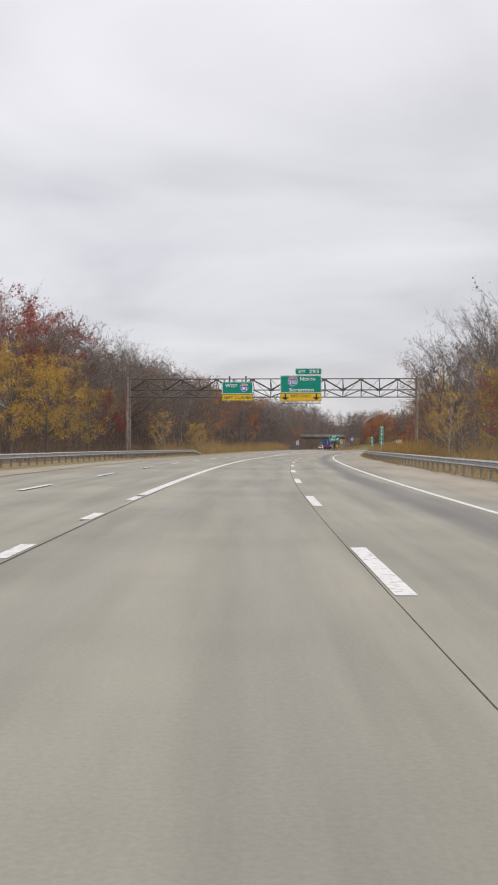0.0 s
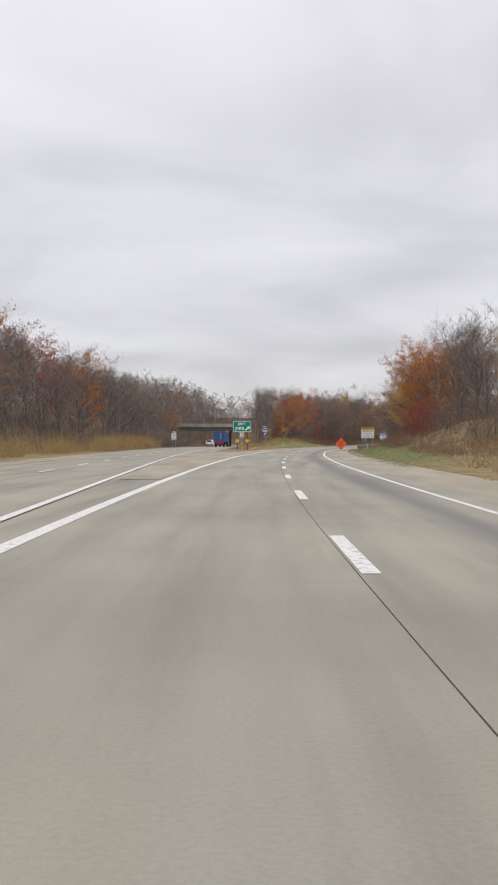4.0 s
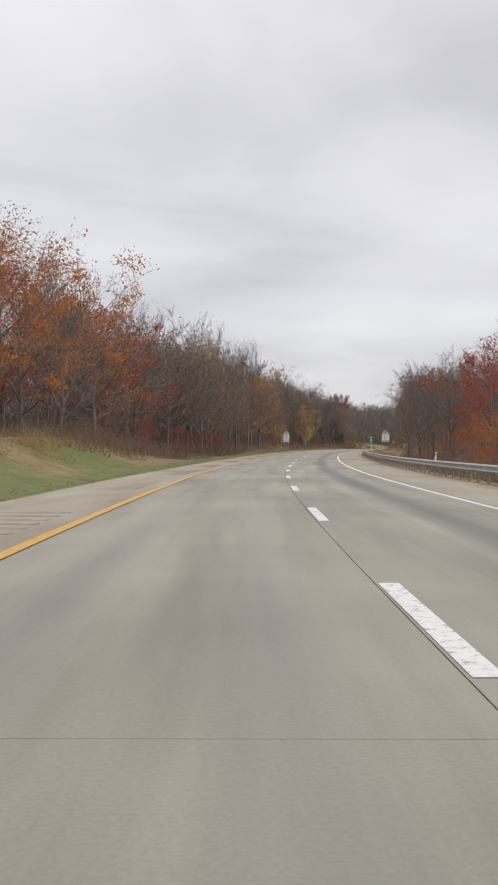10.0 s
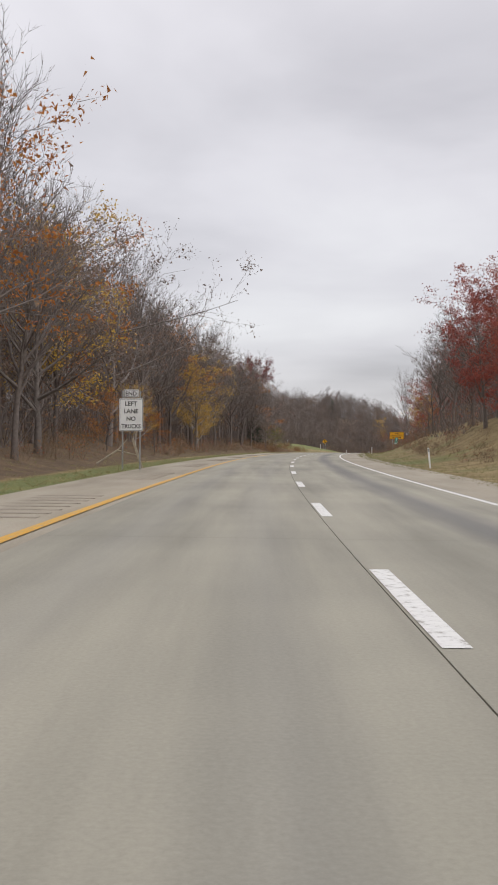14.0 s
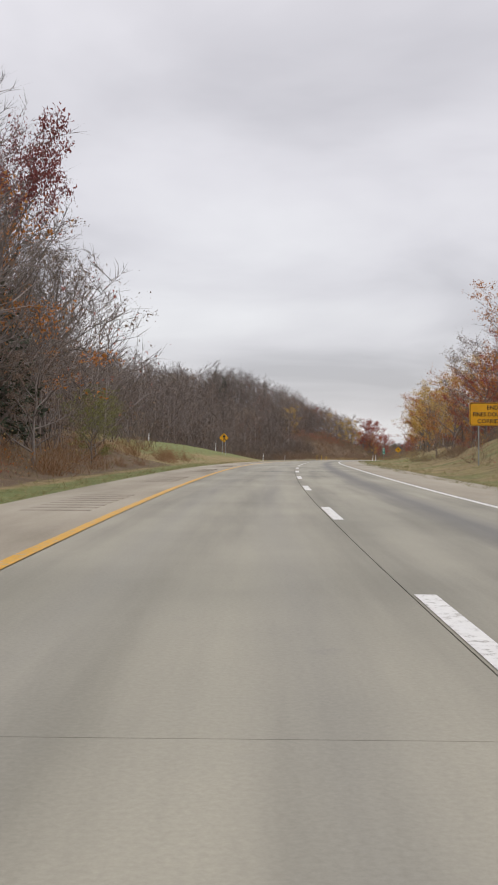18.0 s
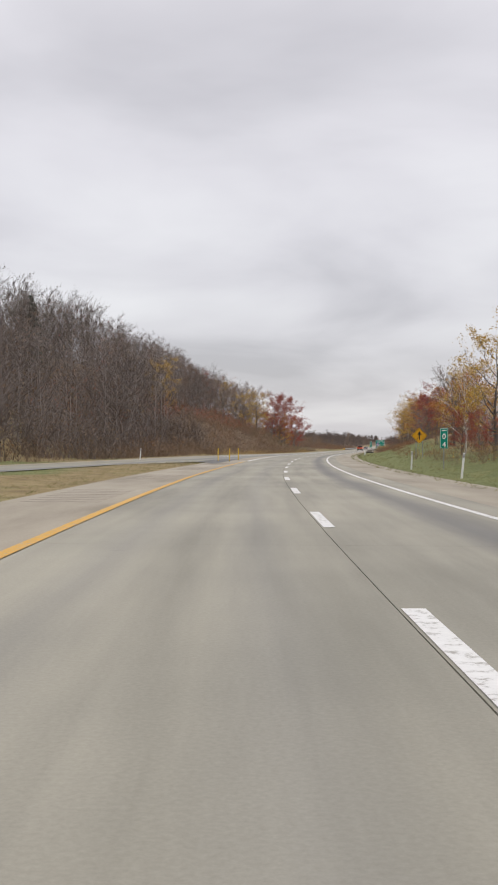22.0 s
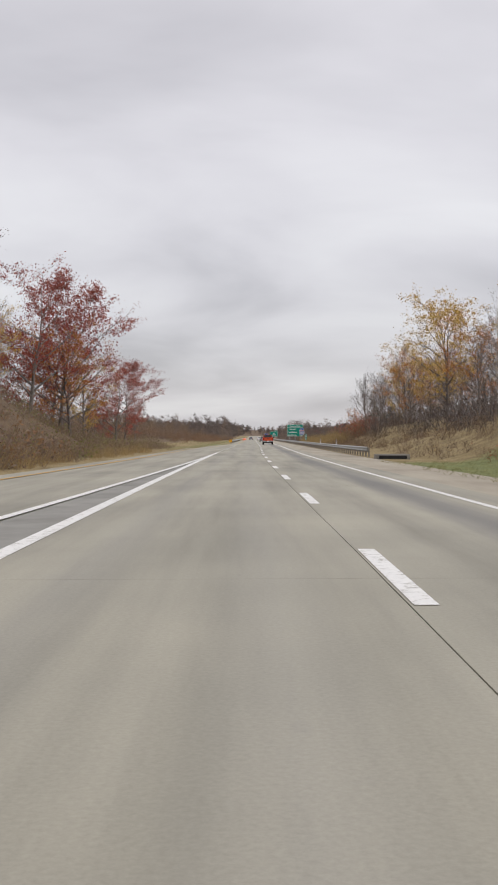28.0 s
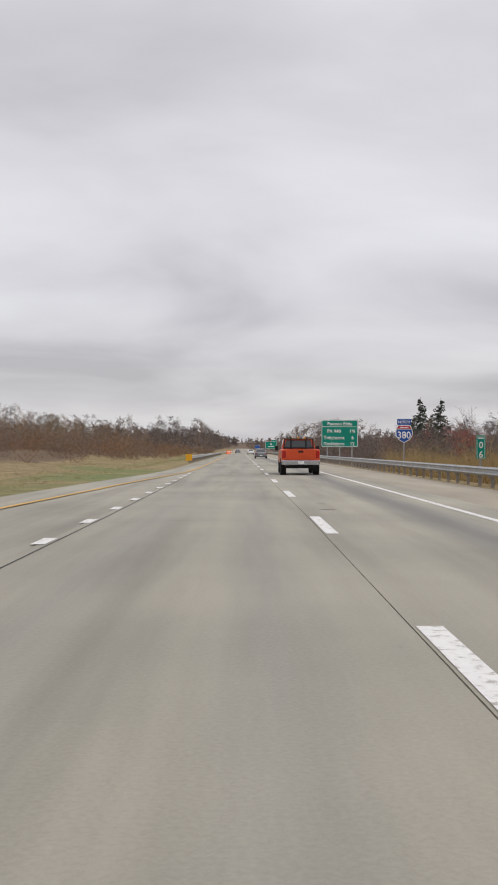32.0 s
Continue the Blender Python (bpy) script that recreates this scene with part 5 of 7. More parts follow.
thicket("saplings", 150, span(170, 290, 17, 32), 3.4, [M_TWIG, LEAF["n"], LEAF["o"], LEAF["n"], LEAF["n"]], "brown and rust saplings on the slope", 26, 67, 40, 1.2, 0.09)
thicket("saplings", 230, span(290, 620, 16, 32), 3.2, [M_TWIG, LEAF["n"], LEAF["r"], M_RUST, LEAF["n"]], "brown saplings behind the rail", 26, 68, 34, 1.2, 0.09)
thicket("saplings", 170, span(620, 900, 18, 34), 2.8, [M_TWIG, LEAF["n"], LEAF["y"], M_RUST], "brown and yellow saplings above the slope", 26, 69, 36, 1.2, 0.09)
thicket("saplings", 420, span(900, 1260, 15.5, 34), 3.0, [M_TWIG, LEAF["n"], M_SPRAY, M_SPRAY], "leafless saplings behind the rail", 26, 70, 30, 1.2, 0.09)
thicket("saplings", 300, span(985, 1340, -26, -70), 3.6, [M_TWIG, M_BRUSH, LEAF["n"], M_RUST, LEAF["n"]], "tall brown scrub", 26, 71, 240, 0.9, 0.09)
thicket("saplings", 270, span(1040, 1420, -34, -130), 5.4, [M_TWIG, M_BRUSH, LEAF["n"], M_RUST, LEAF["n"]], "broad tall brown scrub", 34, 72, 420, 0.85, 0.075)


def tufts(n, area, label, seed, size=0.16, mat=None):
    rng, nrg = random.Random(seed), np.random.default_rng(seed)
    pts = np.array([area(rng) for _ in range(n)])
    on_ramp = (pts[:, 0] > 600) & (pts[:, 0] < 935) & (pts[:, 1] < np.where(pts[:, 0] > 742, 0.0, ramp_line(pts[:, 0]) + 1.9)) & (pts[:, 1] > ramp_line(pts[:, 0]) - 5.9)
    pts = pts[~on_ramp]
    base = np.repeat(grid_points(pts[:, 0], pts[:, 1], rise(pts[:, 0], pts[:, 1]) - 0.05), 6, 0)
    m = len(base)
    a = base + nrg.normal(size=(m, 3)) * [0.09, 0.09, 0]
    b = base + nrg.normal(size=(m, 3)) * [0.13, 0.13, 0]
    b[:, 2] += size * nrg.uniform(0.4, 1.3, m)
    v, f = slivers(nrg, list(zip(a, b, np.full(m, 0.007))))
    me = raw_mesh("verge_grass", v, f, [3] * (len(f) // 3))
    me.materials.append(mat or M_TUFT)
    return tagged(new("verge_grass", me), label, "grass", kind="stuff")


tufts(900, lambda r: (lambda s: (s, -5.9 - r.random() * max(float(away(s)) - 6.5, 1)))(r.uniform(243, 290)), "dry grass under the exit sign", 57, 0.2, M_STRAW)
tufts(3400, lambda r: (r.uniform(285, 640), -6.1 - r.random() ** 2 * 5), "short mixed green and dry verge grass", 51)
tufts(3000, lambda r: (r.uniform(600, 765), -6.1 - r.random() ** 1.3 * 14), "mown green grass on the mound", 52, 0.12)
tufts(2400, lambda r: (r.uniform(165, 280), 7.5 + r.random() ** 1.4 * 8), "green verge grass on the slope", 53)
tufts(4200, lambda r: (r.uniform(448, 890), 7.5 + r.random() ** 1.6 * 7), "green and dry verge grass", 54)
tufts(2600, lambda r: (r.uniform(935, 1150), -7.3 - r.random() ** 1.4 * 10), "dry verge grass", 55)
tufts(2000, lambda r: (r.uniform(-20, 150), 8.0 + r.random() ** 1.4 * 7), "dry verge grass behind the rail", 56, 0.3, M_STRAW)

# ---- guardrails ----
_beam_prof = [(0.0, 0.0), (0.03, 0.02), (0.08, 0.06), (0.03, 0.11), (0.03, 0.20), (0.08, 0.25), (0.03, 0.29), (0.0, 0.31)]
_rail_post = Build().box(-0.05, 0.05, -0.075, 0.075, -0.9, 0.66).box(-0.15, -0.05, -0.06, 0.06, 0.34, 0.66).mesh("post")
_rail_post.materials.append(M_POSTWOOD)


def guardrail(s0, s1, u, side, label, end=0.0):
    """side: +1 where the beam faces left (rail at the right of the road), -1 the other way."""
    ob = thing("guardrail", spot(s0, u), label, "guardrail", "steel guardrails")
    inv = ob.matrix_basis.inverted()
    st = np.arange(s0, s1 + 0.01, 1.6)
    v = []
    for s in st:
        drop = 0.42 * smooth(s, s1 - 6, s1) * end
        for a, z in _beam_prof:
            v.append(tuple(inv @ at(float(s), u - side * (0.16 + a), 0.40 + z - float(drop))))
        v.append(tuple(inv @ at(float(s), u - side * 0.14, 0.40 + 0.31 - float(drop))))
        v.append(tuple(inv @ at(float(s), u - side * 0.14, 0.40 - float(drop))))
    n = len(_beam_prof) + 2
    f = [(i * n + j, i * n + (j + 1) % n, (i + 1) * n + (j + 1) % n, (i + 1) * n + j) for i in range(len(st) - 1) for j in range(n)]
    me = bpy.data.meshes.new("beam")
    me.from_pydata(v, [], f)
    bm = bmesh.new()
    bm.from_mesh(me)
    bmesh.ops.recalc_face_normals(bm, faces=bm.faces)
    bm.to_mesh(me)
    bm.free()
    part("beam", me, M_GALV, ob, "galvanised W-shaped beam")
    s = s0 + 0.4
    while s < min(s1, 1190):
        part("post", _rail_post, None, ob, m=inv @ spot(s, u + side * 0.0, -0.02 - 0.25 * end * float(smooth(s, s1 - 5, s1))) @ Matrix.Diagonal((side, 1, 1, 1)))
        s += 1.63
    return ob


guardrail(-60, 126, 8.75, 1, "galvanised steel guardrail on wooden posts beside the shoulder", 1.0)
guardrail(264, 431, 8.75, 1, "galvanised steel guardrail on wooden posts along the outer bend", 0.0)
guardrail(902, 1420, 8.75, 1, "long galvanised steel guardrail on wooden posts", 0.0)
guardrail(-60, 121, -14.2, -1, "galvanised steel guardrail along the inner shoulder", 1.0)
guardrail(1046, 1420, -5.0, -1, "galvanised steel guardrail on the inner side", 0.0)


_ee = thing("rail_end_marker", spot(1045.2, -5.0, float(rise(1045.2, -5.0))), "amber reflective end panel at the head of the inner guardrail", "marker")
part("panel", Build().box(-0.32, 0.32, -0.03, 0.0, 0.22, 0.86).mesh("panel", bevel=0.01), M_AMBER, _ee)
part("post", Build().box(-0.05, 0.05, 0.0, 0.1, -0.4, 0.8), M_POSTWOOD, _ee)


# ---- signs ----
def rounded(w, h, r, n=4):
    pts = []
    for cx, cz, a0 in ((w / 2 - r, h / 2 - r, 0), (-w / 2 + r, h / 2 - r, 90), (-w / 2 + r, -h / 2 + r, 180), (w / 2 - r, -h / 2 + r, 270)):
        pts += [(cx + r * math.cos(radians(a0 + 90 * i / n)), cz + r * math.sin(radians(a0 + 90 * i / n))) for i in range(n + 1)]
    return pts


def shift(pts, x, z):
    return [(a + x, b + z) for a, b in pts]


def frame_mesh(pts, t, y0, y1):
    """A border line inside an outline."""
    cx, cz = sum(p[0] for p in pts) / len(pts), sum(p[1] for p in pts) / len(pts)
    w, h = max(abs(p[0] - cx) for p in pts), max(abs(p[1] - cz) for p in pts)
    inner = [(cx + (x - cx) * (w - t) / w, cz + (z - cz) * (h - t) / h) for x, z in pts]
    b, k = Build(), len(pts)
    b.v = [(x, y0, z) for x, z in pts] + [(x, y0, z) for x, z in inner] + [(x, y1, z) for x, z in pts] + [(x, y1, z) for x, z in inner]
    for i in range(k):
        j = (i + 1) % k
        b.f += [(i, j, k + j, k + i), (2 * k + j, 2 * k + i, 3 * k + i, 3 * k + j), (i, 2 * k + i, 2 * k + j, j), (k + i, k + j, 3 * k + j, 3 * k + i)]
    return b


def legend(parent, text, x, z, height, mat, y=-0.012, widest=None, fit=None):
    """One line of capitals of that height, centred at x, z on a face that looks along -y."""
    me = LETTERS[text].copy()
    me.name = "legend"
    co = np.zeros(len(me.vertices) * 3)
    me.vertices.foreach_get("co", co)
    co = co.reshape(-1, 3)
    k = height / 0.73
    wide = (co[:, 0].max() - co[:, 0].min()) * k
    kx = k * (fit / wide if fit else min(1.0, widest / wide) if widest else 1.0)
    mid = (co[:, 0].max() + co[:, 0].min()) / 2
    out = np.stack([(co[:, 0] - mid) * kx + x, np.full(len(co), y), co[:, 1] * k + z - height / 2], -1)
    me.vertices.foreach_set("co", out.astype(np.float32).ravel())
    bm = bmesh.new()
    bm.from_mesh(me)
    ex = bmesh.ops.extrude_face_region(bm, geom=bm.faces[:])
    bmesh.ops.translate(bm, verts=[e for e in ex["geom"] if isinstance(e, bmesh.types.BMVert)], vec=(0, 0.003, 0))
    bmesh.ops.recalc_face_normals(bm, faces=bm.faces)
    bm.to_mesh(me)
    bm.free()
    return part("legend", me, mat, parent)


def bars(parent, x, z, w, h, mat, y=-0.012):
    return part("legend", Build().box(x - w / 2, x + w / 2, y, y + 0.004, z - h / 2, z + h / 2), mat, parent)


def arrow(parent, x, z, size, angle, mat, y=-0.012, head=0.33, stem=0.09):
    pts = [(-stem, -0.5), (stem, -0.5), (stem, 0.08), (head, 0.0), (head, 0.1), (0.0, 0.5), (-head, 0.1), (-head, 0.0), (-stem, 0.08)]
    c, s = math.cos(radians(angle)), math.sin(radians(angle))
    return part("arrow", Build().outline([(x + size * (a * c - b * s), z + size * (a * s + b * c)) for a, b in pts], y, y + 0.004), mat, parent)


def sign_post(parent, x, z0, z1, y=0.05, r=0.035, mat=None):
    return part("post", Build().box(x - r, x + r, y, y + 2 * r, z0, z1).mesh("post", bevel=0.006), mat or M_GALV, parent)


def panel(parent, x, z, w, h, mat, r=0.06, border=None, t=0.035, name="panel", y=0.0):
    pts = shift(rounded(w, h, r), x, z)
    part(name, Build().outline(pts, y, y + 0.012), mat, parent)
    if border:
        inner = shift(rounded(w - 0.05, h - 0.05, max(0.01, r - 0.02)), x, z)
        part("border", frame_mesh(inner, t, y - 0.004, y - 0.0005), border, parent)


def diamond(parent, x, z, half, mat, border, name="panel"):
    k = 0.07 * half
    pts = []
    for a in (90, 180, 270, 0):
        ax, az = half * math.cos(radians(a)), half * math.sin(radians(a))
        px, pz = -math.sin(radians(a)), math.cos(radians(a))
        pts += [(ax * 0.955 - px * k, az * 0.955 - pz * k), (ax * 0.985, az * 0.985), (ax * 0.955 + px * k, az * 0.955 + pz * k)]
    part(name, Build().outline(shift(pts, x, z), 0.0, 0.012), mat, parent)
    part("border", frame_mesh(shift([(p * 0.93, q * 0.93) for p, q in pts], x, z), 0.03 * half / 0.7, -0.004, -0.0005), border, parent)


def shield(parent, x, z, w, number, y=-0.004):
    """Interstate-like marker: white edge, red crown, blue field."""
    def out(k):
        h = [(0.0, 0.5), (0.16, 0.46), (0.32, 0.5), (0.43, 0.36), (0.5, 0.1), (0.47, -0.15), (0.33, -0.36), (0.0, -0.54)]
        return [(a * w * k, b * w * k) for a, b in h] + [(-a * w * k, b * w * k) for a, b in reversed(h[1:-1])]
    part("shield", Build().outline(shift(out(1.0), x, z), y, y + 0.004), M_SWHITE, parent)
    part("shield_field", Build().outline(shift(out(0.92), x, z), y - 0.004, y - 0.0005), M_SBLUE, parent, "blue field")
    part("shield_band", Build().outline(shift([(-0.45 * w, 0.235 * w), (0.45 * w, 0.235 * w), (0.43 * w, 0.27 * w), (-0.43 * w, 0.27 * w)], x, z), y - 0.008, y - 0.0045), M_SWHITE, parent, "thin white band")
    part("shield_crown", Build().outline(shift([(-0.425 * w, 0.27 * w), (0.425 * w, 0.27 * w), (0.37 * w, 0.37 * w), (0.29 * w, 0.455 * w), (0.14 * w, 0.425 * w), (0, 0.455 * w), (-0.14 * w, 0.425 * w), (-0.29 * w, 0.455 * w), (-0.37 * w, 0.37 * w)], x, z), y - 0.008, y - 0.0045), M_SRED, parent, "red crown")
    bars(parent, x, z + 0.345 * w, 0.5 * w, 0.05 * w, M_SWHITE, y - 0.010)
    legend(parent, number, x, z - 0.08 * w, 0.42 * w, M_SWHITE, y - 0.010, fit=(0.76 if len(number) > 2 else 0.66) * w)


def sign(name, s, u, label, category="road sign", group="", turn=0.0):
    h = float(rise(s, u)) if (u > 7.3 or u < -6) else 0.0
    ob = thing(name, spot(s, u, 0.0, turn), label, category, group)
    return ob, h - 0.25


# overhead gantry
g = thing("sign_gantry", spot(101.5, 0), "dark steel truss gantry with two green overhead signs", "gantry")
_z0, _z1, _zm = 6.92, 9.05, 7.84
# two chords in front and a third behind, half way up
for _y, _z in ((0.5, _z0), (0.5, _z1), (2.0, _zm)):
    part("chord", Build().tube((-19.7, _y, _z), (14.3, _y, _z), 0.06, n=8), M_TRUSS, g)
_xs = [-19.5 + 2.1 * _i for _i in range(17)]
for _i, _xa in enumerate(_xs):
    part("strut", Build().tube((_xa, 0.5, _z0), (_xa, 0.5, _z1), 0.04, n=6), M_TRUSS, g)
    part("strut", Build().tube((_xa, 0.5, _z1), (_xa + 0.1, 2.0, _zm), 0.045, n=6), M_TRUSS, g)
    part("strut", Build().tube((_xa, 0.5, _z0), (_xa + 0.1, 2.0, _zm), 0.035, n=6), M_TRUSS, g)
    part("gusset", Build().box(_xa - 0.3, _xa + 0.3, 0.44, 0.47, _z1 - 0.24, _z1 - 0.02) if _i % 2 else Build().box(_xa - 0.28, _xa + 0.28, 1.9, 1.93, _zm - 0.13, _zm + 0.15), M_TRUSS, g)
    if _i < 16:
        _up, _dn = (_xa, 0.5, _z1 - 0.1), (_xa + 2.1, 0.5, _z1 - 0.1)
        _ra, _rb = (_xa, 2.0, _zm), (_xa + 2.1, 2.0, _zm)
        part("brace", Build().tube(_up, _rb, 0.085, n=6) if _i % 2 else Build().tube(_ra, _dn, 0.085, n=6), M_TRUSS, g)
        part("brace", Build().tube(_ra, (_xa + 2.1, 0.5, _z0), 0.065, n=6) if _i % 2 else Build().tube((_xa, 0.5, _z0), _rb, 0.065, n=6), M_TRUSS, g)
        part("brace", Build().tube((_xa, 0.5, _z1), (_xa + 2.1, 0.5, _z0), 0.025, n=5) if _xa < 0 else Build().tube((_xa, 0.5, _z0), (_xa + 2.1, 0.5, _z1), 0.025, n=5), M_TRUSS, g)
for _xp in (-19.6, 14.2):
    for _y in (0.45, 1.75):
        part("column", Build().tube((_xp, _y, -0.6), (_xp, _y, _z1 + 0.25), 0.14, 0.12, 10), M_COLUMN, g, "tan weathered steel column")
    for _i in range(4):
        part("column_brace", Build().tube((_xp, 0.45 if _i % 2 else 1.75, 0.4 + _i * 2), (_xp, 1.75 if _i % 2 else 0.45, 2.4 + _i * 2), 0.045, n=6), M_TRUSS, g)
    part("footing", Build().box(_xp - 0.6, _xp + 0.6, -0.2, 2.4, -0.8, 0.25).mesh("footing", bevel=0.04), M_CONC, g, "concrete footing")
_bx, _bw = 0.87, 4.75
panel(g, _bx, 8.385, _bw, 2.03, M_GREEN, 0.08, M_SWHITE, 0.045)
panel(g, _bx, 6.878, _bw, 0.97, M_SYELLOW, 0.07, M_BLACK, 0.035, "exit_only_panel")
panel(g, _bx + 0.87, 9.85, 3.06, 0.78, M_GREEN, 0.16, M_SWHITE, 0.045, "exit_tab")
shield(g, -0.07, 8.72, 1.12, "380")
legend(g, "N", 0.98, 8.99, 0.43, M_SWHITE)
legend(g, "ORTH", 1.88, 8.95, 0.35, M_SWHITE, widest=1.35)
legend(g, "Scranton", 0.92, 7.76, 0.42, M_SWHITE, fit=2.87)
legend(g, "EXIT ONLY", 0.9, 7.05, 0.34, M_BLACK, fit=2.36)
arrow(g, _bx - 1.8, 6.92, 0.72, 180, M_BLACK, head=0.56, stem=0.12)
arrow(g, _bx + 1.8, 6.92, 0.72, 180, M_BLACK, head=0.56, stem=0.12)
legend(g, "EXIT", 1.0, 9.86, 0.31, M_SWHITE, fit=0.8)
legend(g, "293", 2.36, 9.87, 0.42, M_SWHITE, fit=1.14)
_wx = -6.52
panel(g, _wx, 7.98, 3.6, 1.43, M_GREEN, 0.08, M_SWHITE, 0.045, "west_panel")
panel(g, _wx, 6.86, 3.6, 0.80, M_SYELLOW, 0.07, M_BLACK, 0.035, "left_lanes_panel")
legend(g, "W", -7.62, 8.26, 0.43, M_SWHITE)
legend(g, "EST", -6.9, 8.22, 0.35, M_SWHITE, widest=0.95)
shield(g, -5.73, 8.0, 0.96, "80")
legend(g, "LEFT 2 LANES", _wx + 0.05, 6.88, 0.34, M_BLACK, fit=3.2)
for _xc, _wd in ((_bx, 4.7), (_wx, 3.5)):
    part("walkway", Build().box(_xc - _wd / 2, _xc + _wd / 2, -0.5, -0.3, 6.14, 6.22), M_TRUSS, g, "lamp rail below the sign")
    for _i in (-0.3, 0.3):
        part("bracket", Build().tube((_xc + _i * _wd, -0.4, 6.06), (_xc + _i * _wd, 0.5, 6.6), 0.03, n=6), M_TRUSS, g)
        _lamp = part("floodlight", Build().lathe([(-0.12, 0.05), (-0.1, 0.13), (0.05, 0.16), (0.12, 0.1)], 12, "Z", (_xc + _i * _wd, -0.42, 6.46)), M_GALV, g, "grey floodlight")
    for _i in (-0.45, -0.15, 0.15, 0.45):
        part("hanger", Build().box(_xc + _i * _wd - 0.04, _xc + _i * _wd + 0.04, 0.03, 0.42, 6.3, 9.0), M_TRUSS, g)


for _x in (_wx - 0.95, _wx + 0.97):
    part("mounting_post", Build().box(_x - 0.09, _x + 0.09, 0.2, 0.34, 8.6, 9.36), M_TRUSS, g)


def mile_marker(s, u, zc, w, h, digits, label):
    ob, gz = sign("mile_marker", s, u, label, "mile marker", "green mile markers")
    panel(ob, 0, zc, w, h, M_GREEN, 0.03, M_SWHITE, 0.015)
    n = len(digits) + 0.5
    bars(ob, 0, zc + h / 2 - h / n * 0.3, w * 0.6, h * 0.05, M_SWHITE)
    for i, d in enumerate(digits):
        legend(ob, d, 0, zc + h / 2 - h * (i + 1.0) / n, h / n * 0.68, M_SWHITE, widest=w * 0.6)
    sign_post(ob, 0, gz, zc + h / 2 - 0.05)
    return ob


mile_marker(87, 9.4, 2.28, 0.36, 1.8, "2935", "tall green mile marker on a thin post behind the rail")
mile_marker(130, 9.6, 2.0, 0.34, 1.3, "294", "small green mile marker on a thin post")
mile_marker(277, 9.7, 2.1, 0.5, 1.2, "01", "green mile marker with two white digits behind the rail")
mile_marker(428.5, 9.7, 2.0, 0.55, 1.2, "02", "green mile marker with two white digits beside the rail end")
mile_marker(714, 11.0, 1.95, 0.5, 1.25, "04", "green mile marker with two white digits on the mown slope")
mile_marker(843, 10.4, 2.0, 0.5, 1.25, "05", "green mile marker with two white digits on the grass")
mile_marker(995, 9.6, 1.42, 0.38, 0.95, "06", "green mile marker with two white digits behind the rail")

# exit sign in the gore with yellow hazard diamonds on its posts
ob, gz = sign("exit_sign", 252, -8.66, "green gore exit sign with slanting white arrow on two posts")
panel(ob, 0, 3.5, 2.75, 1.62, M_GREEN, 0.1, M_SWHITE, 0.05)
legend(ob, "EXIT", -0.02, 3.9, 0.38, M_SWHITE, fit=1.15)
legend(ob, "293", -0.42, 3.2, 0.5, M_SWHITE, fit=1.4)
arrow(ob, 0.86, 3.24, 0.9, -52, M_SWHITE, head=0.3, stem=0.115)
for _x in (-0.72, 0.78):
    sign_post(ob, _x, -0.3, 3.9, r=0.08, mat=M_DARKPOST)
    diamond(ob, _x, 1.33, 0.34, M_SYELLOW, M_SYELLOW, "hazard_diamond")
for _s0, _u0, _a in ((235, -6.5, 0), (244.5, -6.7, 24)):
    d = thing("delineator", spot(_s0, _u0, -0.1) @ Matrix.Rotation(radians(_a * 2.6), 4, "Y"), "yellow flexible delineator post" + (", knocked over" if _a else ""), "delineator", "gore delineators")
    part("tube", Build().tube((0, 0, 0), (0, 0, 1.15), 0.045, n=10), M_SYELLOW, d)
    part("foot", Build().lathe([(0, 0.15), (0.05, 0.14), (0.07, 0.06)], 10, "Z"), M_BLACK, d)

# road-work sign on a spring stand
ob, gz = sign("work_sign", 240, 6.45, "orange diamond road work sign on a folding stand")
diamond(ob, 0, 0.98, 0.8, M_SORANGE, M_BLACK)
for _w, _zz2 in (("ROAD", 1.25), ("WORK", 0.98), ("AHEAD", 0.71)):
    legend(ob, _w, 0, _zz2, 0.18, M_BLACK, widest=0.85)
part("mast", Build().box(-0.03, 0.03, 0.03, 0.07, 0.08, 1.6), M_GALV, ob)
for _a in (25, 155, 205, 335):
    part("stand_leg", Build().tube((0, 0.05, 0.14), (0.85 * math.cos(radians(_a)), 0.05 + 0.85 * math.sin(radians(_a)), 0.01), 0.018, n=6), M_BLACK, ob)

ob, gz = sign("detour_sign", 248, 10.2, "white detour sign with amber header on two posts in grass")
panel(ob, 0, 2.42, 1.9, 1.25, M_SWHITE, 0.05, M_BLACK, 0.02)
panel(ob, 0, 3.2, 1.9, 0.3, M_AMBER, 0.03, name="header")
legend(ob, "EMERGENCY DETOUR", 0, 3.2, 0.13, M_BLACK, widest=1.7)
legend(ob, "I-80 DETOUR", 0.02, 2.82, 0.2, M_BLACK, widest=1.6)
legend(ob, "FOLLOW", 0, 2.44, 0.17, M_GREYINK, widest=1.0)
legend(ob, "ORANGE", -0.3, 2.04, 0.2, M_GREYINK, widest=1.0)
arrow(ob, 0.62, 2.04, 0.3, -90, M_GREYINK)
for _x in (-0.7, 0.7):
    sign_post(ob, _x, gz, 3.2)

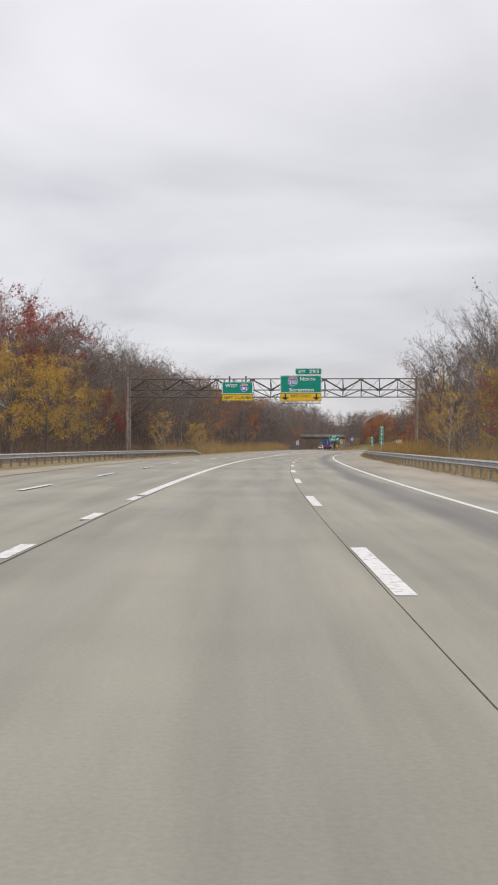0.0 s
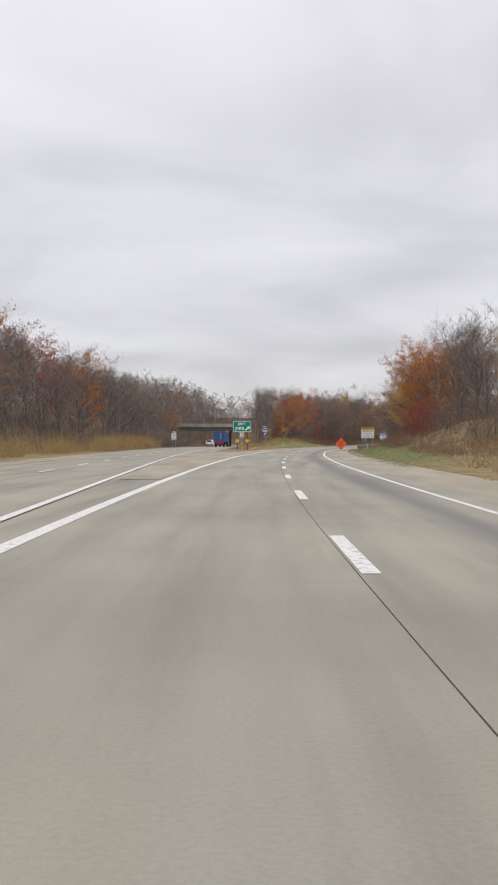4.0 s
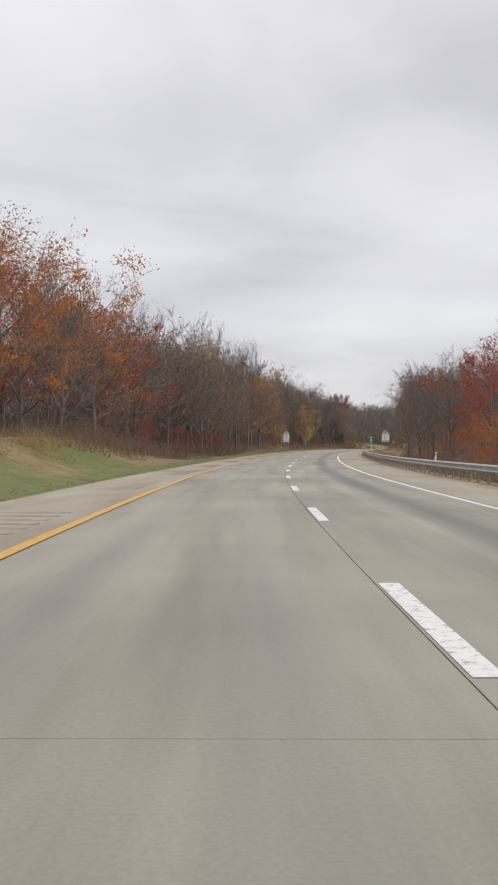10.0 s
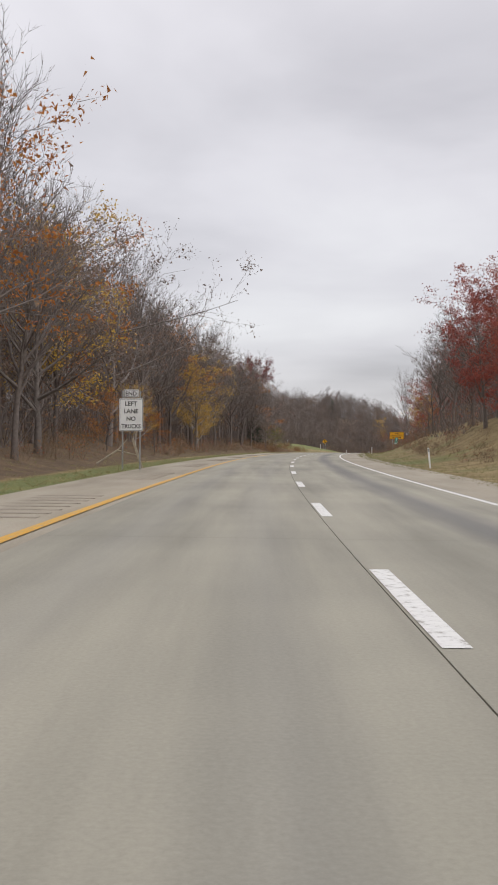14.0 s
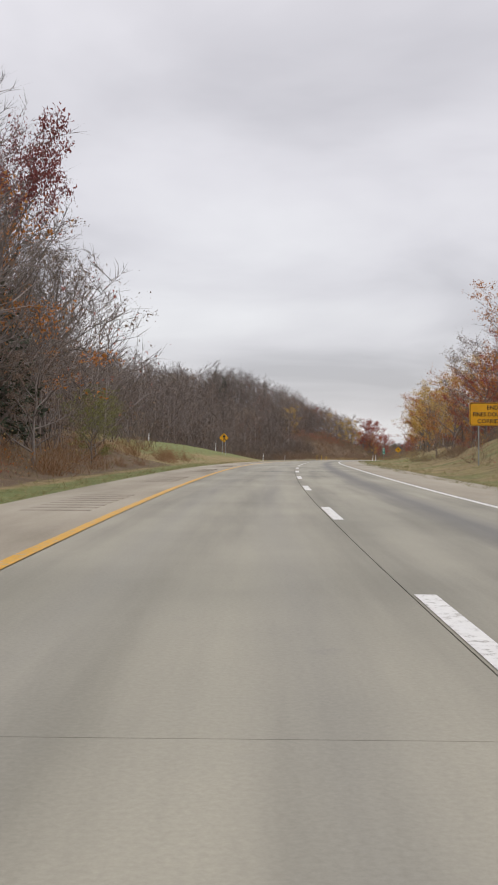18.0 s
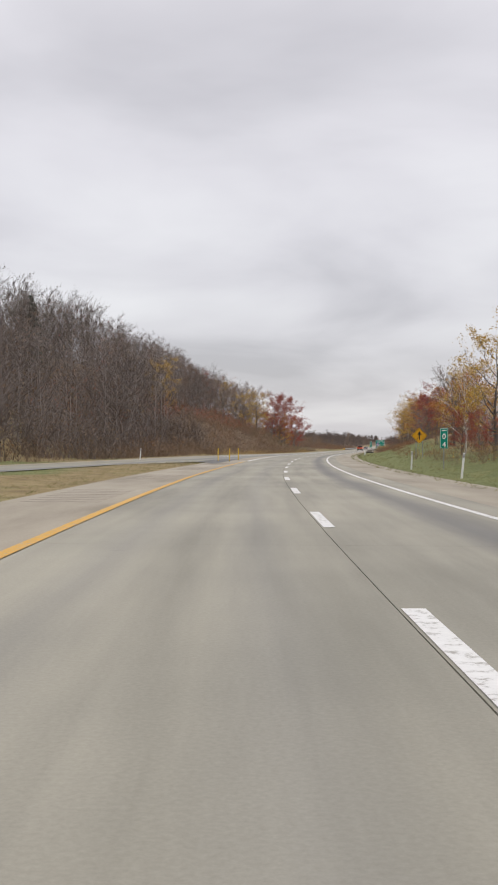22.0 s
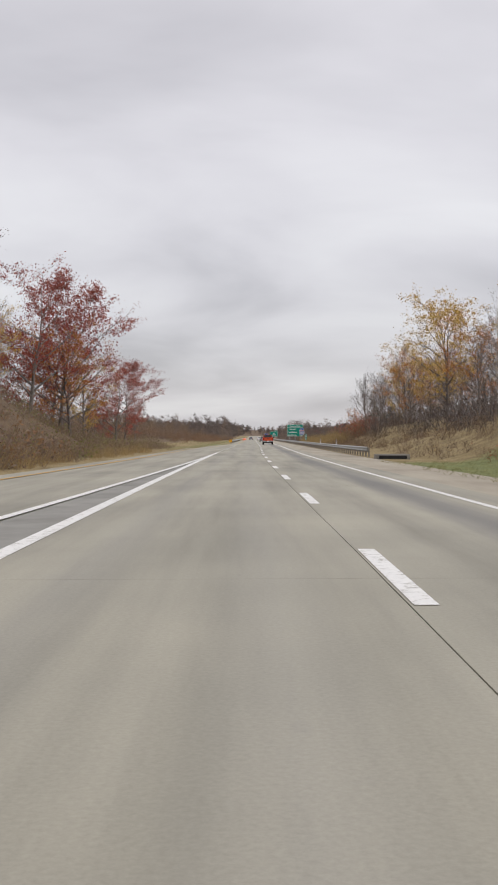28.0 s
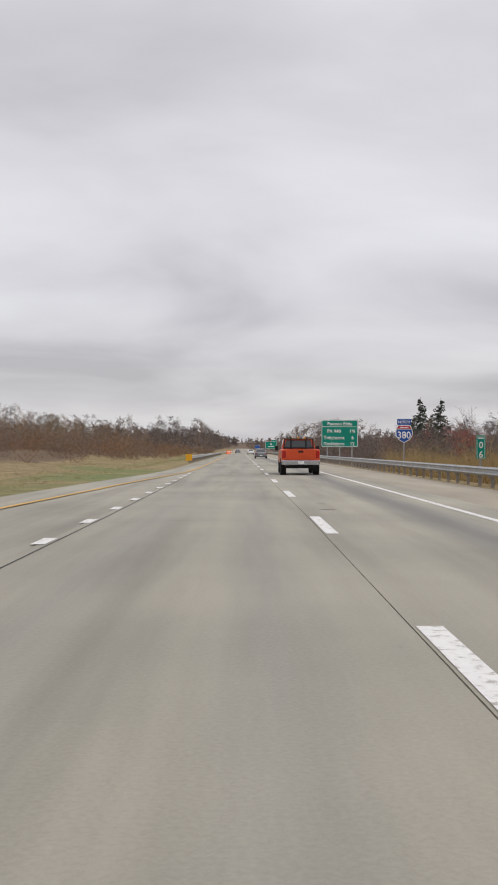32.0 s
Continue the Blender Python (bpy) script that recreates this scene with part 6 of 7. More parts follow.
ob, gz = sign("service_sign", 331, 11.5, "blue sign with white picture panel on two posts behind the rail")
panel(ob, 0, 2.75, 1.75, 1.35, M_SBLUE, 0.05, M_SWHITE, 0.02)
panel(ob, 0, 2.62, 1.5, 0.62, M_SWHITE, 0.03, name="picture", y=-0.008)
bars(ob, 0.0, 2.58, 0.9, 0.06, M_GREYINK, -0.014)
bars(ob, 0.05, 2.68, 0.5, 0.08, M_SBLUE, -0.014)
bars(ob, 0, 3.22, 1.3, 0.1, M_SWHITE)
bars(ob, 0, 2.2, 1.1, 0.07, M_SWHITE)
for _x in (-0.6, 0.6):
    sign_post(ob, _x, gz, 3.2)

# route marker on the knoll
ob, gz = sign("route_marker", 294, -10.7, "blue interstate-style route marker with plate and arrow on a post")
panel(ob, 0, 4.25, 0.95, 0.42, M_SBLUE, 0.04, name="direction_plate")
legend(ob, "NORTH", 0, 4.25, 0.2, M_SWHITE, widest=0.8)
shield(ob, 0, 3.5, 1.05, "380")
panel(ob, 0, 2.72, 0.8, 0.52, M_SBLUE, 0.04, name="arrow_plate")
arrow(ob, 0, 2.72, 0.5, -55, M_SWHITE)
sign_post(ob, 0, gz, 4.4)

for _s0, _u0, _zc, _w in ((460, -6.05, 2.5, 1.1), (456, 12.0, 2.6, 1.3)):
    ob, gz = sign("regulatory_sign", _s0, _u0, "white lane regulation sign with small end plate on two posts", group="end lane signs")
    panel(ob, 0, _zc, _w, 1.5, M_SWHITE, 0.05, M_BLACK, 0.018)
    for _i, _w2 in enumerate(("LEFT", "LANE", "NO", "TRUCKS")):
        legend(ob, _w2, 0, _zc + 0.52 - _i * 0.345, 0.2, M_BLACK, widest=_w * 0.8)
    panel(ob, 0, _zc + 0.98, _w * 0.62, 0.36, M_SWHITE, 0.04, M_BLACK, 0.015, "end_plate")
    legend(ob, "END", 0, _zc + 0.98, 0.19, M_BLACK)
    for _x in (-0.4, 0.4):
        sign_post(ob, _x, gz, _zc + 1.1, r=0.03)
st = single("stake", Build().box(-0.05, 0.05, -0.05, 0.05, -0.2, 1.5), M_STAKE, spot(462.5, -5.95, 0.0) @ Matrix.Rotation(radians(-18), 4, "Y"), "leaning pale wooden stake beside the sign", "stake")

_fb = Build()
_fb.tube((0, 0, 0.05), (1.0, 0.3, 0.75), 0.06, 0.045, 7).tube((1.0, 0.3, 0.75), (2.1, 0.2, 0.5), 0.045, 0.025, 7).tube((1.0, 0.3, 0.75), (1.5, 0.6, 1.35), 0.03, 0.012, 6)
single("fallen_branch", _fb, M_STAKE, spot(464.5, -8.6, float(rise(464.5, -8.6))), "fallen pale broken branch in the verge", "branch")

# plain white signs of the same sort beside the straight-on highway
for _s0, _u0 in ((308, -13.4 - float(away(308))), (338, -24.3)):
    ob, gz = sign("regulatory_sign", _s0, _u0, "white lane regulation sign beside the straight-on highway", group="end lane signs")
    _zc = 2.4 if _s0 < 320 else gz + 3.4
    panel(ob, 0, _zc, 1.1, 1.4, M_SWHITE, 0.05, M_BLACK, 0.018)
    panel(ob, 0, _zc + 0.95, 0.7, 0.34, M_SWHITE, 0.04, M_BLACK, 0.015, "end_plate")
    for _i, _w2 in enumerate(("LEFT", "LANE", "NO", "TRUCKS")):
        legend(ob, _w2, 0, _zc + 0.5 - _i * 0.33, 0.19, M_BLACK, widest=0.85)
    legend(ob, "END", 0, _zc + 0.95, 0.18, M_BLACK)
    sign_post(ob, -0.3, gz, _zc + 1.0), sign_post(ob, 0.3, gz, _zc + 1.0)

ob, gz = sign("corridor_sign", 592, 12.85, "yellow end of corridor sign on two posts on the bank")
panel(ob, 0, 3.45, 2.7, 1.36, M_AMBER, 0.12, M_BLACK, 0.03)
for _w2, _zz2 in (("END", 3.85), ("FINES DOUBLED", 3.45), ("CORRIDOR", 3.05)):
    legend(ob, _w2, 0, _zz2, 0.25, M_BLACK, widest=2.3)
for _x in (-0.8, 0.8):
    sign_post(ob, _x, gz, 3.9)
ob = mile_marker(583, 12.55, 2.35, 0.52, 1.2, "03", "green mile marker with two white digits on a leaning post")
ob.matrix_basis = ob.matrix_basis @ Matrix.Rotation(radians(9), 4, "Y")


def merge_symbol(ob, z, k, flip=1):
    part("symbol", Build().outline([(-0.05 * k, z - 0.5 * k), (0.05 * k, z - 0.5 * k), (0.06 * k, z + 0.08 * k), (0.26 * k, z + 0.08 * k), (0, z + 0.48 * k), (-0.26 * k, z + 0.08 * k), (-0.06 * k, z + 0.08 * k)], -0.012, -0.008), M_BLACK, ob)
    part("symbol", Build().outline([(flip * 0.3 * k, z - 0.42 * k), (flip * 0.3 * k + 0.1 * k, z - 0.38 * k), (flip * 0.05 * k + 0.02 * k, z - 0.02 * k), (flip * 0.05 * k - 0.02 * k, z - 0.12 * k)], -0.012, -0.008), M_BLACK, ob)


ob, gz = sign("warning_sign", 666, -11.9, "yellow diamond merge warning sign on twin posts on the mound")
diamond(ob, 0, 3.35, 0.70, M_AMBER, M_BLACK)
merge_symbol(ob, 3.35, 1.0)
for _x in (-0.22, 0.22):
    sign_post(ob, _x, gz, 3.4, r=0.03)
ob, gz = sign("warning_sign", 741, 13.0, "yellow diamond merge warning sign on two posts in grass")
diamond(ob, 0, 2.45, 0.72, M_AMBER, M_BLACK)
merge_symbol(ob, 2.45, 0.8, -1)
for _x in (-0.3, 0.3):
    sign_post(ob, _x, gz, 2.6, r=0.03)

# slim white delineators and yellow gore posts
_del = Build().box(-0.05, 0.05, -0.012, 0.012, -0.2, 1.15).mesh("blade", bevel=0.005)
_del.materials.append(M_SWHITE)
_ref = Build().box(-0.035, 0.035, -0.017, -0.013, 0.92, 1.1).mesh("reflector")
_ref.materials.append(M_GREYINK)
for _s0, _u0 in ((645, -18.0), (667, -13.3), (676, -7.4), (745, -13.6), (300, 9.4), (349, 9.5), (470, 9.2), (560, 9.2), (700, 9.3), (716, 9.3), (808, 9.4), (842, 9.3), (935, 9.5), (958, 9.5)):
    d = thing("delineator", spot(_s0, _u0, float(rise(_s0, _u0)) - 0.02) @ Matrix.Rotation(radians(random.uniform(-6, 6)), 4, "Y"), "slim white delineator post on the verge", "delineator", "white delineators")
    part("blade", _del, None, d)
    part("reflector", _ref, None, d, "grey reflector")
for _s0, _u0 in ((743.5, -5.75), (742, -4.5), (748.6, -4.3)):
    d = thing("delineator", spot(_s0, _u0, -0.03), "yellow tubular delineator in the gore", "delineator", "gore delineators")
    part("tube", Build().tube((0, 0, -0.05), (0, 0, 1.2), 0.04, n=10), M_SYELLOW, d)
    part("foot", Build().lathe([(0, 0.13), (0.04, 0.12), (0.06, 0.06)], 10, "Z"), M_BLACK, d)

# destination sign, route marker and the next green sign on the straight
ob, gz = sign("destination_sign", 1052, 10.45, "large green destination sign with white lettering on three posts")
panel(ob, 0, 3.02, 3.85, 2.85, M_GREEN, 0.15, M_SWHITE, 0.05)
part("divider", Build().box(-1.85, 1.85, -0.008, -0.002, 3.72, 3.76), M_SWHITE, ob)
legend(ob, "Pocono Exits", 0, 4.06, 0.36, M_SWHITE, widest=3.2)
for _w2, _n2, _zz2 in (("PA 940", "1¾", 3.28), ("Tobyhanna", "6", 2.6), ("Gouldsboro", "12", 1.95)):
    legend(ob, _w2, -0.6, _zz2, 0.36, M_SWHITE, widest=2.2 if len(_w2) > 6 else 1.4)
    legend(ob, _n2, 1.35, _zz2, 0.36, M_SWHITE, widest=0.7)
for _x in (-1.3, 0, 1.3):
    sign_post(ob, _x, gz, 4.2, r=0.06)
ob, gz = sign("route_marker", 1013, 9.9, "blue interstate-style route marker with north plate behind the rail")
panel(ob, 0, 3.0, 0.85, 0.36, M_SBLUE, 0.03, name="direction_plate")
legend(ob, "NORTH", 0, 3.0, 0.18, M_SWHITE, widest=0.7)
shield(ob, 0, 2.3, 1.05, "380")
sign_post(ob, 0, gz, 3.1)
ob, gz = sign("exit_sign", 1226, 9.4, "distant green exit sign with small number tab")
panel(ob, 0, 2.7, 3.5, 2.2, M_GREEN, 0.12, M_SWHITE, 0.06)
panel(ob, 0.9, 4.05, 1.5, 0.5, M_GREEN, 0.06, M_SWHITE, 0.03, "exit_tab")
bars(ob, 0, 2.95, 0.5, 0.4, M_SWHITE), bars(ob, 0, 2.3, 1.8, 0.28, M_SWHITE)
for _x in (-0.9, 0.9):
    sign_post(ob, _x, gz, 3.4, r=0.06)
ob, gz = sign("service_sign", 1390, 8.6, "distant blue service sign on two posts")
panel(ob, 0, 2.6, 2.4, 1.7, M_SBLUE, 0.1, M_SWHITE, 0.05)
for _x in (-0.8, 0.8):
    sign_post(ob, _x, gz, 3.0, r=0.06)

# ---- overpass across the straight-on highway ----
o = thing("overpass", spot(350, -37.5, -0.25, 8), "weathered concrete road overpass with steel girders and railing", "bridge")
part("deck", Build().box(-26, 10.8, -5, 5, 5.35, 5.65).mesh("deck", bevel=0.03), M_CONC, o)
for _y in (-4.4, -1.5, 1.5, 4.4):
    part("girder", Build().box(-26, 10.5, _y - 0.22, _y + 0.22, 4.45, 5.34).mesh("girder", bevel=0.03), M_TRUSS, o, "dark steel girder")
for _y in (-4.95, 4.75):
    part("parapet", Build().box(-26, 10.8, _y, _y + 0.2, 5.66, 6.3).mesh("parapet", bevel=0.03), M_CONC, o)
for _x in (-16.5, 6.5):
    part("pier_cap", Build().box(_x - 0.5, _x + 0.5, -4.8, 4.8, 3.8, 4.44).mesh("pier_cap", bevel=0.04), M_CONC, o)
    for _y in (-4, 0, 4):
        part("pier", Build().tube((_x, _y, -0.5), (_x, _y, 3.9), 0.42, n=14), M_CONC, o)
part("abutment", Build().box(9.6, 10.7, -4.6, 4.6, -0.6, 4.4).mesh("abutment", bevel=0.05), M_CONC, o)
part("abutment", Build().box(-28.0, -25.0, -5.6, 5.6, -0.8, 5.3).mesh("abutment", bevel=0.05), M_CONC, o)


# ---- vehicles, standing where they are on the road ----
M_RED = painted("orange_red_car_paint", (0.62, 0.075, 0.018), 0.28, 0.0, 0.05, 3)
M_GREYCAR = painted("grey_car_paint", (0.20, 0.21, 0.22), 0.3, 0.4, 0.05, 3)
M_WHITECAR = painted("white_car_paint", (0.72, 0.72, 0.70), 0.3, 0, 0.04, 3)
M_BLUEBOX = painted("blue_container_paint", (0.04, 0.10, 0.28), 0.5, 0, 0.15, 2)
M_CHROME = painted("bright_bumper", (0.55, 0.56, 0.58), 0.25, 0.9, 0.08, 4)
M_RUBBER = painted("tyre_rubber", (0.018, 0.018, 0.018), 0.85, 0, 0.2, 8)
M_UNDER = painted("dark_underbody", (0.02, 0.02, 0.022), 0.8, 0, 0.2, 5)
M_LAMP = painted("red_lamp_lens", (0.42, 0.015, 0.012), 0.2, 0, 0.05, 6)
M_GLASS, _t, _b = material("dark_window_glass", 0.06)
_b.inputs["Base Color"].default_value = (0.03, 0.035, 0.04, 1)
_b.inputs["Coat Weight"].default_value = 0.6
M_CONE = painted("work_zone_orange", (0.85, 0.16, 0.03), 0.5, 0, 0.08, 3)


def ring(w, z0, z1, r, n=4):
    cz, h = (z0 + z1) / 2, z1 - z0
    return shift(rounded(2 * w, h, min(r, h * 0.45, w * 0.45), n), 0, cz)


def loft(sections):
    """sections: (y, points in x and z), front to back, capped at both ends."""
    b = Build()
    k = len(sections[0][1])
    for y, pts in sections:
        b.v += [(x, y, z) for x, z in pts]
    for i in range(len(sections) - 1):
        for j in range(k):
            b.f.append((i * k + j, i * k + (j + 1) % k, (i + 1) * k + (j + 1) % k, (i + 1) * k + j))
    b.f += [tuple(range(k)), tuple((len(sections) - 1) * k + j for j in reversed(range(k)))]
    return b


def wheels(ob, xs, ys, r, w):
    for y in ys:
        for x in (-xs, xs):
            wh = part("wheel", Build().lathe([(-w / 2, r * 0.62), (-w / 2, r * 0.9), (-w * 0.35, r), (w * 0.35, r), (w / 2, r * 0.9), (w / 2, r * 0.62)], 24, "X", (x, y, r)), M_RUBBER, ob, "black tyre")
            sgn = 1 if x > 0 else -1
            part("rim", Build().lathe([(sgn * w * 0.32, r * 0.6), (sgn * w * 0.5, r * 0.58), (sgn * w * 0.42, r * 0.3), (sgn * w * 0.52, r * 0.12)], 20, "X", (x, y, r)), M_CHROME, wh, "bright rim")


def pickup(s, u):
    ob = thing("pickup_truck", spot(s, u, 0.004), "orange-red pickup truck with bed rack and bright rear bumper", "pickup truck")
    part("bed", loft([(-2.75, ring(0.93, 0.72, 1.30, 0.06)), (-2.70, ring(0.97, 0.66, 1.34, 0.08)), (-0.75, ring(0.99, 0.62, 1.34, 0.08))]).mesh("bed", smooth=False), M_RED, ob)
    # the bed is solid; a dark sheet at the rim stands for its shaded inside
    part("bed_shade", Build().box(-0.8, 0.8, -2.6, -0.85, 1.345, 1.352), M_UNDER, ob, "dark sheet in place of the shade in the open bed")
    part("cab_body", loft([(-0.72, ring(0.99, 0.60, 1.32, 0.1)), (1.0, ring(0.99, 0.58, 1.30, 0.1)), (1.15, ring(0.98, 0.60, 1.26, 0.12)), (2.65, ring(0.95, 0.62, 1.18, 0.14)), (2.8, ring(0.88, 0.66, 1.05, 0.12))]).mesh("cab_body"), M_RED, ob)
    part("cab", loft([(-0.70, ring(0.90, 1.28, 1.36, 0.03)), (-0.62, ring(0.80, 1.28, 1.88, 0.12)), (0.35, ring(0.80, 1.28, 1.90, 0.14)), (1.15, ring(0.88, 1.24, 1.32, 0.03))]).mesh("cab"), M_RED, ob)
    part("rear_window", Build().face((-0.72, -0.718, 1.40), (0.72, -0.718, 1.40), (0.66, -0.648, 1.81), (-0.66, -0.648, 1.81)), M_GLASS, ob, "dark rear window")
    for x in (-1, 1):
        part("side_window", Build().face((x * 0.895, -0.45, 1.38), (x * 0.895, 0.75, 1.38), (x * 0.80, 0.3, 1.82), (x * 0.80, -0.45, 1.82)), M_GLASS, ob, "dark side window")
        part("mirror", Build().box(x * 1.02 - 0.02, x * 1.02 + x * 0.18, 0.62, 0.72, 1.26, 1.50).mesh("mirror", bevel=0.03), M_UNDER, ob)
        part("tail_lamp", Build().box(x * 0.86 - 0.09, x * 0.86 + 0.09, -2.79, -2.70, 0.90, 1.26).mesh("tail_lamp", bevel=0.02), M_LAMP, ob, "red tail lamp")
        part("wheel_arch", Build().lathe([(x * 0.93, 0.46), (x * 1.005, 0.47), (x * 1.01, 0.40)], 20, "X", (0, -1.6, 0.40)), M_UNDER, ob)
        part("rack_post", Build().tube((x * 0.78, -0.83, 1.34), (x * 0.74, -0.83, 1.86), 0.035, n=8), M_UNDER, ob)
        part("rack_post", Build().tube((x * 0.40, -0.83, 1.34), (x * 0.40, -0.83, 1.98), 0.035, n=8), M_UNDER, ob)
        part("rack_arm", Build().tube((x * 0.40, -0.83, 1.86), (x * 0.40, -0.45, 1.99), 0.025, n=8), M_UNDER, ob)
    for z in (1.42, 1.87):
        part("rack_bar", Build().tube((-0.78, -0.83, z), (0.78, -0.83, z), 0.032, n=8), M_UNDER, ob)
    for x in (-0.35, 0, 0.35):
        part("beacon", Build().lathe([(0, 0.05), (0.07, 0.05), (0.1, 0.03)], 10, "Z", (x, -0.3, 1.885)), M_AMBER, ob, "amber roof marker")
    gate = part("tailgate", Build().box(-0.76, 0.76, -2.785, -2.74, 0.80, 1.33).mesh("tailgate", bevel=0.02), M_RED, ob)
    part("gate_handle", Build().box(-0.13, 0.13, -2.80, -2.784, 1.17, 1.27).mesh("gate_handle", bevel=0.01), M_UNDER, gate, "black handle")
    part("gate_crease", Build().box(-0.62, 0.62, -2.795, -2.784, 0.98, 1.0), M_RED, gate)
    part("bumper", loft([(-2.98, ring(0.90, 0.56, 0.76, 0.05)), (-2.95, ring(0.97, 0.54, 0.78, 0.05)), (-2.76, ring(0.98, 0.54, 0.78, 0.05))]).mesh("bumper"), M_CHROME, ob, "bright rear bumper")
    part("number_plate", Build().box(-0.15, 0.15, -2.995, -2.981, 0.60, 0.74), M_SWHITE, ob)
    part("front_bumper", loft([(2.72, ring(0.97, 0.5, 0.75, 0.06)), (2.92, ring(0.93, 0.5, 0.74, 0.06))]).mesh("front_bumper"), M_CHROME, ob)
    part("chassis", Build().box(-0.75, 0.75, -2.6, 2.5, 0.36, 0.66).mesh("chassis", bevel=0.03), M_UNDER, ob)
    part("hitch", Build().box(-0.06, 0.06, -3.02, -2.7, 0.40, 0.5), M_UNDER, ob)
    wheels(ob, 0.84, (-1.6, 1.75), 0.39, 0.27)
    return ob


def car(s, u, paint, label, tall=0.0, name="sedan", cat="car"):
    ob = thing(name, spot(s, u, 0.004), label, cat)
    hb, ht = 0.92 + tall * 0.4, 1.45 + tall
    part("body", loft([(-2.35, ring(0.78, 0.45, hb - 0.08, 0.15)), (-2.2, ring(0.88, 0.30, hb, 0.18)), (-1.2, ring(0.91, 0.24, hb + 0.02, 0.18)), (1.1, ring(0.91, 0.24, hb, 0.18)), (2.1, ring(0.87, 0.28, hb - 0.16, 0.16)), (2.35, ring(0.76, 0.4, hb - 0.28, 0.12))]).mesh("body", smooth=True), paint, ob)
    rear = -2.1 if tall else -1.75
    part("roof", loft([(rear, ring(0.84, hb - 0.05, hb + 0.04, 0.03)), (rear + (0.2 if tall else 0.75), ring(0.64, hb - 0.05, ht - 0.05, 0.14)), (0.1, ring(0.64, hb - 0.05, ht, 0.16)), (1.15, ring(0.82, hb - 0.08, hb + 0.02, 0.03))]).mesh("roof", smooth=True), paint, ob)
    d = 0.2 if tall else 0.75
    part("rear_window", Build().face((-0.66, rear + d * 0.08 - 0.035, hb + 0.09), (0.66, rear + d * 0.08 - 0.035, hb + 0.09), (0.54, rear + d * 0.86 - 0.05, ht - 0.09), (-0.54, rear + d * 0.86 - 0.05, ht - 0.09)), M_GLASS, ob, "dark rear window")
    for x in (-1, 1):
        part("tail_lamp", Build().box(x * 0.68 - 0.15, x * 0.68 + 0.15, -2.36, -2.22, hb - 0.26, hb - 0.1).mesh("tail_lamp", bevel=0.03), M_LAMP, ob, "red tail lamp")
        part("mirror", Build().box(x * 0.98 - 0.08, x * 0.98 + 0.08, 0.62, 0.72, hb, hb + 0.14).mesh("mirror", bevel=0.03), paint, ob)
    part("bumper", loft([(-2.44, ring(0.74, 0.36, 0.58, 0.06)), (-2.2, ring(0.88, 0.32, 0.6, 0.06))]).mesh("bumper"), M_UNDER if tall else paint, ob)
    part("number_plate", Build().box(-0.15, 0.15, -2.455, -2.441, 0.42, 0.54), M_SWHITE, ob)
    wheels(ob, 0.80, (-1.4, 1.4), 0.33 + tall * 0.05, 0.22)
    return ob


def box_truck(s, u):
    ob = thing("container_truck", spot(s, u, 0.004, 5), "blue container truck with dark underframe", "truck")
    part("container", Build().box(-1.22, 1.22, -5.5, 2.4, 1.2, 3.75).mesh("container", bevel=0.03), M_BLUEBOX, ob)
    for i in range(9):
        part("rib", Build().box(-1.15 + i * 0.27, -1.07 + i * 0.27, -5.54, -5.501, 1.3, 3.65), M_BLUEBOX, ob)
    part("underframe", Build().box(-0.6, 0.6, -5.3, 5.2, 0.75, 1.19), M_UNDER, ob)
    part("cab", loft([(2.7, ring(1.15, 0.7, 3.0, 0.12)), (4.2, ring(1.15, 0.6, 2.9, 0.2)), (5.6, ring(1.05, 0.6, 1.9, 0.2))]).mesh("cab"), M_BLUEBOX, ob)
    for x in (-0.85, 0.85):
        part("tail_lamp", Build().box(x - 0.16, x + 0.16, -5.60, -5.5, 0.95, 1.12), M_LAMP, ob, "red tail lamp")
    part("rear_sill", Build().box(-1.2, 1.2, -5.56, -5.45, 0.82, 1.18).mesh("rear_sill", bevel=0.02), M_SRED, ob, "red rear sill")
    part("marking", Build().box(0.35, 0.55, -5.565, -5.55, 2.0, 3.4), M_GREYINK, ob, "pale upright marking")
    part("bumper", Build().box(-1.15, 1.15, -5.5, -5.4, 0.5, 0.7), M_UNDER, ob)
    wheels(ob, 0.95, (-4.3, -3.0, 3.9), 0.5, 0.35)
    return ob


pickup(1007, 3.05)
car(1090, 3.05, M_GREYCAR, "grey sedan on the concrete lane")
car(1205, 3.0, M_WHITECAR, "white car far down the lane")
car(1270, -0.8, M_GREYCAR, "dark grey car far down the lane")
box_truck(334, -4.7 - float(away(334)))
car(342, -8.3 - float(away(342)), M_WHITECAR, "white sport utility vehicle on the straight-on highway", 0.3, "suv", "car")

# far work zone: orange drums at the lane's inner edge and a work truck
_drum = Build().lathe([(0, 0.34), (0.06, 0.34), (0.07, 0.29), (0.45, 0.27), (0.46, 0.25), (0.92, 0.23), (1.0, 0.18)], 16, "Z").mesh("drum", smooth=True)
_drum.materials.append(M_CONE)
_band = Build().lathe([(0.55, 0.262), (0.70, 0.255)], 16, "Z").mesh("band")
_band.materials.append(M_SWHITE)
for _i in range(9):
    d = thing("traffic_drum", spot(1215 + _i * 9, -3.9 + _i * 0.05, 0.004), "orange traffic drum with white band at the work zone", "traffic drum", "work zone drums")
    part("body", _drum, None, d)
    part("band", _band, None, d, "white reflective band")

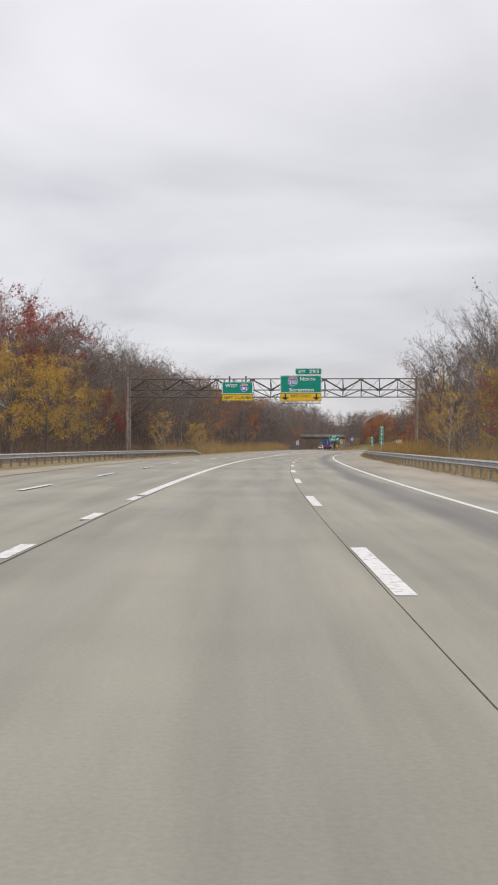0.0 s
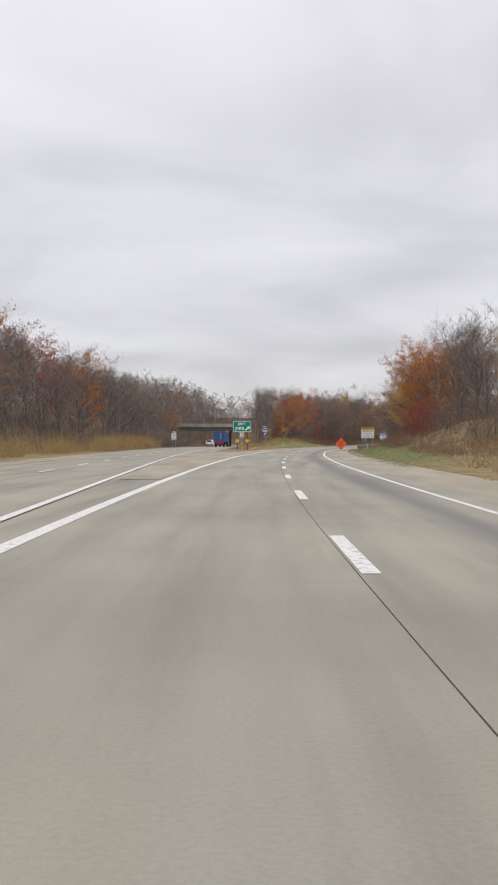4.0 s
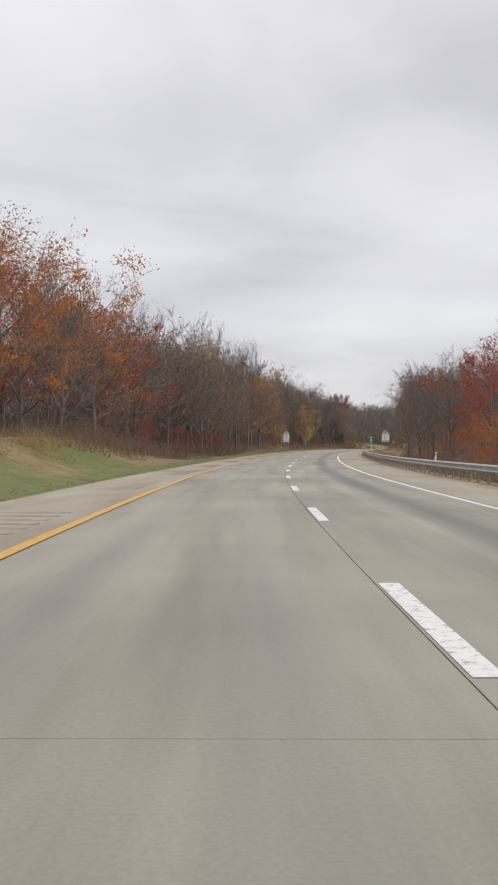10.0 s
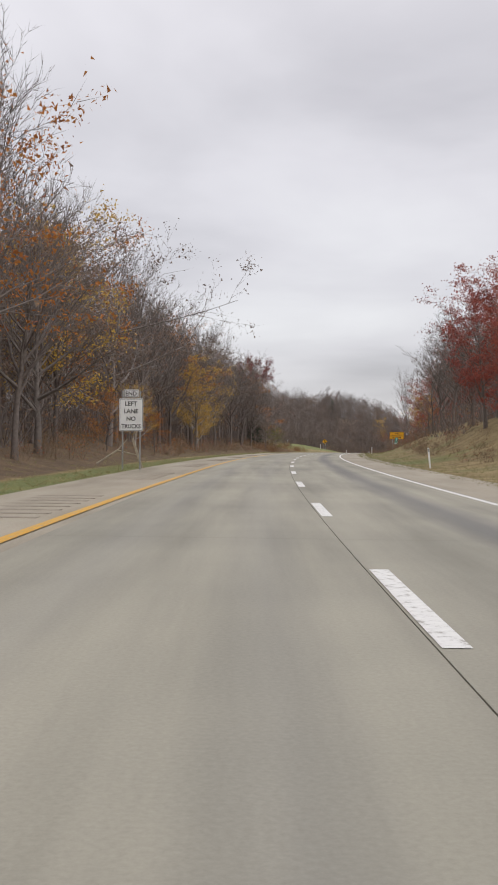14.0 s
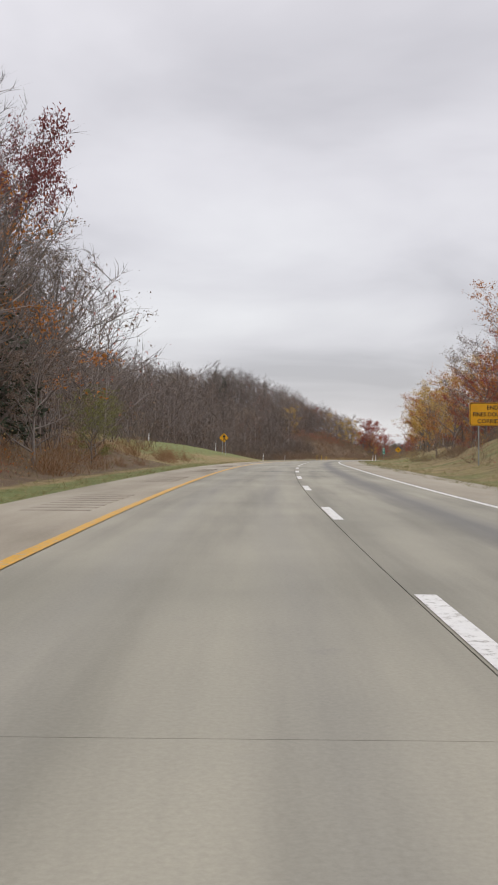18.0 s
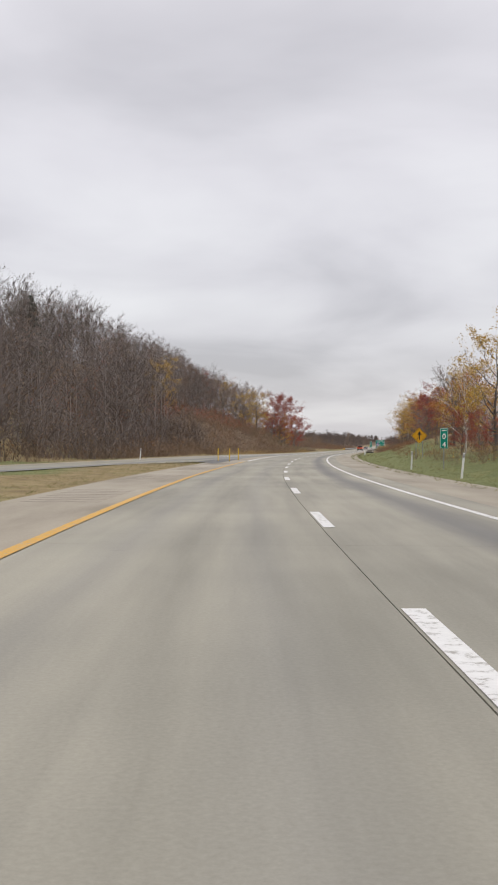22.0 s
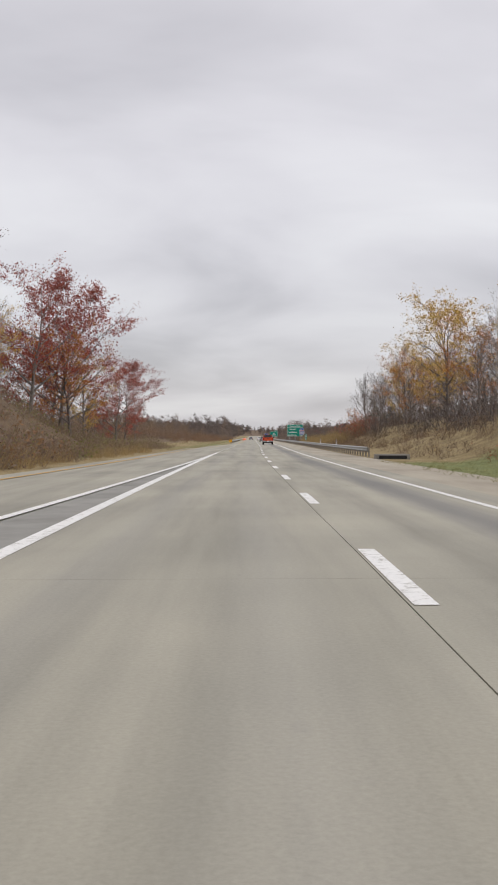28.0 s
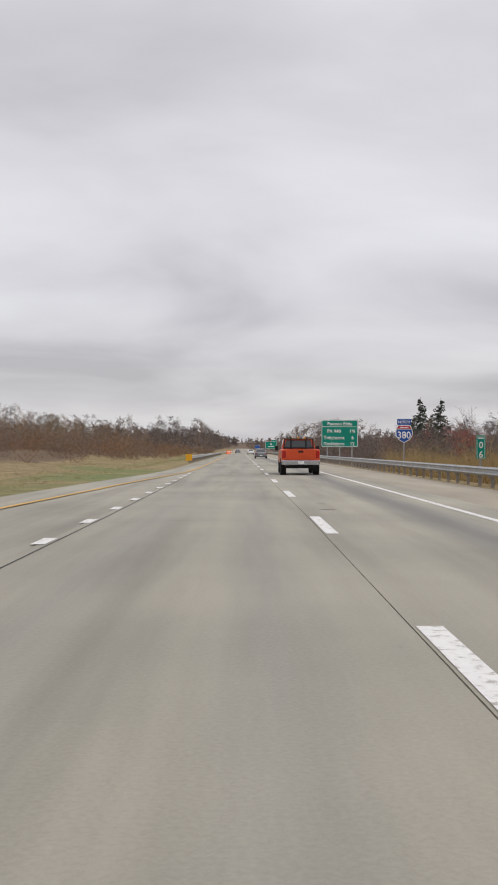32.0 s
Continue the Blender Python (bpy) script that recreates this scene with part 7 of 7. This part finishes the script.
# ---- road wear: patches and a storm inlet ----
def patch(s, u, ln, w, mat, label):
    rng = random.Random(int(s * 7 + u * 13))
    pts = []
    for i in range(18):
        a = 2 * math.pi * i / 18
        q = rng.uniform(0.72, 1.1)
        pts.append((w / 2 * q * math.copysign(abs(math.cos(a)) ** 0.6, math.cos(a)), ln / 2 * q * math.copysign(abs(math.sin(a)) ** 0.6, math.sin(a))))
    b = Build()
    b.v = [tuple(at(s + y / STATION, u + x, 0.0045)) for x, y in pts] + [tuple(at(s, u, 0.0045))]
    b.f = [(i, (i + 1) % 18, 18) for i in range(18)]
    return part("patch", b, mat, road, label)


for _s0, _u0, _l0, _w0 in ((590, -0.5, 0.7, 2.8), (590.4, 0.6, 0.5, 1.6), (591, 3.0, 0.9, 1.8), (277.5, 1.85, 0.10, 0.42), (279.5, 2.0, 0.12, 0.36), (190, 1.85, 0.1, 0.4), (191.6, 2.0, 0.1, 0.3), (766, 1.95, 0.12, 0.4), (768, 1.95, 0.12, 0.34), (979, 1.85, 0.12, 0.4), (981, 1.9, 0.1, 0.34),
                           (349, 1.9, 0.12, 0.3), (148, 2.2, 0.06, 1.2), (462, -1.9, 0.08, 0.5), (655, 2.6, 0.1, 0.5), (110, 2.8, 0.08, 0.6)):
    patch(_s0, _u0, _l0, _w0, M_ASPHALT, "dark mended spot")
ob = thing("storm_inlet", spot(897, 9.5, float(rise(897, 9.5))), "dark concrete storm inlet by the rail end", "drain")
part("box", Build().box(-1.1, 1.1, -0.6, 0.6, -0.3, 0.28).box(-0.9, 0.9, -0.62, -0.58, 0.02, 0.2).mesh("box", bevel=0.02), M_CONC, ob)
# no hole is cut; this dark slab gives the shade of the opening
part("mouth_shade", Build().box(-0.9, 0.9, -0.66, -0.62, 0.0, 0.2), M_UNDER, ob, "dark slab in place of the shade inside the inlet")

# ---- concrete slabs of the two lanes, each its own piece; last of the structure ----
def slab_mesh(s0, s1, u0, u1):
    st = np.linspace(s0, s1, 7)
    n, cols = 7, 3
    us = np.linspace(u0, u1, cols)
    S_, U_ = np.meshgrid(st, us, indexing="ij")
    top = grid_points(S_.ravel(), U_.ravel(), np.zeros(S_.size))
    low = top - [0, 0, 0.028]
    v = np.concatenate([top, low])
    f = []
    for i in range(n - 1):
        for j in range(cols - 1):
            f.append((i * cols + j, i * cols + j + 1, (i + 1) * cols + j + 1, (i + 1) * cols + j))
    ring = [i * cols for i in range(n)] + [(n - 1) * cols + j for j in range(1, cols)] + [i * cols + cols - 1 for i in reversed(range(n - 1))] + [j for j in reversed(range(1, cols - 1))]
    m = n * cols
    f += [(ring[k], ring[(k + 1) % len(ring)], ring[(k + 1) % len(ring)] + m, ring[k] + m) for k in range(len(ring))]
    me = bpy.data.meshes.new("slab")
    me.from_pydata([tuple(p) for p in v], [], f)
    uv = me.uv_layers.new(name="metres")
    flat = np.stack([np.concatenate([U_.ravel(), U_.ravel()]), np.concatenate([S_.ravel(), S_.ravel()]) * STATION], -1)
    uv.data.foreach_set("uv", flat[[i for q in f for i in q]].astype(np.float32).ravel())
    me.materials.append(M_ROAD)
    return me


_SLAB = 16.0
for _i in range(-2, 70):
    for _u0, _u1 in ((LINE_L, LINE_R - 0.14), (LINE_R - 0.127, EDGE_R + 0.95)):
        part("slab", slab_mesh(_i * _SLAB, (_i + 1) * _SLAB - 0.006, _u0, _u1), None, road)
part("slab", strip_mesh("slab", np.arange(70 * _SLAB, 1935, 6.0), LINE_L, EDGE_R + 0.95, 0.0, 5), M_ROAD, road, "far lanes")
part("slab", strip_mesh("slab", np.arange(-170, -2 * _SLAB + 0.1, 6.0), LINE_L, EDGE_R + 0.95, 0.0, 5), M_ROAD, road, "lanes behind")
